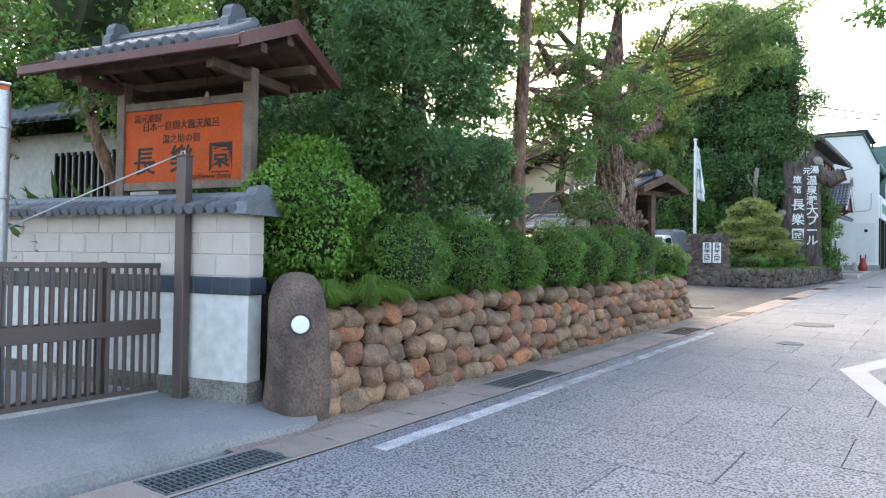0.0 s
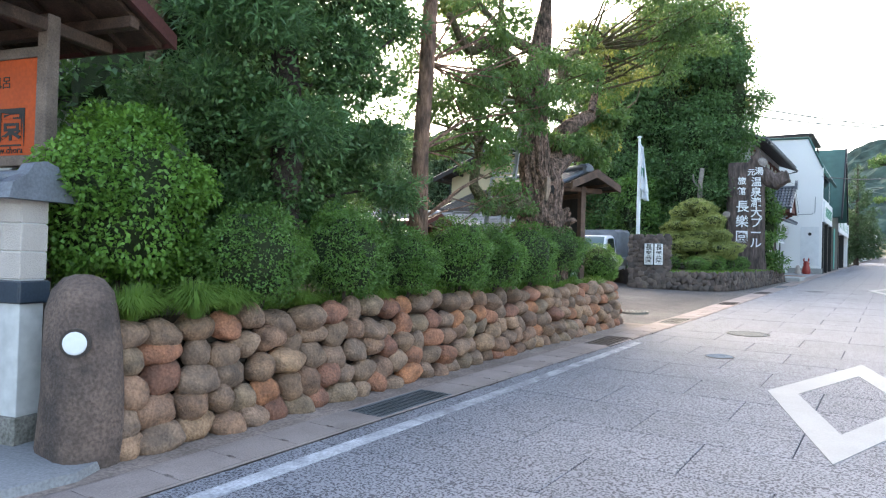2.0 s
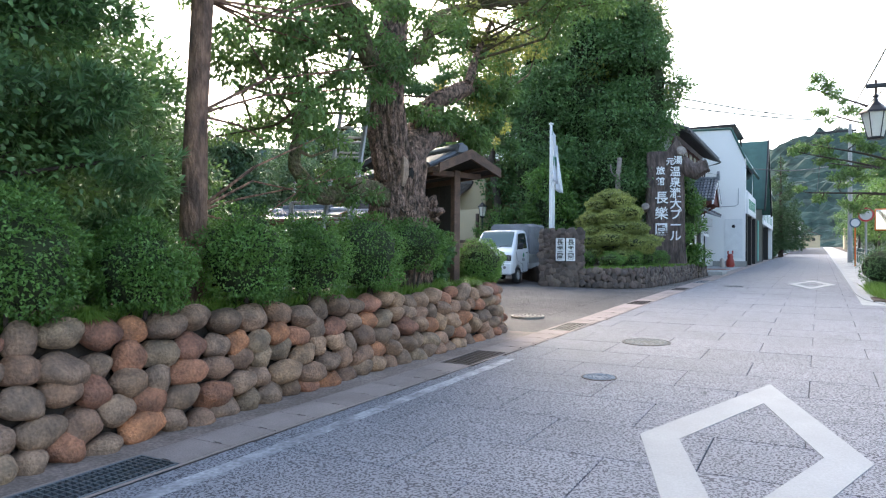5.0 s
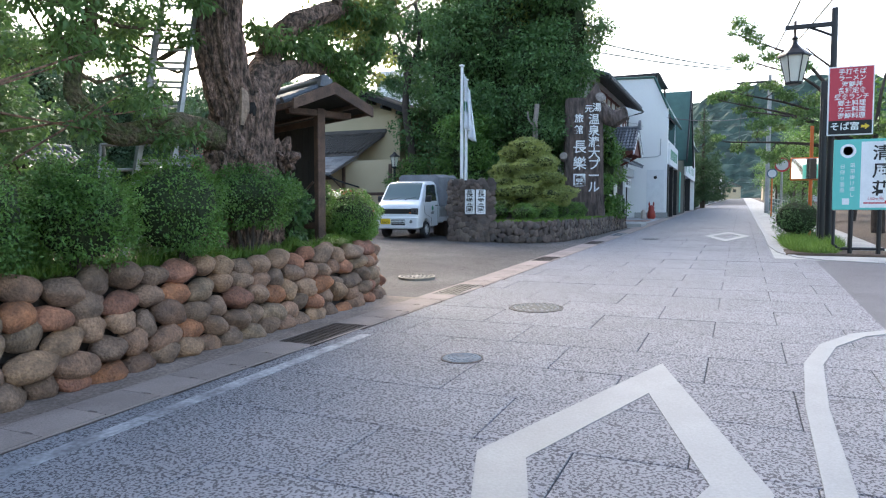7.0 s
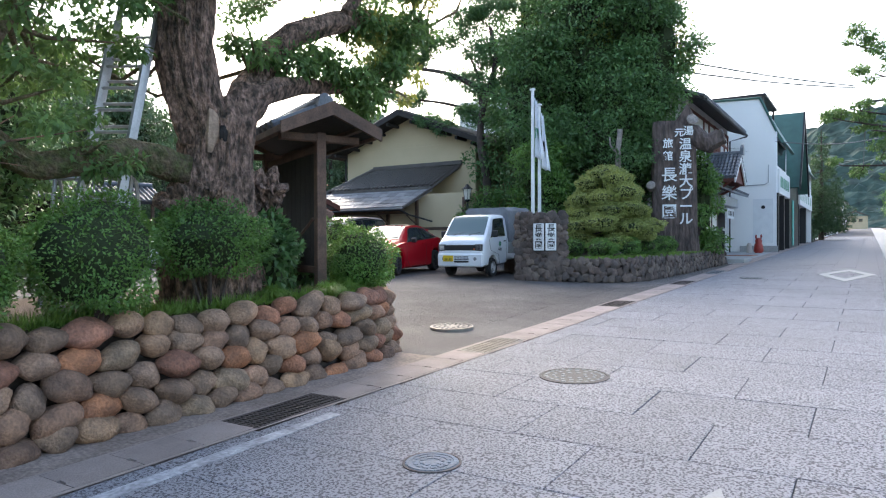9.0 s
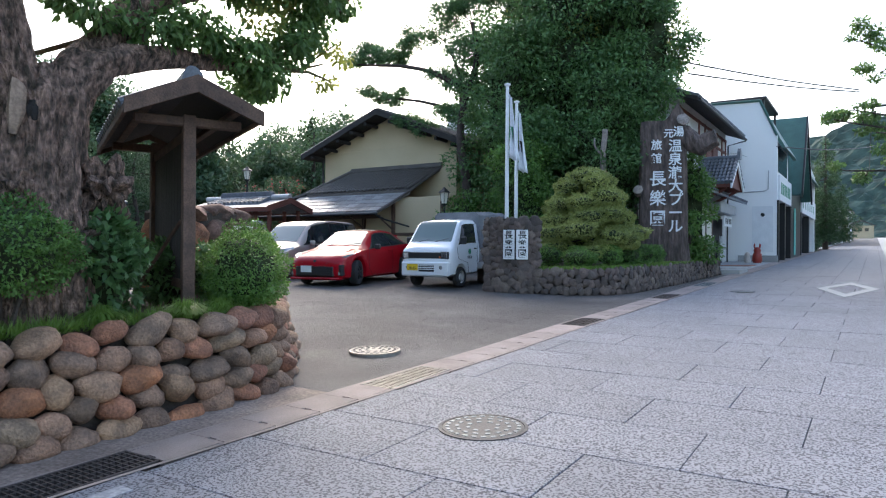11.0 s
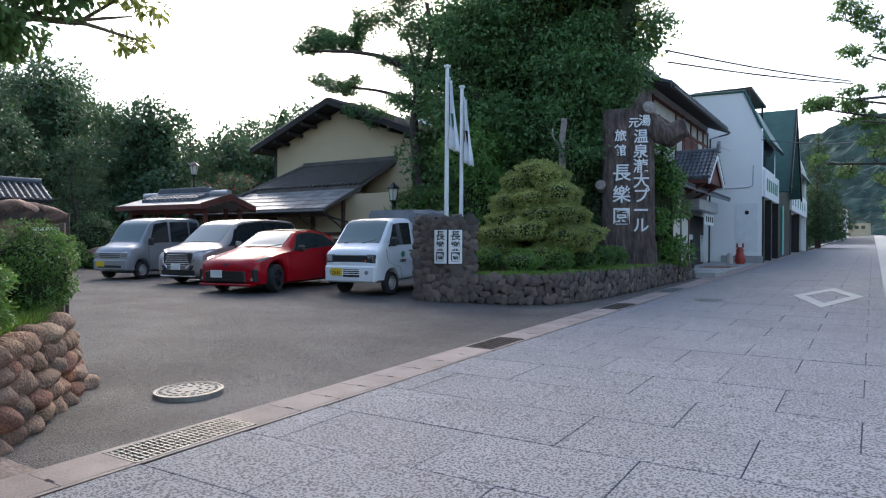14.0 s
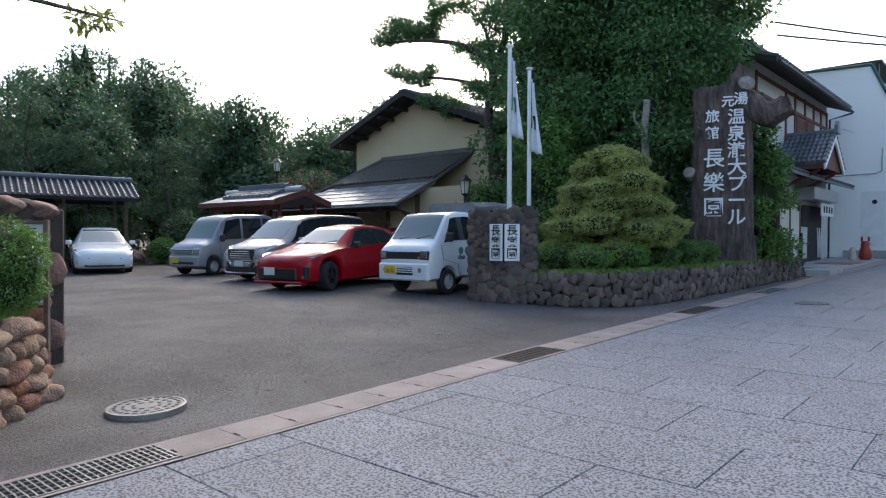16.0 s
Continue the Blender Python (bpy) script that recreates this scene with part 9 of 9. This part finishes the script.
for i, (x, y, h, r) in enumerate(((-21.5, 9.3, 11.5, 3.8), (-21.0, 5.8, 12.5, 3.8), (-23.0, 13.0, 11.0, 3.6), (-19.5, 12.6, 9.0, 3.0))):
    broadleaf("background_tree", "tall dark evergreen behind the garden house", x, y, 0.8, h, r, 620 + i, 0.22, L_DARK, 17000, 0.24, 0.15, lumps=14, group="garden trees")

# spreading pine over the ochre house
pi = thing("spreading_pine", "old pine with flat layered pads on crooked branches", "tree", m=pose(-12.6, 32.4, 1.2))
tk = MB()
src = limb(tk, [(0, 0, -0.2), (0.1, 0, 2.5), (-0.1, 0.1, 4.6), (-0.4, 0, 6.2), (-0.3, 0.2, 8.0), (-0.1, 0.2, 9.4)], 0.22, 0.08, 10, 0.15, 61)
src += limb(tk, [(-0.3, 0, 6.8), (-1.6, 0.2, 7.7), (-3.2, 0.4, 8.2), (-4.6, 0.7, 8.6), (-6.3, 0.8, 8.8)], 0.13, 0.04, 8, 0.2, 62)
src += limb(tk, [(-0.2, 0, 5.6), (-1.8, 0.2, 6.6), (-3.6, 0.4, 6.8), (-5.3, 0.6, 7.1)], 0.11, 0.03, 8, 0.2, 63)
src += limb(tk, [(-0.4, 0, 6.2), (-0.8, 0.4, 7.8), (-1.6, 0.6, 9.0)], 0.10, 0.03, 8, 0.2, 64)
part("trunk", tk, M_BARKD, pi, smooth=True)
pads = [(-5.3, 0.8, 9.0, 0.7, 0.7, 0.3), (-4.6, 0.8, 9.3, 0.8, 0.8, 0.35), (-3.8, 0.8, 9.0, 0.8, 0.8, 0.33), (-3.0, 0.7, 8.8, 0.7, 0.7, 0.3), (-2.3, 0.6, 9.0, 0.7, 0.7, 0.35), (-1.5, 0.5, 9.4, 0.9, 0.9, 0.5), (-0.6, 0.5, 9.9, 1.0, 1.0, 0.6),
        (-4.3, 0.6, 7.5, 0.5, 0.5, 0.22), (-3.6, 0.7, 7.2, 0.6, 0.6, 0.25), (-2.9, 0.7, 7.0, 0.55, 0.55, 0.25), (-2.4, 0.6, 7.2, 0.4, 0.4, 0.22), (-1.9, 0.3, 6.0, 0.6, 0.6, 0.35), (-1.2, 0.3, 5.7, 0.7, 0.6, 0.4), (-0.5, 0.3, 6.1, 0.6, 0.6, 0.35),
        (-0.6, 0.4, 7.6, 0.8, 0.8, 0.5), (0.5, 0.3, 8.6, 1.1, 1.1, 0.7), (0.7, 0.3, 7.0, 1.1, 1.1, 0.6), (0.6, 0.3, 10.4, 1.1, 1.1, 0.7), (0.2, 0.2, 5.8, 0.8, 0.8, 0.5)]
tw = MB()
pads = [(a - 1.3, *rest_) if a < -1 else (a - 0.8, *rest_) for a, *rest_ in pads]
twigs(tw, src, pads, 0.03, 13)
part("branchwork", tw, M_BARKD, pi)
crown(pi, pads + scatter(pads, 4, 0.8, 14), 44000, 0.13, 0.042, L_PODO, shell=0.0, droop=0.0)

# woods behind the yard
rng_w = np.random.default_rng(33)
AZ = (80.0, 74.5, 71.1, 67.4, 64.7, 62.1, 60.1, 57.9, 54.8, 52.5, 48.3, 45.5)
RISE = (0.23, 0.235, 0.24, 0.265, 0.25, 0.22, 0.185, 0.195, 0.172, 0.18, 0.21, 0.21)
for i in range(30):
    az = 92 - i * 1.62
    d = rng_w.uniform(36, 47) if i % 2 else rng_w.uniform(48, 58)
    x, y = 0.85 - d * math.sin(radians(az)), 14.3 + d * math.cos(radians(az))
    h = d * float(np.interp(-az, [-a for a in AZ], RISE)) * rng_w.uniform(0.80, 1.04)
    if i % 4 == 3:
        conifer("woodland_conifer", "tall dark conifer in the woodland", x, y, 1.6, h, 2.6, 330 + i, 12000, L_FAR, "woodland trees", 0.28)
    else:
        broadleaf("woodland_tree", "dark woodland tree behind the garden", x, y, 1.5, h, 3.6, 300 + i, 0.30, L_FAR, 9500, 0.2, 0.06, 0.2, group="woodland trees", lumps=12)
for i, (x, y, h, r) in enumerate(((-31.5, 27.0, 6.0, 2.6), (-31, 34, 5.0, 2.6), (-29, 38, 4.5, 2.4), (-33, 18.5, 6, 2.6), (-30.5, 14, 6, 2.6))):
    broadleaf("woodland_tree", "lower leafy tree at the woodland edge", x, y, 1.5, h, r, 380 + i, 0.24, L_FAR, 8000, 0.15, 0.06, 0.2, group="woodland trees", lumps=10)
for i, (x, y, h, r) in enumerate(((-29.6, 21.0, 5.6, 1.6), (-29.0, 25.5, 5.0, 1.5), (-28.6, 29.0, 5.2, 1.6), (-22.6, 32.5, 3.6, 1.6), (-25.5, 33.5, 3.4, 1.8), (-30.5, 24.0, 6.5, 1.7))):
    t_ = thing("garden_pine", "clipped garden pine with flat layered pads", "tree", m=pose(x, y, 1.3), group="garden pines")
    tk = MB()
    src = limb(tk, [(0, 0, -0.1), (0.2, 0, h * 0.4), (-0.2, 0.1, h * 0.7), (0, 0, h)], 0.14, 0.05, 8, 0.2, 400 + i)
    part("trunk", tk, M_BARKD, t_, smooth=True)
    rng = np.random.default_rng(410 + i)
    pd = []
    for k in range(13):
        f = 0.3 + 0.7 * k / 12
        a = k * 2.4
        d = r * 0.75 * (1.1 - f) / 0.8
        pd.append((d * math.cos(a), d * math.sin(a), h * f, r * 0.5 * rng.uniform(0.7, 1.2), r * 0.5 * rng.uniform(0.7, 1.2), 0.28))
    tw = MB()
    twigs(tw, src, pd, 0.03, i)
    part("branchwork", tw, M_BARKD, t_)
    crown(t_, pd, 5200, 0.13, 0.04, L_TOPIARY if i in (0,) else L_PINE, shell=0.4, droop=-0.1)
    if i in (3, 4):
        crown(t_, pd, 260, 0.10, 0.09, L_FLOWER, shell=0.85, name="blossom", label="scattered red blossom")
# low greenery along the back of the yard and bank
for i, (x, y, h, r) in enumerate(((-9.5, 9.0, 5.5, 2.4), (-11.2, 9.2, 5.6, 2.4), (-9.0, 3.6 + 3.6, 8.5, 2.6), (-12.0, 12.0, 4.2, 2.0), (-7.6, 6.6, 3.0, 1.3))):
    broadleaf("garden_tree", "leafy dark evergreen behind the bank", x, y, 0.6, h, r, 440 + i, 0.14, L_DARK, 14000, 0.14, 0.15, 0.2, group="garden trees", lumps=11)
br_ = broadleaf("bare_limbed_tree", "crooked tree with a bare leaning trunk by the wall", -9.3, 4.75, 0.4, 5.6, 1.5, 460, 0.12, L_AZALEA, 3200, 0.17, 0.55, 0.2, M_BARKP, lumps=6, lean=(-0.7, -0.4))
cyc = thing("palm_shrub", "dark broad-leaved palm-like shrub behind the wall", "shrub", m=pose(-8.8, 3.9, 1.2))
crown(cyc, [(0, 0, 0.5, 0.7, 0.6, 0.5), (-0.8, 0, 0.4, 0.5, 0.5, 0.4)], 700, 0.42, 0.07, L_DARK, shell=0.1, droop=0.1, name="frond_mass")
tall = thing("bamboo_trunk", "straight pale greenish trunk behind the shrubs", "tree trunk", m=pose(-7.6, 6.4, 0.6))
part("trunk", MB().tube([(0, 0, 0), (0.05, 0, 3.5), (0, 0.05, 8.0)], [0.11, 0.10, 0.09], 10), M_BARKMOSS, tall, smooth=True)

# street-side trees on the other side
ch = thing("cherry_tree", "spreading cherry tree with sparse light green leaves", "tree", m=pose(4.8, 35.0, 1.0), group="cherry trees")
tk = MB()
src = limb(tk, [(0, 0, -0.2), (-0.1, 0, 1.4), (-0.3, -0.1, 2.6)], 0.24, 0.18, 10, 0.2, 71)
for e in ((-5.2, -0.3, 3.4), (-5.0, 0.4, 5.4), (-4.3, 0.8, 6.6), (-2.6, -1.0, 6.6), (0.3, 0.5, 6.4), (1.8, -0.5, 5.0), (-4.4, -1.2, 4.4), (-4.8, 0.1, 7.5), (-5.3, 0.0, 5.0)):
    src += limb(tk, [(-0.3, -0.1, 2.6), (e[0] * 0.45, e[1] * 0.5, 2.6 + (e[2] - 2.6) * 0.65), e], 0.11, 0.02, 7, 0.2, int(90 + e[0] * 7))
part("trunk", tk, M_BARKD, ch, smooth=True)
cl = [(-5.0, -0.3, 3.4, 0.7, 0.9, 0.35), (-4.0, -0.2, 3.9, 0.9, 0.9, 0.4), (-4.9, 0.4, 5.4, 0.7, 0.9, 0.4), (-4.1, 0.6, 6.7, 0.8, 0.9, 0.4), (-3.6, 0.3, 5.2, 0.8, 0.9, 0.4), (-2.6, -0.8, 6.1, 1.0, 1.0, 0.5), (-2.8, 0.0, 4.2, 1.0, 1.0, 0.5), (-1.6, 0, 5.2, 1.2, 1.2, 0.6), (0.2, 0.2, 6.0, 1.4, 1.4, 0.7), (1.5, 0, 4.8, 1.4, 1.4, 0.7), (-1.3, -0.6, 3.6, 1.0, 1.0, 0.5), (0.2, -0.5, 4.0, 1.2, 1.2, 0.6), (-3.4, 0.2, 2.9, 0.7, 0.7, 0.3), (-4.9, 0.1, 7.75, 0.6, 0.8, 0.35), (-4.3, 0.2, 7.2, 0.6, 0.8, 0.35), (-5.45, 0.0, 5.05, 0.5, 0.7, 0.25), (-4.8, 0.1, 5.2, 0.6, 0.7, 0.3), (-4.4, 0.0, 4.7, 0.6, 0.7, 0.3)]
sc = scatter(cl, 5, 0.85, 72)
tw = MB()
twigs(tw, src, cl + sc[::2], 0.02, 73)
part("branchwork", tw, M_BARKD, ch)
crown(ch, sc, 17000, 0.13, 0.06, L_CAMPHOR, shell=0.1, droop=0.5)
for i, (x, y, h, r) in enumerate(((5.5, 47, 6.5, 3.0), (6.0, 60, 7.0, 3.2), (5.5, 78, 7.5, 3.4), (6.0, 98, 8.0, 3.6), (6.5, 30.5, 5.5, 2.4), (8.0, 38, 6.5, 3.0), (5.0, 120, 8.0, 3.6))):
    broadleaf("cherry_tree", "leafy roadside cherry tree", x, y, gz(x, y), h, r, 500 + i, 0.22, L_CAMPHOR if i % 2 else L_AZALEA, 7500, 0.2, 0.3, 0.15, group="cherry trees", lumps=10)
# twigs hanging over the street from a tree out of view
hb = thing("overhanging_tree", "cherry tree whose leafy twigs hang over the street", "tree", m=pose(3.4, 10.5, gz(3, 10)), group="cherry trees")
tk = MB()
src = limb(tk, [(0, 0, -0.2), (0.1, 0, 2.2), (-0.6, -0.3, 4.2), (-2.2, -1.2, 4.6), (-3.6, -1.9, 4.35)], 0.2, 0.03, 8, 0.2, 74)
part("trunk", tk, M_BARKD, hb, smooth=True)
cl = [(-4.15, -2.1, 4.02, 0.22, 0.22, 0.12), (-3.95, -2.15, 3.92, 0.15, 0.15, 0.10)]
tw = MB()
twigs(tw, src, cl, 0.012, 76)
part("branchwork", tw, M_BARKD, hb)
crown(hb, cl[:2], 130, 0.10, 0.045, L_AZALEA, shell=0.1, droop=0.6)

# conifers and hedges beyond the shops
conifer("street_conifer", "tall shaggy conifer beyond the shop fronts", -3.4, 80, gz(-4, 80), 10.2, 2.8, 520, 14000, L_PINE, leaf=0.3)
for i, (x, y, h, r) in enumerate(((-5.8, 76, 4.8, 2.2), (-6.5, 84, 6.0, 2.6), (-6.5, 94, 6.5, 3.0), (-6.0, 106, 6, 2.8), (-7, 140, 7, 3.2), (7, 150, 8, 4), (8, 135, 8, 4), (-12, 100, 9, 4), (12, 110, 9, 4), (13, 75, 8, 4))):
    broadleaf("street_tree", "dark leafy tree along the street", x, y, gz(x, y), h, r, 540 + i, 0.30, L_FAR, 6000, 0.2, 0.1, 0.2, group="street trees", lumps=10)


# wooded hills
def hill(name, cx, cy, rx, ry, h, seed, label):
    k = 150
    vs, fs = [], []
    for j in range(k + 1):
        for i in range(k + 1):
            u, v = 2 * i / k - 1, 2 * j / k - 1
            d = math.sqrt(u * u + v * v)
            z = h * max(0.0, math.cos(min(d, 1) * math.pi / 2)) ** 1.3
            p = Vector((u * 4 + seed, v * 4, 0))
            z *= 1 + 0.28 * noise.noise(p) + 0.10 * noise.noise(p * 3) + 0.05 * noise.noise(p * 9)
            z += 3.5 * noise.noise(p * 31) + 2.0 * noise.noise(p * 60) if z > 3 else 0
            vs.append((cx + u * rx, cy + v * ry, z - 1.0))
    for j in range(k):
        for i in range(k):
            a = j * (k + 1) + i
            fs.append((a, a + 1, a + k + 2, a + k + 1))
    mb = MB()
    mb.add(vs, fs)
    return setting(name, mb, M_HILL, label, "hill")


hill("hill_1", 30, 620, 330, 190, 92, 3, "wooded green hill at the end of the street")
hill("hill_2", -240, 330, 230, 190, 62, 9, "low wooded hill behind the garden")
hill("hill_3", 330, 420, 200, 260, 80, 5, "wooded hill beyond the far trees")


# paving slabs of the street
def slab_mesh(name, w):
    me = MB().box(-w / 2 + 0.0035, -0.4465, -0.03, w / 2 - 0.0035, 0.4465, 0.0, 0.004).mesh(name)
    me.materials.append(M_ROAD)
    return me


SLABS = {}


def slab_of(width):
    """One shared mesh for each width of slab, to the centimetre."""
    key = round(width, 2)
    if key not in SLABS:
        SLABS[key] = slab_mesh("paving_slab", key)
    return SLABS[key]


def slab_row(y, k, sink):
    edge, x0 = gutter_x(y) + 0.252, -3.87
    cuts = [x0 + 1.28 * i + (0 if k % 2 else 0.64) for i in range(-1, 5)]
    end = 0.92 if y > 22.4 else 1.68
    cuts = [edge] + [c for c in cuts if edge + 0.12 < c < end - 0.12] + [end]
    for a, b in zip(cuts, cuts[1:]):
        x = (a + b) / 2
        sink(slab_of(b - a), pose(x, y, gz(x, y) + RNG.normal() * 0.001, tilt(y), RNG.normal() * 0.06, 0))


def as_part(me, m):
    part("paving_slab", me, None, road, m=m)


def joined(mb):
    def sink(me, m):
        mb.add([v.co for v in me.vertices], [tuple(p.vertices) for p in me.polygons], m)
    return sink


rest = MB()
for k in range(-12, 110):
    y = 18.24 + 0.45 + 0.9 * (k - 20)
    slab_row(y, k, as_part if 2.5 < y < 57 else joined(rest))
tagged(part("far_paving", rest, M_ROAD, road), kind="stuff")
